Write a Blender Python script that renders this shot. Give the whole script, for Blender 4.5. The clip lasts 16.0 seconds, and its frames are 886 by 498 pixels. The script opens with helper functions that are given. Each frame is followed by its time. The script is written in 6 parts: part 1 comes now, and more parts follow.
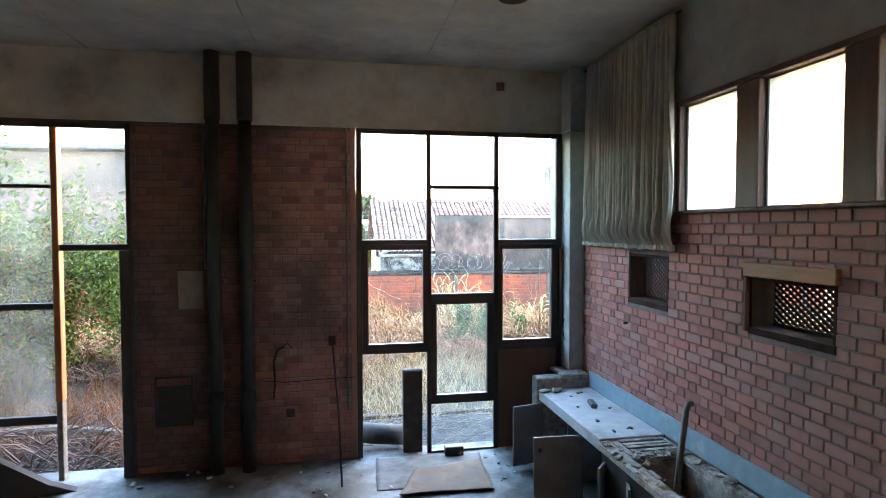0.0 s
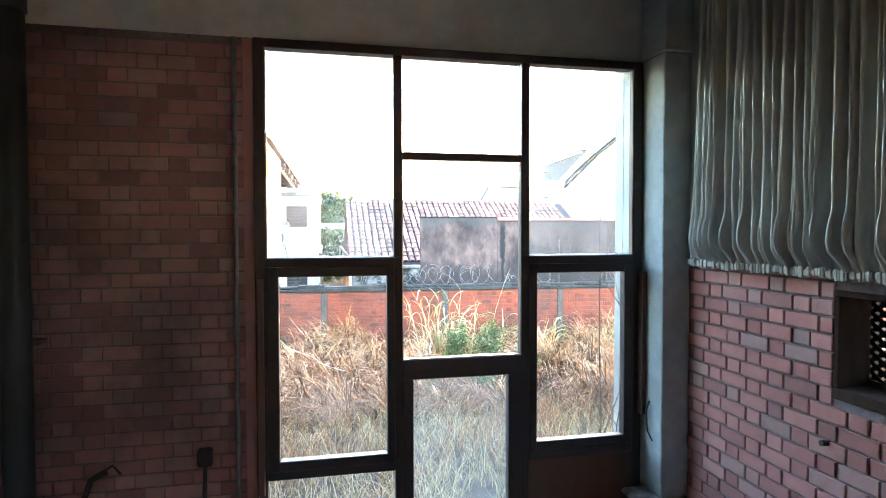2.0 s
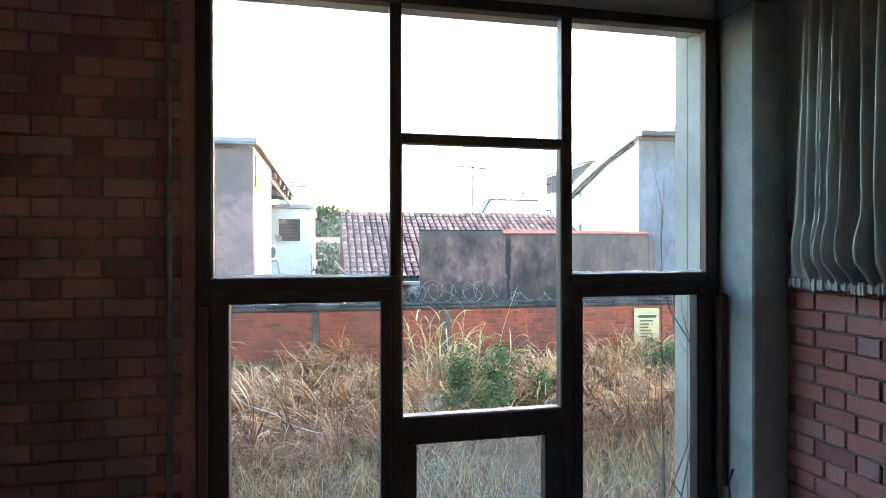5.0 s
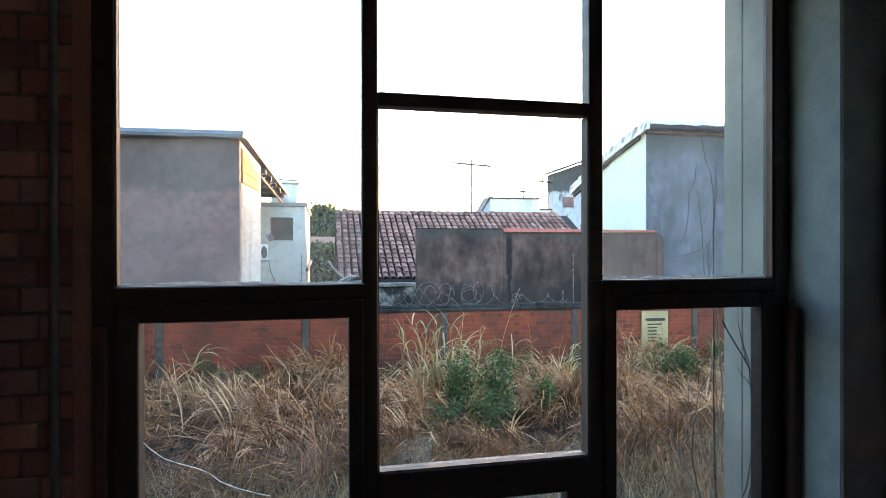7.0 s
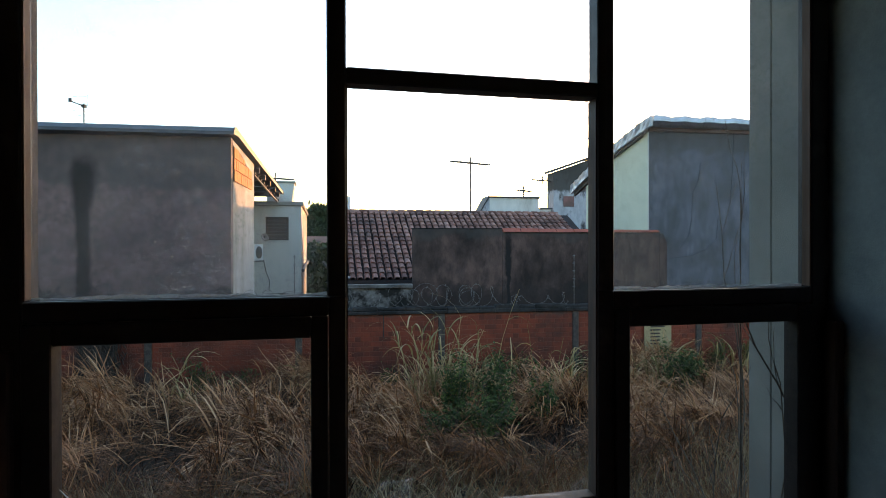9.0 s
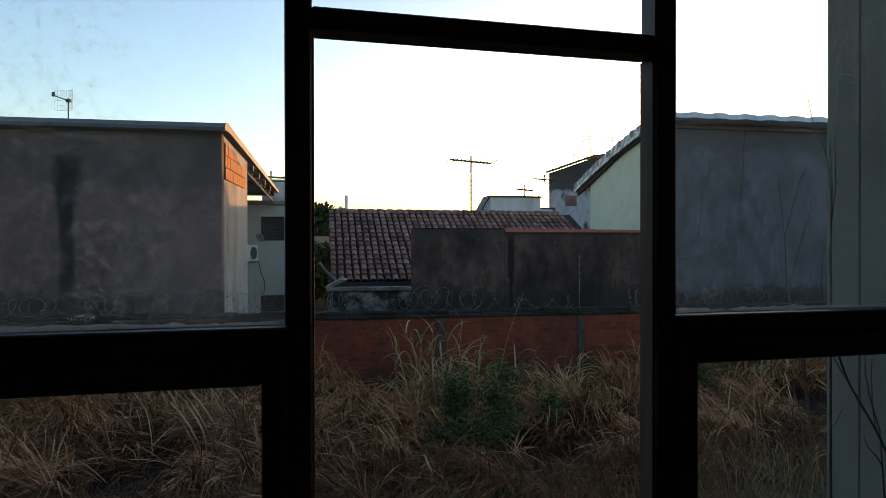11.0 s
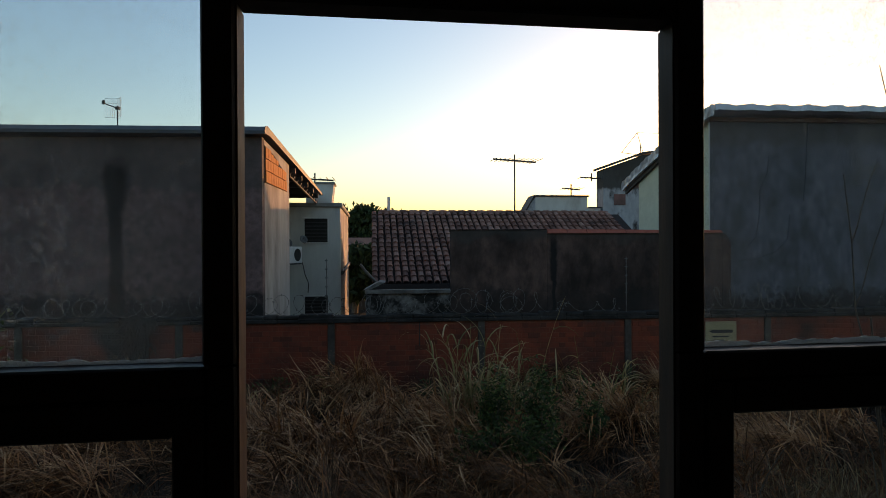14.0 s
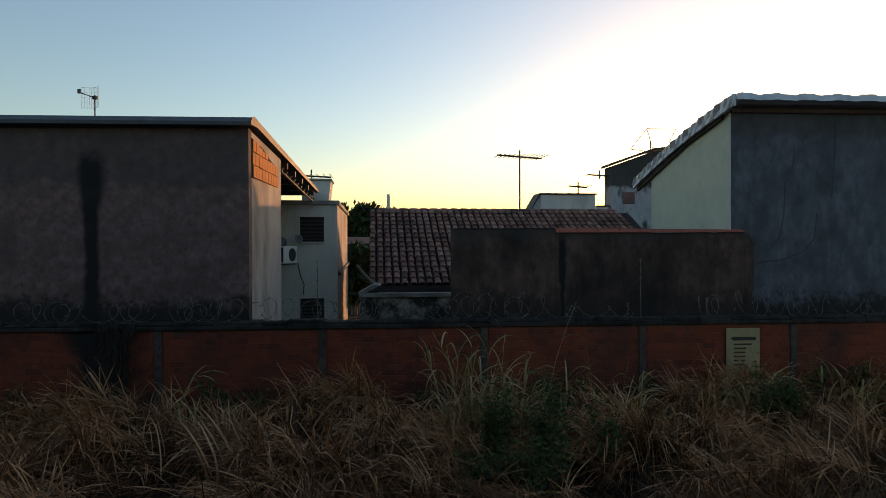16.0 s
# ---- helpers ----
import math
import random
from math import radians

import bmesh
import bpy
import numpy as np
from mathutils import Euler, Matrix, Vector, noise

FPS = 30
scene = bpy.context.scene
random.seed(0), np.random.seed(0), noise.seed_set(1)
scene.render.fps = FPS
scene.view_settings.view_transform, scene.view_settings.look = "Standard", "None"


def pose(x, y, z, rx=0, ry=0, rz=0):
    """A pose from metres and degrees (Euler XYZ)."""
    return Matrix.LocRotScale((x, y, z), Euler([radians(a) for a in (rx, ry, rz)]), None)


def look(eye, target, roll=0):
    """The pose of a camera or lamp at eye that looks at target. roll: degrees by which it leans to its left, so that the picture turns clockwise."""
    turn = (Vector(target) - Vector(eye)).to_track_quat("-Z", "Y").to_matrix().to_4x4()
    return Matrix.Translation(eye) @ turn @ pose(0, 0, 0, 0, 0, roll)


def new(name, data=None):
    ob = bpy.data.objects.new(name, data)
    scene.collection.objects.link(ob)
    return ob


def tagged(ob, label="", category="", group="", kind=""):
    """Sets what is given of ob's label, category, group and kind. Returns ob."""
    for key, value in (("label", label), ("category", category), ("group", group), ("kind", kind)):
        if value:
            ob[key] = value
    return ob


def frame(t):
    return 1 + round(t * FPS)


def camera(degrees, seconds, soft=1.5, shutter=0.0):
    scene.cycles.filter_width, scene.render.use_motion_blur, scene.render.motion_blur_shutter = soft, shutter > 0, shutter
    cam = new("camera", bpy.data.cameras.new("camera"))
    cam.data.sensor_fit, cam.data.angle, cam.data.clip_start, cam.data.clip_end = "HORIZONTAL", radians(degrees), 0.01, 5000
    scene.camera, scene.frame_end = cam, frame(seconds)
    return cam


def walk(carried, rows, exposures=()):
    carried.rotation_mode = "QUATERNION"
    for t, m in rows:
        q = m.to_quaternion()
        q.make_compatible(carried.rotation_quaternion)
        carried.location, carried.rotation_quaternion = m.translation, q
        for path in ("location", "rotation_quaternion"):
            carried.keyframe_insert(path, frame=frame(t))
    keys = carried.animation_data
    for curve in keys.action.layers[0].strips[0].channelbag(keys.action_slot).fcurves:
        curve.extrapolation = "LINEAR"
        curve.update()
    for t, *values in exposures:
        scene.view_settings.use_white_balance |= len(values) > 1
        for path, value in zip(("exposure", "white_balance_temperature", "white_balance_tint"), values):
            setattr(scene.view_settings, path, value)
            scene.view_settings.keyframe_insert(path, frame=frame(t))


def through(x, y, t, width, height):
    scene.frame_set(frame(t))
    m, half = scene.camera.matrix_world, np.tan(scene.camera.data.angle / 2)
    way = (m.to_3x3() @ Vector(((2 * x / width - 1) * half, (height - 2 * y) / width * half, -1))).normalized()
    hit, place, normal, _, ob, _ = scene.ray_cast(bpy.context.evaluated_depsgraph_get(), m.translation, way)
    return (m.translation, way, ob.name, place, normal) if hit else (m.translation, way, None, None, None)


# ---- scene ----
cam = camera(76.4, 16.0, soft=0.8)
PATH = [
    (0, (0.126, -0.015, 2.822), (0.49, 1.951, 2.748), -0.1),
    (0.5, (0.338, 1.059, 2.835), (0.741, 3.017, 2.762), -0.2),
    (1, (0.53, 1.997, 2.839), (0.932, 3.955, 2.765), -0.2),
    (1.5, (0.68, 2.785, 2.84), (1.084, 4.743, 2.765), -0.1),
    (2, (0.768, 3.244, 2.835), (1.173, 5.201, 2.776), -0.1),
    (2.5, (0.79, 3.373, 2.806), (1.195, 5.331, 2.8), -0.1),
    (3, (0.791, 3.422, 2.798), (1.196, 5.38, 2.794), -0.1),
    (3.5, (0.786, 3.497, 2.803), (1.191, 5.456, 2.797), -0.1),
    (4, (0.8, 3.657, 2.806), (1.204, 5.615, 2.8), -0.1),
    (4.5, (0.841, 3.939, 2.813), (1.251, 5.897, 2.807), -0.1),
    (7, (1.061, 4.868, 2.805), (1.477, 6.824, 2.798), -0.1),
    (7.5, (1.088, 4.917, 2.813), (1.504, 6.873, 2.805), -0.0),
    (8, (1.122, 4.974, 2.814), (1.539, 6.93, 2.805), -0.2),
    (8.5, (1.154, 5.058, 2.816), (1.571, 7.014, 2.807), -0.2),
    (9, (1.184, 5.175, 2.823), (1.6, 7.131, 2.814), -0.1),
    (11.5, (1.324, 5.716, 2.851), (1.742, 7.672, 2.841), -0.1),
    (12, (1.392, 5.755, 2.857), (1.81, 7.711, 2.847), -0.2),
    (12.5, (1.441, 5.759, 2.865), (1.843, 7.718, 2.856), -0.1),
    (13, (1.463, 5.757, 2.869), (1.807, 7.728, 2.859), -0.3),
    (13.5, (1.479, 5.781, 2.874), (1.773, 7.76, 2.864), -0.1),
    (14, (1.485, 5.859, 2.88), (1.735, 7.843, 2.871), -0.3),
    (14.5, (1.506, 5.977, 2.887), (1.743, 7.962, 2.878), -0.1),
    (15, (1.547, 6.116, 2.892), (1.784, 8.102, 2.883), -0.2),
    (15.5, (1.583, 6.276, 2.892), (1.819, 8.262, 2.882), -0.2),
    (16, (1.655, 6.636, 2.892), (1.891, 8.622, 2.881), -0.2),
]
# the clip's camera shuts down as the bright yard fills its picture: seconds, stops
EXPOSURES = [(0.0, 7.9, 8100, 20), (1.5, 7.85, 8000, 20), (3.5, 7.4, 7800, 19), (4.5, 6.95, 7800, 19), (7.0, 5.7, 7800, 18), (9.0, 4.1, 7800, 17), (11.5, 2.85, 8000, 17), (12.5, 2.6, 8100, 16), (14.5, 2.35, 8200, 16), (16.0, 2.25, 8200, 16)]
walk(cam, [(t, look(eye, target, roll)) for t, eye, target, roll in PATH], EXPOSURES)

# ---------------------------------------------------------------- sun and sky
SUN_AZ, SUN_EL = 37.0, 2.8
world = bpy.data.worlds.new("dusk_sky")
scene.world = world
world.use_nodes = True
wn = world.node_tree
wn.nodes.clear()
sky = wn.nodes.new("ShaderNodeTexSky")
sky.sky_type = "NISHITA"
sky.sun_disc = False
sky.sun_elevation, sky.sun_rotation = radians(SUN_EL), radians(SUN_AZ)
sky.air_density, sky.dust_density, sky.ozone_density = 1.1, 1.1, 2.7
bg = wn.nodes.new("ShaderNodeBackground")
bg.inputs["Strength"].default_value = 0.12
wo = wn.nodes.new("ShaderNodeOutputWorld")
wn.links.new(sky.outputs[0], bg.inputs["Color"])
wn.links.new(bg.outputs[0], wo.inputs["Surface"])

sun_data = bpy.data.lights.new("sun", "SUN")
sun_data.energy, sun_data.angle, sun_data.color = 0.55, radians(0.6), (1.0, 0.5, 0.24)
sun = new("sun", sun_data)
sun_way = Vector((math.sin(radians(SUN_AZ)) * math.cos(radians(SUN_EL)), math.cos(radians(SUN_AZ)) * math.cos(radians(SUN_EL)), math.sin(radians(SUN_EL))))
sun.matrix_world = look(sun_way * 60, (0, 0, 0))

# ---------------------------------------------------------------- materials


def nodes_of(name):
    m = bpy.data.materials.new(name)
    m.use_nodes = True
    return m, m.node_tree, m.node_tree.nodes["Principled BSDF"]


def noise_node(nt, pos, scale, detail=5, rough=0.6, stretch=None):
    n = nt.nodes.new("ShaderNodeTexNoise")
    n.inputs["Scale"].default_value, n.inputs["Detail"].default_value, n.inputs["Roughness"].default_value = scale, detail, rough
    if stretch:
        mp = nt.nodes.new("ShaderNodeMapping")
        mp.inputs["Scale"].default_value = stretch
        nt.links.new(pos, mp.inputs["Vector"])
        pos = mp.outputs[0]
    nt.links.new(pos, n.inputs["Vector"])
    return n.outputs["Fac"]


def ramp_node(nt, fac, stops):
    r = nt.nodes.new("ShaderNodeValToRGB")
    while len(r.color_ramp.elements) < len(stops):
        r.color_ramp.elements.new(0.5)
    for e, (p, c) in zip(r.color_ramp.elements, stops):
        e.position, e.color = p, (*c, 1)
    nt.links.new(fac, r.inputs[0])
    return r.outputs[0]


def mix_node(nt, fac, a, b, kind="MIX"):
    m = nt.nodes.new("ShaderNodeMix")
    m.data_type, m.blend_type = "RGBA", kind
    for sock, v in ((m.inputs[0], fac), (m.inputs[6], a), (m.inputs[7], b)):
        if isinstance(v, (int, float)):
            sock.default_value = v
        elif isinstance(v, tuple):
            sock.default_value = (*v, 1)
        else:
            nt.links.new(v, sock)
    return m.outputs[2]


def math_node(nt, op, a, b=None, clamp=False):
    m = nt.nodes.new("ShaderNodeMath")
    m.operation, m.use_clamp = op, clamp
    for sock, v in zip(m.inputs, (a, b)):
        if v is None:
            continue
        if isinstance(v, (int, float)):
            sock.default_value = v
        else:
            nt.links.new(v, sock)
    return m.outputs[0]


def each_random(nt):
    """One random value for each object and each loose piece."""
    o, g = nt.nodes.new("ShaderNodeObjectInfo"), nt.nodes.new("ShaderNodeNewGeometry")
    return math_node(nt, "FRACT", math_node(nt, "ADD", o.outputs["Random"], g.outputs["Random Per Island"])), g.outputs["Position"]


def surface(name, light, dark, grain=25.0, rough=0.8, bump=0.3, stain=None, stain_scale=0.9, stain_cut=(0.5, 0.7), stretch=None, metal=0.0, pieces=None, grain_amount=1.0, fine=120.0, spec=0.4):
    """A worn surface: two tones of grain, stains at a larger scale with a shape of their own, fine relief."""
    m, nt, p = nodes_of(name)
    rnd, pos = each_random(nt)
    fac = noise_node(nt, pos, grain, 6, 0.65, stretch)
    col = ramp_node(nt, fac, [(0.5 - 0.25 / max(grain_amount, 0.01) * 0.8, dark), (0.5 + 0.25 / max(grain_amount, 0.01) * 0.8, light)])
    if pieces:
        col = mix_node(nt, 0.75, col, ramp_node(nt, rnd, pieces))
    if stain:
        big = noise_node(nt, pos, stain_scale, 8, 0.62, stretch)
        mask = ramp_node(nt, big, [(stain_cut[0], (0, 0, 0)), (stain_cut[1], (1, 1, 1))])
        col = mix_node(nt, mask, col, stain)
    nt.links.new(col, p.inputs["Base Color"])
    rg = noise_node(nt, pos, grain * 0.6, 3)
    rr = math_node(nt, "ADD", math_node(nt, "MULTIPLY", rg, 0.3), rough - 0.15, True)
    nt.links.new(rr, p.inputs["Roughness"])
    p.inputs["Metallic"].default_value = metal
    p.inputs["Specular IOR Level"].default_value = spec
    if bump:
        b = nt.nodes.new("ShaderNodeBump")
        b.inputs["Strength"].default_value, b.inputs["Distance"].default_value = bump, 0.01
        h = math_node(nt, "ADD", noise_node(nt, pos, fine, 4), math_node(nt, "MULTIPLY", fac, 1.5))
        nt.links.new(h, b.inputs["Height"])
        nt.links.new(b.outputs[0], p.inputs["Normal"])
    return m


def glass_pane(name, dust, tint=(0.95, 0.97, 0.96), veil=0.0, webs=0.0):
    """Window glass with dust, runs and specks on it; veil is an even haze, on some panes for glare."""
    m, nt, p = nodes_of(name)
    nt.nodes.remove(p)
    g = nt.nodes.new("ShaderNodeNewGeometry")
    pos = g.outputs["Position"]
    clear, gloss, dirt, back = (nt.nodes.new("ShaderNodeBsdf" + k) for k in ("Transparent", "Glossy", "Translucent", "Diffuse"))
    clear.inputs["Color"].default_value = (*tint, 1)
    gloss.inputs["Roughness"].default_value = 0.03
    dirt.inputs["Color"].default_value = (0.75, 0.76, 0.74, 1)
    back.inputs["Color"].default_value = (0.5, 0.5, 0.47, 1)
    face = nt.nodes.new("ShaderNodeLayerWeight")
    face.inputs["Blend"].default_value = 0.5
    shine = math_node(nt, "ADD", math_node(nt, "MULTIPLY", math_node(nt, "POWER", face.outputs["Facing"], 4.0), 0.4), 0.01)
    mx1, mx2, mx3 = (nt.nodes.new("ShaderNodeMixShader") for _ in range(3))
    nt.links.new(shine, mx1.inputs[0])
    nt.links.new(clear.outputs[0], mx1.inputs[1])
    nt.links.new(gloss.outputs[0], mx1.inputs[2])
    mx3.inputs[0].default_value = 0.35
    nt.links.new(dirt.outputs[0], mx3.inputs[1])
    nt.links.new(back.outputs[0], mx3.inputs[2])
    smear = ramp_node(nt, noise_node(nt, pos, 3.1, 9, 0.72), [(0.40, (0.03, 0.03, 0.03)), (0.66, (1, 1, 1))])
    speck = ramp_node(nt, noise_node(nt, pos, 42, 3, 0.7), [(0.6, (0, 0, 0)), (0.74, (1, 1, 1))])
    runs = noise_node(nt, pos, 6, 5, 0.6, (1.0, 1.0, 0.12))
    amount = math_node(nt, "MULTIPLY", math_node(nt, "ADD", math_node(nt, "MULTIPLY", math_node(nt, "MULTIPLY", smear, runs), 2.4), math_node(nt, "MULTIPLY", speck, 2.2)), dust, True)
    amount = math_node(nt, "ADD", amount, veil, True)
    if webs:
        # wiped swirls and cobweb threads: thin bent lines where a warped noise crosses its middle, in patches
        thin = math_node(nt, "ABSOLUTE", math_node(nt, "SUBTRACT", noise_node(nt, pos, 17.0, 4, 0.7), 0.5))
        lines = ramp_node(nt, thin, [(0.0, (1, 1, 1)), (0.016, (0, 0, 0))])
        grit = ramp_node(nt, noise_node(nt, pos, 95, 2, 0.6), [(0.60, (0, 0, 0)), (0.70, (1, 1, 1))])
        lines = math_node(nt, "ADD", lines, math_node(nt, "MULTIPLY", grit, 0.8))
        patch = ramp_node(nt, noise_node(nt, pos, 2.2, 3, 0.5), [(0.40, (0, 0, 0)), (0.64, (1, 1, 1))])
        amount = math_node(nt, "ADD", amount, math_node(nt, "MULTIPLY", math_node(nt, "MULTIPLY", lines, patch), webs), True)
    nt.links.new(amount, mx2.inputs[0])
    nt.links.new(mx1.outputs[0], mx2.inputs[1])
    nt.links.new(mx3.outputs[0], mx2.inputs[2])
    nt.links.new(mx2.outputs[0], nt.nodes["Material Output"].inputs["Surface"])
    return m


def leafy(name, stops, rough=0.6, through=0.35):
    """Leaves and straw, each one of its own tone; some light passes through."""
    m, nt, p = nodes_of(name)
    rnd, pos = each_random(nt)
    col = mix_node(nt, 0.25, ramp_node(nt, rnd, stops), ramp_node(nt, noise_node(nt, pos, 30, 4), [(0.3, stops[0][1]), (0.7, stops[-1][1])]))
    nt.links.new(col, p.inputs["Base Color"])
    p.inputs["Roughness"].default_value = rough
    p.inputs["Specular IOR Level"].default_value = 0.25
    tr = nt.nodes.new("ShaderNodeBsdfTranslucent")
    nt.links.new(col, tr.inputs["Color"])
    mx = nt.nodes.new("ShaderNodeMixShader")
    mx.inputs[0].default_value = through
    nt.links.new(p.outputs[0], mx.inputs[1])
    nt.links.new(tr.outputs[0], mx.inputs[2])
    nt.links.new(mx.outputs[0], nt.nodes["Material Output"].inputs["Surface"])
    return m


BRICK_TONES = [(0.0, (0.19, 0.078, 0.073)), (0.2, (0.29, 0.108, 0.098)), (0.5, (0.37, 0.138, 0.124)), (0.8, (0.41, 0.168, 0.15)), (0.9, (0.33, 0.185, 0.172)), (1.0, (0.25, 0.15, 0.143))]
FENCE_TONES = [(0.0, (0.07, 0.018, 0.011)), (0.15, (0.145, 0.028, 0.014)), (0.4, (0.19, 0.034, 0.016)), (0.75, (0.225, 0.041, 0.019)), (1.0, (0.145, 0.033, 0.017))]
M_brick = surface("room_brick", (0.40, 0.16, 0.12), (0.22, 0.09, 0.07), 14, 0.85, 0.5, stain=(0.30, 0.22, 0.20), stain_scale=1.1, stain_cut=(0.62, 0.84), pieces=BRICK_TONES)
# Darker copy of the room brick: soot, plus the backlit wall's shade.
M_brick_dark = surface("sooty_shaded_brick", (0.22, 0.105, 0.082), (0.10, 0.055, 0.045), 12, 0.85, 0.5, stain=(0.075, 0.055, 0.048), stain_scale=1.1, stain_cut=(0.42, 0.75), pieces=[(p, tuple(v * 0.82 + sum(c) * 0.10 for v in c)) for p, c in BRICK_TONES])
M_mortar = surface("mortar", (0.21, 0.165, 0.165), (0.105, 0.08, 0.08), 30, 0.95, 0.6, stain=(0.10, 0.09, 0.09), stain_scale=2.4, stain_cut=(0.48, 0.72))
M_mortar_dark = surface("sooty_shaded_mortar", (0.22, 0.17, 0.15), (0.11, 0.085, 0.075), 30, 0.95, 0.6, stain=(0.04, 0.03, 0.027), stain_scale=1.1, stain_cut=(0.42, 0.75))
M_fence_brick = surface("fence_brick", (0.29, 0.060, 0.027), (0.185, 0.040, 0.019), 10, 0.85, 0.4, stain=(0.045, 0.022, 0.017), stain_scale=0.9, stain_cut=(0.46, 0.72), pieces=FENCE_TONES)
M_fence_mortar = surface("fence_mortar", (0.26, 0.075, 0.042), (0.15, 0.045, 0.026), 20, 0.95, 0.5, stain=(0.045, 0.025, 0.019), stain_scale=0.9, stain_cut=(0.46, 0.72))
M_concrete = surface("raw_concrete", (0.33, 0.33, 0.30), (0.23, 0.23, 0.21), 3, 0.9, 0.12, stain=(0.15, 0.14, 0.125), stain_scale=0.8, stain_cut=(0.52, 0.75))
M_beam = surface("beam_concrete", (0.38, 0.39, 0.36), (0.27, 0.28, 0.257), 4, 0.9, 0.3, stain=(0.13, 0.12, 0.1), stain_scale=1.0, stain_cut=(0.55, 0.72))
M_plaster = surface("column_plaster", (0.33, 0.365, 0.36), (0.215, 0.245, 0.245), 7, 0.85, 0.2, stain=(0.38, 0.38, 0.36), stain_scale=1.8, stain_cut=(0.58, 0.75))
M_floor = surface("dusty_floor", (0.22, 0.235, 0.24), (0.09, 0.095, 0.097), 5, 0.65, 0.35, stain=(0.035, 0.033, 0.03), stain_scale=1.3, stain_cut=(0.42, 0.60), fine=60)
M_frame = surface("dark_painted_frame", (0.032, 0.024, 0.023), (0.018, 0.013, 0.013), 30, 0.5, 0.06, stain=(0.07, 0.05, 0.045), stain_scale=5, stain_cut=(0.62, 0.75))
M_wood_red = surface("mahogany_wood", (0.105, 0.052, 0.04), (0.045, 0.022, 0.018), 9, 0.6, 0.25, stretch=(1, 1, 0.08), stain=(0.16, 0.13, 0.125), stain_scale=3, stain_cut=(0.55, 0.8))
M_wood_orange = surface("orange_wood", (0.38, 0.125, 0.048), (0.25, 0.075, 0.028), 8, 0.55, 0.2, stretch=(1, 1, 0.07))
M_wood_tan = surface("tan_wood", (0.31, 0.145, 0.062), (0.20, 0.088, 0.038), 10, 0.65, 0.25, stretch=(1, 0.1, 1))
M_board = surface("brown_board", (0.13, 0.065, 0.035), (0.07, 0.034, 0.019), 6, 0.6, 0.2, stretch=(1, 1, 0.1), stain=(0.07, 0.045, 0.035), stain_scale=2)
M_card = surface("cardboard", (0.25, 0.17, 0.125), (0.15, 0.10, 0.075), 6, 0.9, 0.2, stain=(0.12, 0.105, 0.10), stain_scale=3)
M_card_grey = surface("dusty_cardboard", (0.21, 0.19, 0.175), (0.13, 0.115, 0.105), 5, 0.9, 0.2, stain=(0.09, 0.08, 0.075), stain_scale=3)
M_bead = surface("worn_wood_bead", (0.24, 0.125, 0.075), (0.09, 0.045, 0.028), 14, 0.7, 0.1, stretch=(1, 1, 0.1), stain=(0.05, 0.04, 0.035), stain_scale=4)
M_pipe = surface("dark_drain_pipe", (0.03, 0.033, 0.035), (0.014, 0.016, 0.017), 10, 0.65, 0.2, stretch=(1, 1, 0.15), stain=(0.03, 0.03, 0.028), stain_scale=3, spec=0.2)
M_conduit = surface("grey_conduit", (0.13, 0.137, 0.14), (0.07, 0.074, 0.075), 18, 0.5, 0.15)
M_curtain = surface("grey_satin_curtain", (0.38, 0.38, 0.36), (0.22, 0.22, 0.205), 9, 0.34, 0.06, stretch=(1, 1, 0.3), stain=(0.20, 0.185, 0.16), stain_scale=2.2, stain_cut=(0.5, 0.8), spec=0.6, fine=300)
M_counter = surface("dusty_counter", (0.46, 0.49, 0.51), (0.36, 0.385, 0.40), 9, 0.75, 0.25, stain=(0.28, 0.28, 0.28), stain_scale=2.5)
M_counter_raw = surface("broken_counter_bed", (0.42, 0.40, 0.37), (0.15, 0.14, 0.13), 16, 0.9, 0.8, stain=(0.1, 0.09, 0.08), stain_scale=6)
M_blue = surface("blue_wall_paint", (0.20, 0.33, 0.40), (0.15, 0.26, 0.33), 12, 0.7, 0.2, stain=(0.33, 0.36, 0.37), stain_scale=3, stain_cut=(0.58, 0.72))
M_door = surface("grey_laminate", (0.18, 0.19, 0.197), (0.125, 0.132, 0.138), 7, 0.6, 0.1, stain=(0.11, 0.105, 0.095), stain_scale=3)
# For dark parts, and for fills that carry the shade of hollows.
M_dark = surface("dark_parts_and_shade", (0.03, 0.028, 0.026), (0.015, 0.014, 0.013), 8, 0.9, 0.1)
M_plate = surface("pale_plate", (0.17, 0.155, 0.135), (0.11, 0.10, 0.088), 9, 0.6, 0.1)
M_grey_plastic = surface("grey_vinyl", (0.075, 0.075, 0.078), (0.04, 0.04, 0.042), 12, 0.5, 0.15, stain=(0.12, 0.12, 0.115), stain_scale=4)
M_vinyl = surface("dark_vinyl", (0.034, 0.030, 0.030), (0.018, 0.016, 0.016), 12, 0.6, 0.15, stain=(0.06, 0.055, 0.052), stain_scale=4, spec=0.2)
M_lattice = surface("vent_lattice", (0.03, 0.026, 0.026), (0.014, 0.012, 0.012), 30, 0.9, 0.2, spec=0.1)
M_vent = surface("dark_brown_reveal", (0.045, 0.024, 0.018), (0.018, 0.010, 0.008), 9, 0.95, 0.3, stretch=(1, 1, 0.2), spec=0.1)
M_trim = surface("rust_brown_wood", (0.13, 0.048, 0.024), (0.06, 0.022, 0.012), 9, 0.8, 0.3, stretch=(1, 1, 0.1))
M_rust = surface("rust_iron", (0.10, 0.06, 0.045), (0.045, 0.03, 0.025), 30, 0.7, 0.3, metal=0.4)
M_glass = glass_pane("window_glass", 0.010, (0.96, 0.96, 0.95))
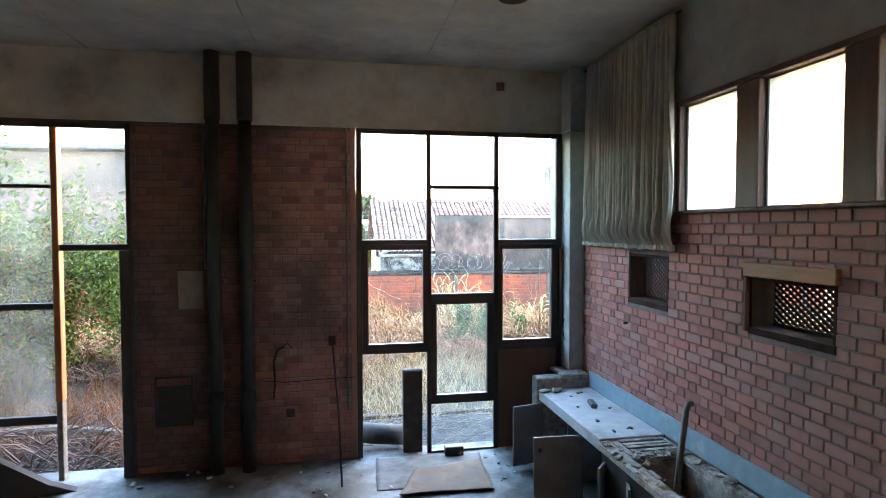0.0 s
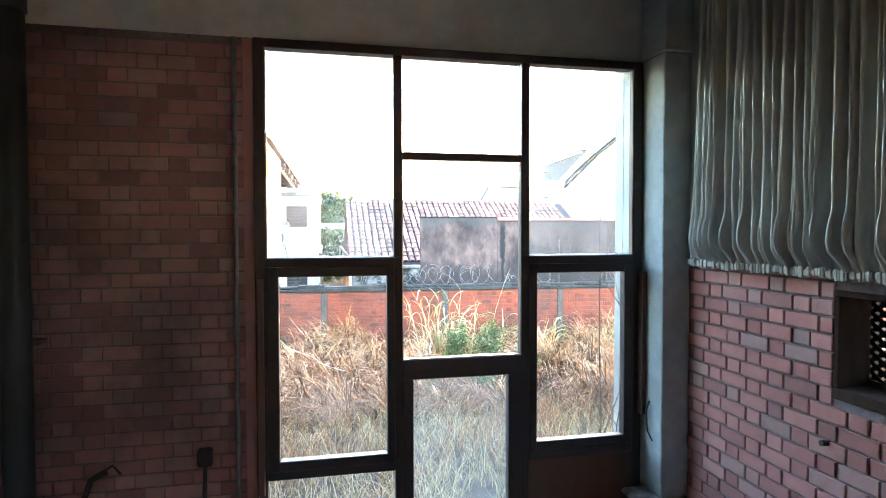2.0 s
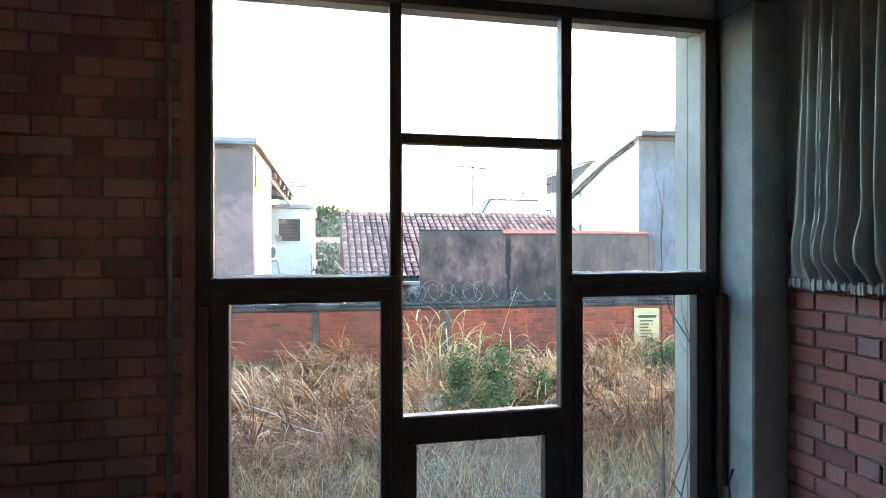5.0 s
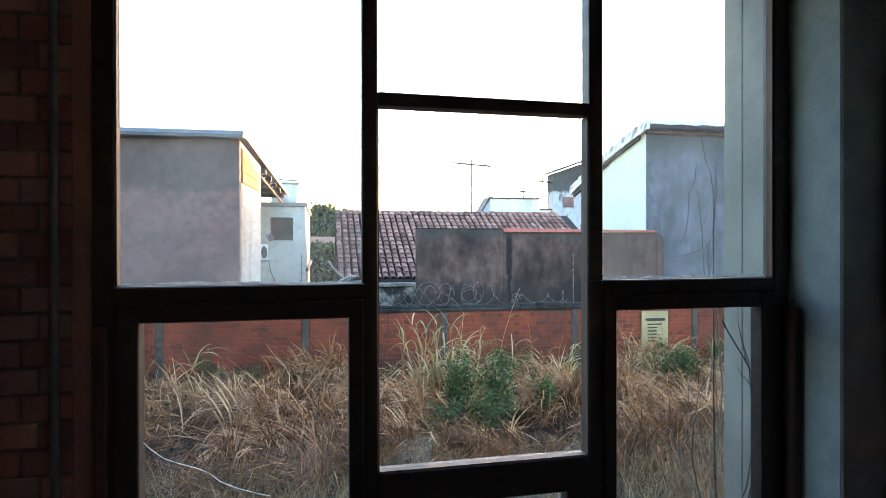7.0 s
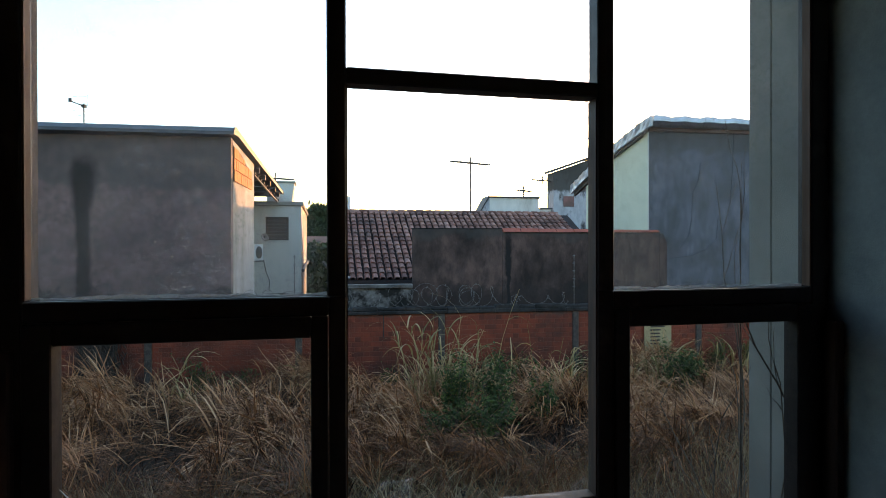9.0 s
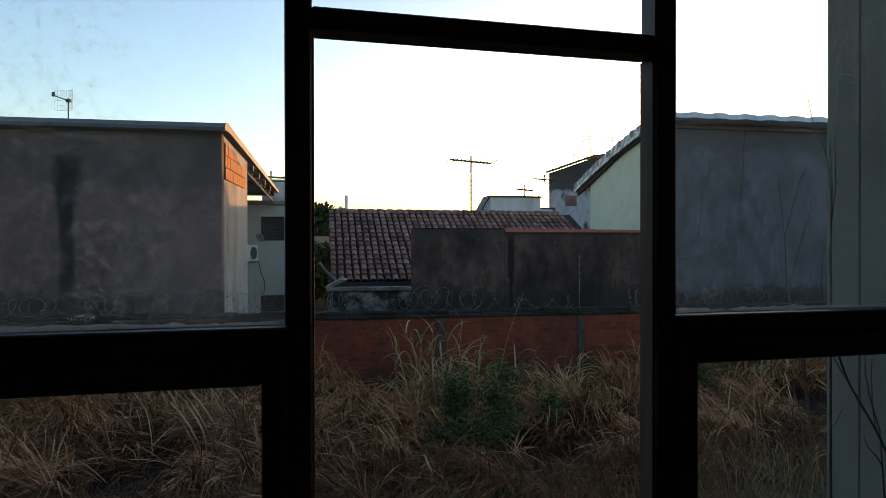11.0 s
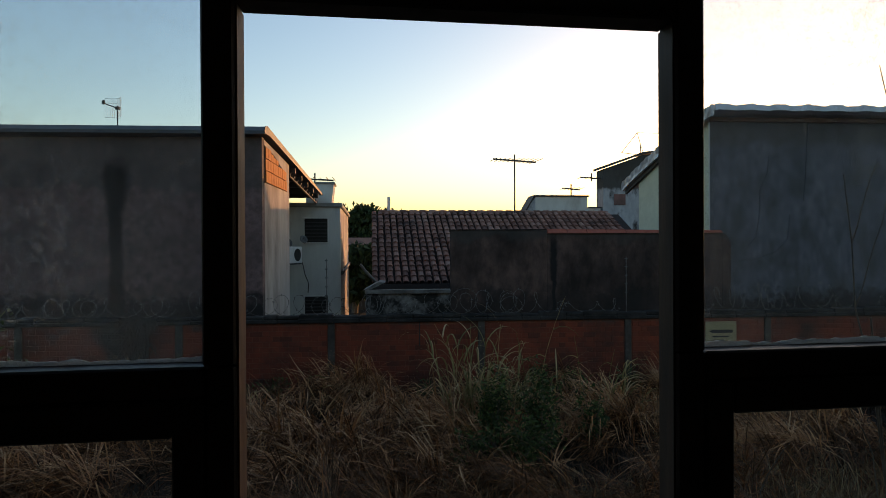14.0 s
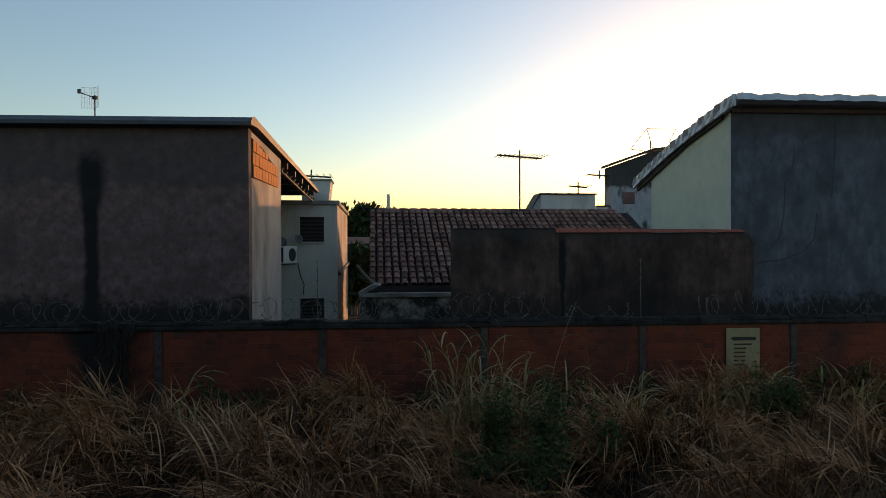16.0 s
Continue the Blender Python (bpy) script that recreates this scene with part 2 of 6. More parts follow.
M_glass_dusty = glass_pane("dusty_window_glass", 0.028, (0.93, 0.95, 0.95), veil=0.002, webs=0.19)
M_glass_high = glass_pane("grimy_window_glass", 0.035, (0.80, 0.84, 0.82), veil=0.012)
# High panes: dust, and a strong white veil in place of overexposed glare.
M_glass_glare = glass_pane("dusty_glare_glass", 0.1, (0.85, 0.88, 0.88), veil=0.6)
M_shard = glass_pane("broken_glass", 0.07)
# Lower panes: lens flare put in as a thin veil and tint.
M_glass_low = glass_pane("flare_hazed_glass", 0.022, (0.86, 0.91, 0.93), veil=0.012)
M_render = surface("mauve_render", (0.215, 0.132, 0.123), (0.095, 0.059, 0.056), 6.5, 0.9, 0.35, stain=(0.088, 0.060, 0.057), stain_scale=1.5, stain_cut=(0.45, 0.70), grain_amount=1.15)


def damp_shade_marks(mat, run_x, run_w, run_z, band_z, foot_z, band_k=0.55, foot_k=0.85):
    """Adds a black run of damp below the eave, a greyer band along the top and black mould along the foot; on the
    fence, band and foot are painted shade.
    """
    nt = mat.node_tree
    p = nt.nodes["Principled BSDF"]
    old = p.inputs["Base Color"].links[0].from_socket
    geo, sep = nt.nodes.new("ShaderNodeNewGeometry"), nt.nodes.new("ShaderNodeSeparateXYZ")
    pos = geo.outputs["Position"]
    nt.links.new(pos, sep.inputs[0])
    x, z = sep.outputs["X"], sep.outputs["Z"]
    wob = math_node(nt, "SUBTRACT", noise_node(nt, pos, 1.6, 6, 0.6), 0.5)
    fine_wob = math_node(nt, "SUBTRACT", noise_node(nt, pos, 6, 6, 0.65), 0.5)

    def soft(value, lo, hi):
        m = nt.nodes.new("ShaderNodeMapRange")
        m.interpolation_type = "SMOOTHSTEP"
        nt.links.new(value, m.inputs[0])
        m.inputs[1].default_value, m.inputs[2].default_value = lo, hi
        return m.outputs[0]
    side = math_node(nt, "ABSOLUTE", math_node(nt, "ADD", math_node(nt, "SUBTRACT", x, run_x), math_node(nt, "ADD", math_node(nt, "MULTIPLY", wob, 0.16), math_node(nt, "MULTIPLY", fine_wob, 0.09))))
    wide = math_node(nt, "ADD", math_node(nt, "MULTIPLY", soft(z, run_z - 1.1, run_z - 0.5), run_w * 0.9), run_w)
    core = soft(math_node(nt, "DIVIDE", side, wide), 1.4, 0.55)
    run = math_node(nt, "MULTIPLY", core, soft(math_node(nt, "ADD", z, math_node(nt, "MULTIPLY", fine_wob, 0.6)), run_z + 0.2, run_z - 0.2))
    zz = math_node(nt, "ADD", z, math_node(nt, "MULTIPLY", wob, 0.7))
    band = math_node(nt, "MULTIPLY", soft(zz, band_z - 0.06, band_z + 0.10), band_k)
    foot = math_node(nt, "MULTIPLY", soft(math_node(nt, "ADD", zz, fine_wob), foot_z + 0.4, foot_z), foot_k)
    col = mix_node(nt, band, old, (0.05, 0.05, 0.047))
    col = mix_node(nt, run, col, (0.012, 0.011, 0.011))
    col = mix_node(nt, foot, col, (0.016, 0.0145, 0.014))
    nt.links.new(col, p.inputs["Base Color"])


def soot_shade_marks(mat, edge_x, tone):
    """Adds a dark patch, soot and shade in one tone, on the wall round the drain pipes, up to a ragged edge."""
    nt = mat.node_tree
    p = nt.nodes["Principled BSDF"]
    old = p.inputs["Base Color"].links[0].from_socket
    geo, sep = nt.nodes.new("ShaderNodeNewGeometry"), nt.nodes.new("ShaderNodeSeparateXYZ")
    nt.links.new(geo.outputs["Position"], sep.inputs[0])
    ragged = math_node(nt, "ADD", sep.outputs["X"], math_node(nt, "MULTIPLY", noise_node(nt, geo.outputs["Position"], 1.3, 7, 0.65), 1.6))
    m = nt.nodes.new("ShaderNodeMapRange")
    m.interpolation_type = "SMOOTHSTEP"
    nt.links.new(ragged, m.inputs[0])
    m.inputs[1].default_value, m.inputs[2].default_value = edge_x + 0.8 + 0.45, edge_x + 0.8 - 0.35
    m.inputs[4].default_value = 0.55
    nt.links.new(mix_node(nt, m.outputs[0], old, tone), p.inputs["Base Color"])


def lime_marks(mat, edge_y, tone, k):
    """Adds a thin uneven wash of old grey lime on the part of the brick wall south of edge_y."""
    nt = mat.node_tree
    p = nt.nodes["Principled BSDF"]
    old = p.inputs["Base Color"].links[0].from_socket
    geo, sep = nt.nodes.new("ShaderNodeNewGeometry"), nt.nodes.new("ShaderNodeSeparateXYZ")
    nt.links.new(geo.outputs["Position"], sep.inputs[0])
    ragged = math_node(nt, "ADD", sep.outputs["Y"], math_node(nt, "MULTIPLY", noise_node(nt, geo.outputs["Position"], 1.1, 6, 0.65), 2.4))
    m = nt.nodes.new("ShaderNodeMapRange")
    m.interpolation_type = "SMOOTHSTEP"
    nt.links.new(ragged, m.inputs[0])
    m.inputs[1].default_value, m.inputs[2].default_value = edge_y + 1.2 + 0.8, edge_y + 1.2 - 0.8
    rubbed = ramp_node(nt, noise_node(nt, geo.outputs["Position"], 7, 6, 0.7), [(0.35, (0.25, 0.25, 0.25)), (0.62, (1, 1, 1))])
    fac = math_node(nt, "MULTIPLY", math_node(nt, "MULTIPLY", m.outputs[0], rubbed), k)
    nt.links.new(mix_node(nt, fac, old, tone), p.inputs["Base Color"])


lime_marks(M_brick, 3.7, (0.17, 0.125, 0.108), 0.62)
lime_marks(M_mortar, 3.7, (0.17, 0.14, 0.125), 0.6)
soot_shade_marks(M_brick_dark, -0.62, (0.014, 0.011, 0.010))
soot_shade_marks(M_mortar_dark, -0.62, (0.012, 0.010, 0.009))
damp_shade_marks(M_render, -3.40, 0.125, 4.55, 4.0, 1.75, foot_k=0.93)
# Fence: black blotch, plus painted shade under the cap and at the foot.
damp_shade_marks(M_fence_brick, -3.15, 0.34, 1.9, 1.40, 0.0, 0.6)
damp_shade_marks(M_fence_mortar, -3.15, 0.34, 1.9, 1.40, 0.0, 0.6)
M_far_wall = surface("far_render", (0.12, 0.11, 0.1), (0.08, 0.075, 0.07), 2, 0.95, 0.2)
M_render_blue = surface("bluish_render", (0.13, 0.142, 0.172), (0.066, 0.073, 0.092), 5.0, 0.9, 0.35, grain_amount=1.15, stain=(0.045, 0.052, 0.058), stain_scale=1.5, stain_cut=(0.44, 0.68), stretch=(1, 1, 0.6))
damp_shade_marks(M_render_blue, 30.0, 0.2, 4.9, 4.95, 1.65, foot_k=0.93)
M_patch = surface("patched_render", (0.078, 0.085, 0.102), (0.05, 0.055, 0.067), 6, 0.9, 0.3)
M_cream = surface("cream_render", (0.60, 0.62, 0.49), (0.50, 0.52, 0.41), 3, 0.85, 0.2, stain=(0.36, 0.36, 0.3), stain_scale=0.8, stain_cut=(0.6, 0.8))
M_white = surface("off_white_render", (0.60, 0.60, 0.56), (0.48, 0.48, 0.45), 3, 0.85, 0.2, stain=(0.3, 0.28, 0.25), stain_scale=0.9, stain_cut=(0.56, 0.74), stretch=(1, 1, 0.35))
M_side = surface("grey_side_render", (0.44, 0.40, 0.365), (0.33, 0.30, 0.275), 4, 0.85, 0.2, stain=(0.16, 0.14, 0.125), stain_scale=1.1, stain_cut=(0.5, 0.72), stretch=(1, 1, 0.35))
M_grey_wall = surface("streaked_grey_render", (0.125, 0.076, 0.064), (0.050, 0.031, 0.026), 6, 0.95, 0.4, grain_amount=1.2, stain=(0.020, 0.014, 0.012), stain_scale=1.3, stain_cut=(0.44, 0.66), stretch=(1, 1, 0.55))
damp_shade_marks(M_grey_wall, 5.1, 0.035, 3.05, 3.02, 1.75, foot_k=0.7)
M_low_wall = surface("mottled_mould_render", (0.24, 0.225, 0.21), (0.09, 0.082, 0.076), 9, 0.95, 0.5, stain=(0.014, 0.013, 0.012), stain_scale=3.2, stain_cut=(0.40, 0.54))
M_black_wall = surface("mould_black_render", (0.40, 0.43, 0.46), (0.24, 0.26, 0.28), 4, 0.95, 0.4, stain=(0.035, 0.034, 0.034), stain_scale=1.7, stain_cut=(0.46, 0.56), stretch=(1, 1, 0.5))
damp_shade_marks(M_black_wall, 99.0, 0.1, 0.0, 5.15, -9.0, 0.96)
M_cap = surface("mouldy_cap", (0.05, 0.046, 0.043), (0.012, 0.011, 0.0105), 5, 0.95, 0.5, stain=(0.009, 0.0085, 0.008), stain_scale=1.6, stain_cut=(0.44, 0.6))
M_post = surface("concrete_post", (0.10, 0.082, 0.07), (0.035, 0.029, 0.025), 9, 0.95, 0.4, stain=(0.03, 0.026, 0.023), stain_scale=2)
M_tile = surface("clay_roof_tile", (0.26, 0.13, 0.095), (0.14, 0.066, 0.048), 7, 0.85, 0.4, stain=(0.045, 0.032, 0.027), stain_scale=1.3, stain_cut=(0.55, 0.74), pieces=[(0.0, (0.085, 0.036, 0.028)), (0.3, (0.21, 0.092, 0.068)), (0.7, (0.30, 0.135, 0.10)), (1.0, (0.38, 0.215, 0.17))])
M_red_tile = surface("red_coping_tile", (0.42, 0.10, 0.06), (0.28, 0.065, 0.04), 8, 0.8, 0.3)
M_block = surface("hollow_clay_block", (0.64, 0.25, 0.075), (0.48, 0.17, 0.05), 10, 0.85, 0.3)
M_sheet = surface("zinc_sheet", (0.62, 0.66, 0.72), (0.42, 0.46, 0.52), 6, 0.4, 0.3, metal=0.35, stain=(0.3, 0.31, 0.33), stain_scale=3)
M_sheet_dark = surface("weathered_sheet", (0.11, 0.13, 0.155), (0.075, 0.088, 0.105), 5, 0.8, 0.1, stain=(0.08, 0.09, 0.1), stain_scale=1.5)
# Near-black sheet below the tiles: shade of the channels put into its colour.
M_tile_gap_shade = surface("tile_channel_shade", (0.03, 0.018, 0.015), (0.014, 0.009, 0.008), 7, 0.9, 0.3)
M_metal = surface("dark_steel", (0.05, 0.05, 0.052), (0.028, 0.028, 0.03), 20, 0.65, 0.1)
M_wire = surface("galvanised_wire", (0.26, 0.25, 0.24), (0.02, 0.019, 0.018), 9, 0.5, 0.0, metal=0.6)
M_white_paint = surface("white_plastic", (0.72, 0.72, 0.70), (0.6, 0.6, 0.58), 15, 0.5, 0.05)
M_sign = surface("yellow_sign_board", (0.36, 0.29, 0.16), (0.28, 0.225, 0.125), 6, 0.6, 0.1)
M_ink = surface("black_print", (0.03, 0.03, 0.028), (0.02, 0.02, 0.02), 20, 0.6, 0.0)
# Soil kept near black, so gaps in the grass read as shade.
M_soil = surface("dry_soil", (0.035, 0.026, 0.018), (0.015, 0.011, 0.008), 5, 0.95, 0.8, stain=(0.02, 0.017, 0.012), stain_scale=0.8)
M_coping = surface("worn_coping", (0.2, 0.19, 0.175), (0.1, 0.095, 0.09), 9, 0.9, 0.4, stain=(0.05, 0.045, 0.04), stain_scale=1.8)
# The darkest stops stand in for shaded gaps among the straw.
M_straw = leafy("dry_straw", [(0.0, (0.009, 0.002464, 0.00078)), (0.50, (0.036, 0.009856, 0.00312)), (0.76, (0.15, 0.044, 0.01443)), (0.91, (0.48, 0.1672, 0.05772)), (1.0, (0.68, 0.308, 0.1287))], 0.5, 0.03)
M_straw_pale = leafy("bleached_straw", [(0.0, (0.19, 0.05984, 0.02)), (0.5, (0.52, 0.2112, 0.08)), (1.0, (0.76, 0.44, 0.24))], 0.45, 0.06)
# Layer under the straw: the shade of the gaps is its colour.
M_thatch_shade = leafy("old_thatch", [(0.0, (0.008, 0.0027, 0.0012)), (0.6, (0.018, 0.0063, 0.0024)), (1.0, (0.045, 0.0153, 0.0048))], 0.8, 0.02)
M_grass = leafy("dry_grass", [(0.0, (0.034, 0.0088, 0.0032)), (0.5, (0.13, 0.03696, 0.012)), (0.85, (0.30, 0.1012, 0.0328)), (1.0, (0.44, 0.1848, 0.068))], 0.6, 0.12)
M_meadow = leafy("pale_meadow_grass", [(0.0, (0.08, 0.058, 0.022)), (0.35, (0.21, 0.148, 0.06)), (0.7, (0.40, 0.275, 0.14)), (1.0, (0.58, 0.44, 0.28))], 0.6, 0.3)
M_reed = leafy("reed_leaf", [(0.0, (0.07, 0.085, 0.018)), (0.35, (0.22, 0.17, 0.05)), (0.7, (0.44, 0.29, 0.125)), (1.0, (0.66, 0.47, 0.27))], 0.5, 0.25)
M_putty = leafy("old_putty", [(0.0, (0.62, 0.62, 0.60)), (1.0, (0.82, 0.82, 0.80))], 0.9, 0.5)
M_leaf = leafy("green_leaf", [(0.0, (0.012, 0.028, 0.011)), (0.5, (0.034, 0.07, 0.024)), (0.85, (0.08, 0.135, 0.038)), (1.0, (0.18, 0.23, 0.065))])
M_leaf_bright = leafy("sunlit_leaf", [(0.0, (0.010, 0.028, 0.008)), (0.5, (0.032, 0.075, 0.014)), (0.88, (0.085, 0.14, 0.022)), (1.0, (0.26, 0.28, 0.035))], 0.5, 0.3)
M_flower = leafy("red_flower", [(0.0, (0.45, 0.07, 0.03)), (1.0, (0.6, 0.16, 0.06))])
M_tree_leaf = leafy("tree_leaf", [(0.0, (0.012, 0.028, 0.012)), (1.0, (0.04, 0.07, 0.024))], 0.7, 0.15)
M_vine = surface("dead_vine_bark", (0.05, 0.042, 0.035), (0.014, 0.012, 0.010), 18, 0.95, 0.6, stretch=(1, 1, 0.3))
M_bark = surface("grey_bark", (0.20, 0.17, 0.14), (0.09, 0.075, 0.06), 25, 0.9, 0.6)
M_plastic_sheet = surface("wet_plastic_sheet", (0.045, 0.060, 0.070), (0.010, 0.014, 0.017), 6, 0.75, 0.8, stain=(0.008, 0.009, 0.010), stain_scale=3, stain_cut=(0.46, 0.6), spec=0.15)
M_ceiling = surface("ceiling_concrete", (0.40, 0.39, 0.35), (0.28, 0.275, 0.25), 2.5, 0.95, 0.25, stain=(0.15, 0.145, 0.13), stain_scale=0.7, stain_cut=(0.54, 0.75))

# ---------------------------------------------------------------- mesh helpers


class Geo:
    """Points and faces that become one mesh."""

    def __init__(self):
        self.v, self.f = [], []

    def add(self, pts, faces, m=None):
        k = len(self.v)
        self.v += [tuple(m @ Vector(p)) if m is not None else tuple(p) for p in pts]
        self.f += [tuple(i + k for i in face) for face in faces]
        return self

    def box(self, x0, x1, y0, y1, z0, z1, c=0.0, m=None):
        """A box; c: the width of its chamfered edges."""
        if c <= 0:
            pts = [(x, y, z) for x in (x0, x1) for y in (y0, y1) for z in (z0, z1)]
            return self.add(pts, [(0, 1, 3, 2), (4, 6, 7, 5), (0, 4, 5, 1), (2, 3, 7, 6), (0, 2, 6, 4), (1, 5, 7, 3)], m)
        c = min(c, (x1 - x0) * 0.4, (y1 - y0) * 0.4, (z1 - z0) * 0.4)
        bm = bmesh.new()
        bmesh.ops.create_cube(bm, size=1.0, matrix=Matrix.LocRotScale(((x0 + x1) / 2, (y0 + y1) / 2, (z0 + z1) / 2), None, (x1 - x0, y1 - y0, z1 - z0)))
        bmesh.ops.bevel(bm, geom=bm.edges[:], offset=c, segments=1, affect="EDGES")
        bm.verts.index_update()
        self.add([v.co[:] for v in bm.verts], [[v.index for v in f.verts] for f in bm.faces], m)
        bm.free()
        return self

    def tube(self, pts, r, sides=6, r_end=None, m=None):
        """A round bar along a line of points."""
        pts = [Vector(p) for p in pts]
        r_end = r if r_end is None else r_end
        rings, n = [], len(pts)
        side = None
        for i, p in enumerate(pts):
            way = (pts[min(i + 1, n - 1)] - pts[max(i - 1, 0)]).normalized()
            if side is None:
                side = way.orthogonal().normalized()
            side = (side - way * side.dot(way))
            side = side.normalized() if side.length > 1e-6 else way.orthogonal().normalized()
            up = way.cross(side)
            rad = r + (r_end - r) * i / max(n - 1, 1)
            rings += [p + (side * math.cos(a) + up * math.sin(a)) * rad for a in (2 * math.pi * k / sides for k in range(sides))]
        faces = [(i * sides + k, i * sides + (k + 1) % sides, (i + 1) * sides + (k + 1) % sides, (i + 1) * sides + k) for i in range(n - 1) for k in range(sides)]
        faces += [tuple(range(sides))[::-1], tuple((n - 1) * sides + k for k in range(sides))]
        return self.add(rings, faces, m)

    def prism(self, poly, a, b, axis="x", m=None):
        """A flat outline in the other two axes, drawn out from a to b along one axis."""
        put = {"x": lambda s, p: (s, p[0], p[1]), "y": lambda s, p: (p[0], s, p[1]), "z": lambda s, p: (p[0], p[1], s)}[axis]
        n = len(poly)
        pts = [put(a, p) for p in poly] + [put(b, p) for p in poly]
        faces = [(i, (i + 1) % n, n + (i + 1) % n, n + i) for i in range(n)] + [tuple(range(n))[::-1], tuple(range(n, 2 * n))]
        return self.add(pts, faces, m)

    def mesh(self, name, mat, smooth=False):
        me = bpy.data.meshes.new(name)
        me.from_pydata(self.v, [], self.f)
        bm = bmesh.new()
        bm.from_mesh(me)
        bmesh.ops.recalc_face_normals(bm, faces=bm.faces[:])
        bm.to_mesh(me)
        bm.free()
        me.materials.append(mat)
        if smooth:
            me.polygons.foreach_set("use_smooth", [True] * len(me.polygons))
        return me


def part(name, geo, mat, parent=None, label="", smooth=False):
    ob = new(name, geo.mesh(name, mat, smooth))
    ob.parent = parent
    if label:
        tagged(ob, label)
    return ob


def thing(name, label, category, group="", kind="", at=(0, 0, 0), turn=0.0):
    """An Empty at a thing's base, which carries its parts."""
    ob = new(name)
    ob.empty_display_size = 0.1
    ob.location, ob.rotation_euler = at, (0, 0, radians(turn))
    return tagged(ob, label, category, group, kind)


def raw_mesh(name, verts, faces, mat):
    me = bpy.data.meshes.new(name)
    me.from_pydata(verts, [], faces)
    me.materials.append(mat)
    return me


brick_meshes = {}


def brick_shape(length, height, deep, mat, key):
    k = (key, round(length, 3))
    if k not in brick_meshes:
        a, h, c = length / 2, height / 2, 0.004
        v = [(-a, 0, -h), (a, 0, -h), (a, 0, h), (-a, 0, h), (-a, -deep + c, -h), (a, -deep + c, -h), (a, -deep + c, h), (-a, -deep + c, h), (-a + c, -deep, -h + c), (a - c, -deep, -h + c), (a - c, -deep, h - c), (-a + c, -deep, h - c)]
        f = [(8, 9, 10, 11)] + [(i, (i + 1) % 4, 4 + (i + 1) % 4, 4 + i) for i in range(4)] + [(4 + i, 4 + (i + 1) % 4, 8 + (i + 1) % 4, 8 + i) for i in range(4)]
        brick_meshes[k] = (raw_mesh("brick", v, f, mat), v, f)
    return brick_meshes[k]


def brick_field(wall, m, u0, u1, z0, z1, holes, course, long, short, joint, deep, mat, key, near, limit=300, loose="bricks", rough=0.002):
    """Flemish courses on a face: m carries (along, out, up) into the wall's space. The nearest whole stretch is made of single bricks."""
    rnd = random.Random(key)
    rest = Geo()
    count, row, z = 0, 0, z0
    while z + course * 0.5 < z1:
        zt = min(z + course - joint, z1)
        u = u0 - (0 if row % 2 == 0 else (long - short) / 2 + joint + long * 0.0)
        stretcher = row % 2 == 0
        if row % 2:
            u, stretcher = u0 - long + (long - short) / 2 - joint, True
        while u < u1:
            ln = long if stretcher else short
            spans = [(max(u, u0), min(u + ln, u1))]
            u += ln + joint
            stretcher = not stretcher
            for hu0, hu1, hz0, hz1 in holes:
                if min(zt, hz1) - max(z, hz0) > (zt - z) * 0.4:
                    spans = [s for a, b in spans for s in ((a, min(b, hu0)), (max(a, hu1), b))]
            for a, b in spans:
                if b - a < 0.035:
                    continue
                whole = abs((b - a) - ln) < 1e-4
                mid_u, mid_z = (a + b) / 2, (z + zt) / 2
                lift = rnd.uniform(-rough, rough)
                is_near = near and near[0] < mid_u < near[1] and near[2] < mid_z < near[3]
                me, v, f = brick_shape(b - a, zt - z, deep, mat, key if abs(zt - z - course + joint) < 1e-4 else key + "top")
                place = m @ Matrix.Translation((mid_u, lift, mid_z)) @ pose(0, 0, 0, 0, rnd.uniform(-0.35, 0.35), 0)
                if is_near and count < limit:
                    ob = new("brick", me)
                    ob.parent = wall
                    ob.matrix_local = place
                    count += 1
                else:
                    rest.add(v, f, place)
        z += course
        row += 1
    if rest.f:
        ob = new(loose, raw_mesh(loose, rest.v, rest.f, mat))
        ob.parent = wall
        tagged(ob, kind="stuff")

# ---------------------------------------------------------------- the room: structure


def wall_cells(geo, span_u, span_z, holes, put):
    """Fills a wall's face around its holes; put(u0, u1, z0, z1) gives the box."""
    us = sorted({span_u[0], span_u[1], *[h for q in holes for h in q[:2] if span_u[0] < h < span_u[1]]})
    zs = sorted({span_z[0], span_z[1], *[h for q in holes for h in q[2:] if span_z[0] < h < span_z[1]]})
    for a, b in zip(us, us[1:]):
        run = None
        for c, d in zip(zs, zs[1:]):
            solid = not any(q[0] <= (a + b) / 2 <= q[1] and q[2] <= (c + d) / 2 <= q[3] for q in holes)
            if solid:
                run = (run[0], d) if run else (c, d)
            if run and (not solid or d == zs[-1]):
                geo.box(*put(a, b, *run))
                run = None


N_FACE = 6.902
north_holes = [(0.33, 2.965, -0.1, 4.03), (-4.72, -2.17, -0.1, 4.0)]
g = Geo()
wall_cells(g, (-11.0, 3.42), (-0.2, 4.03), north_holes, lambda a, b, c, d: (a, b, N_FACE, 7.12, c, d))
wall_north = tagged(part("wall_north", g, M_mortar_dark), "dark exposed brick wall between tall windows, soot and shade in its colour", "wall", kind="structure")

g = Geo().box(-11.0, 3.42, 6.895, 7.15, 4.03, 4.82)
tagged(part("beam_north", g, M_beam), "grey stained concrete beam over the windows", "beam", kind="structure")

E_FACE = 3.172
VENTS = [(4.775, 5.515, 2.03, 2.555), (2.96, 3.725, 2.025, 2.465)]
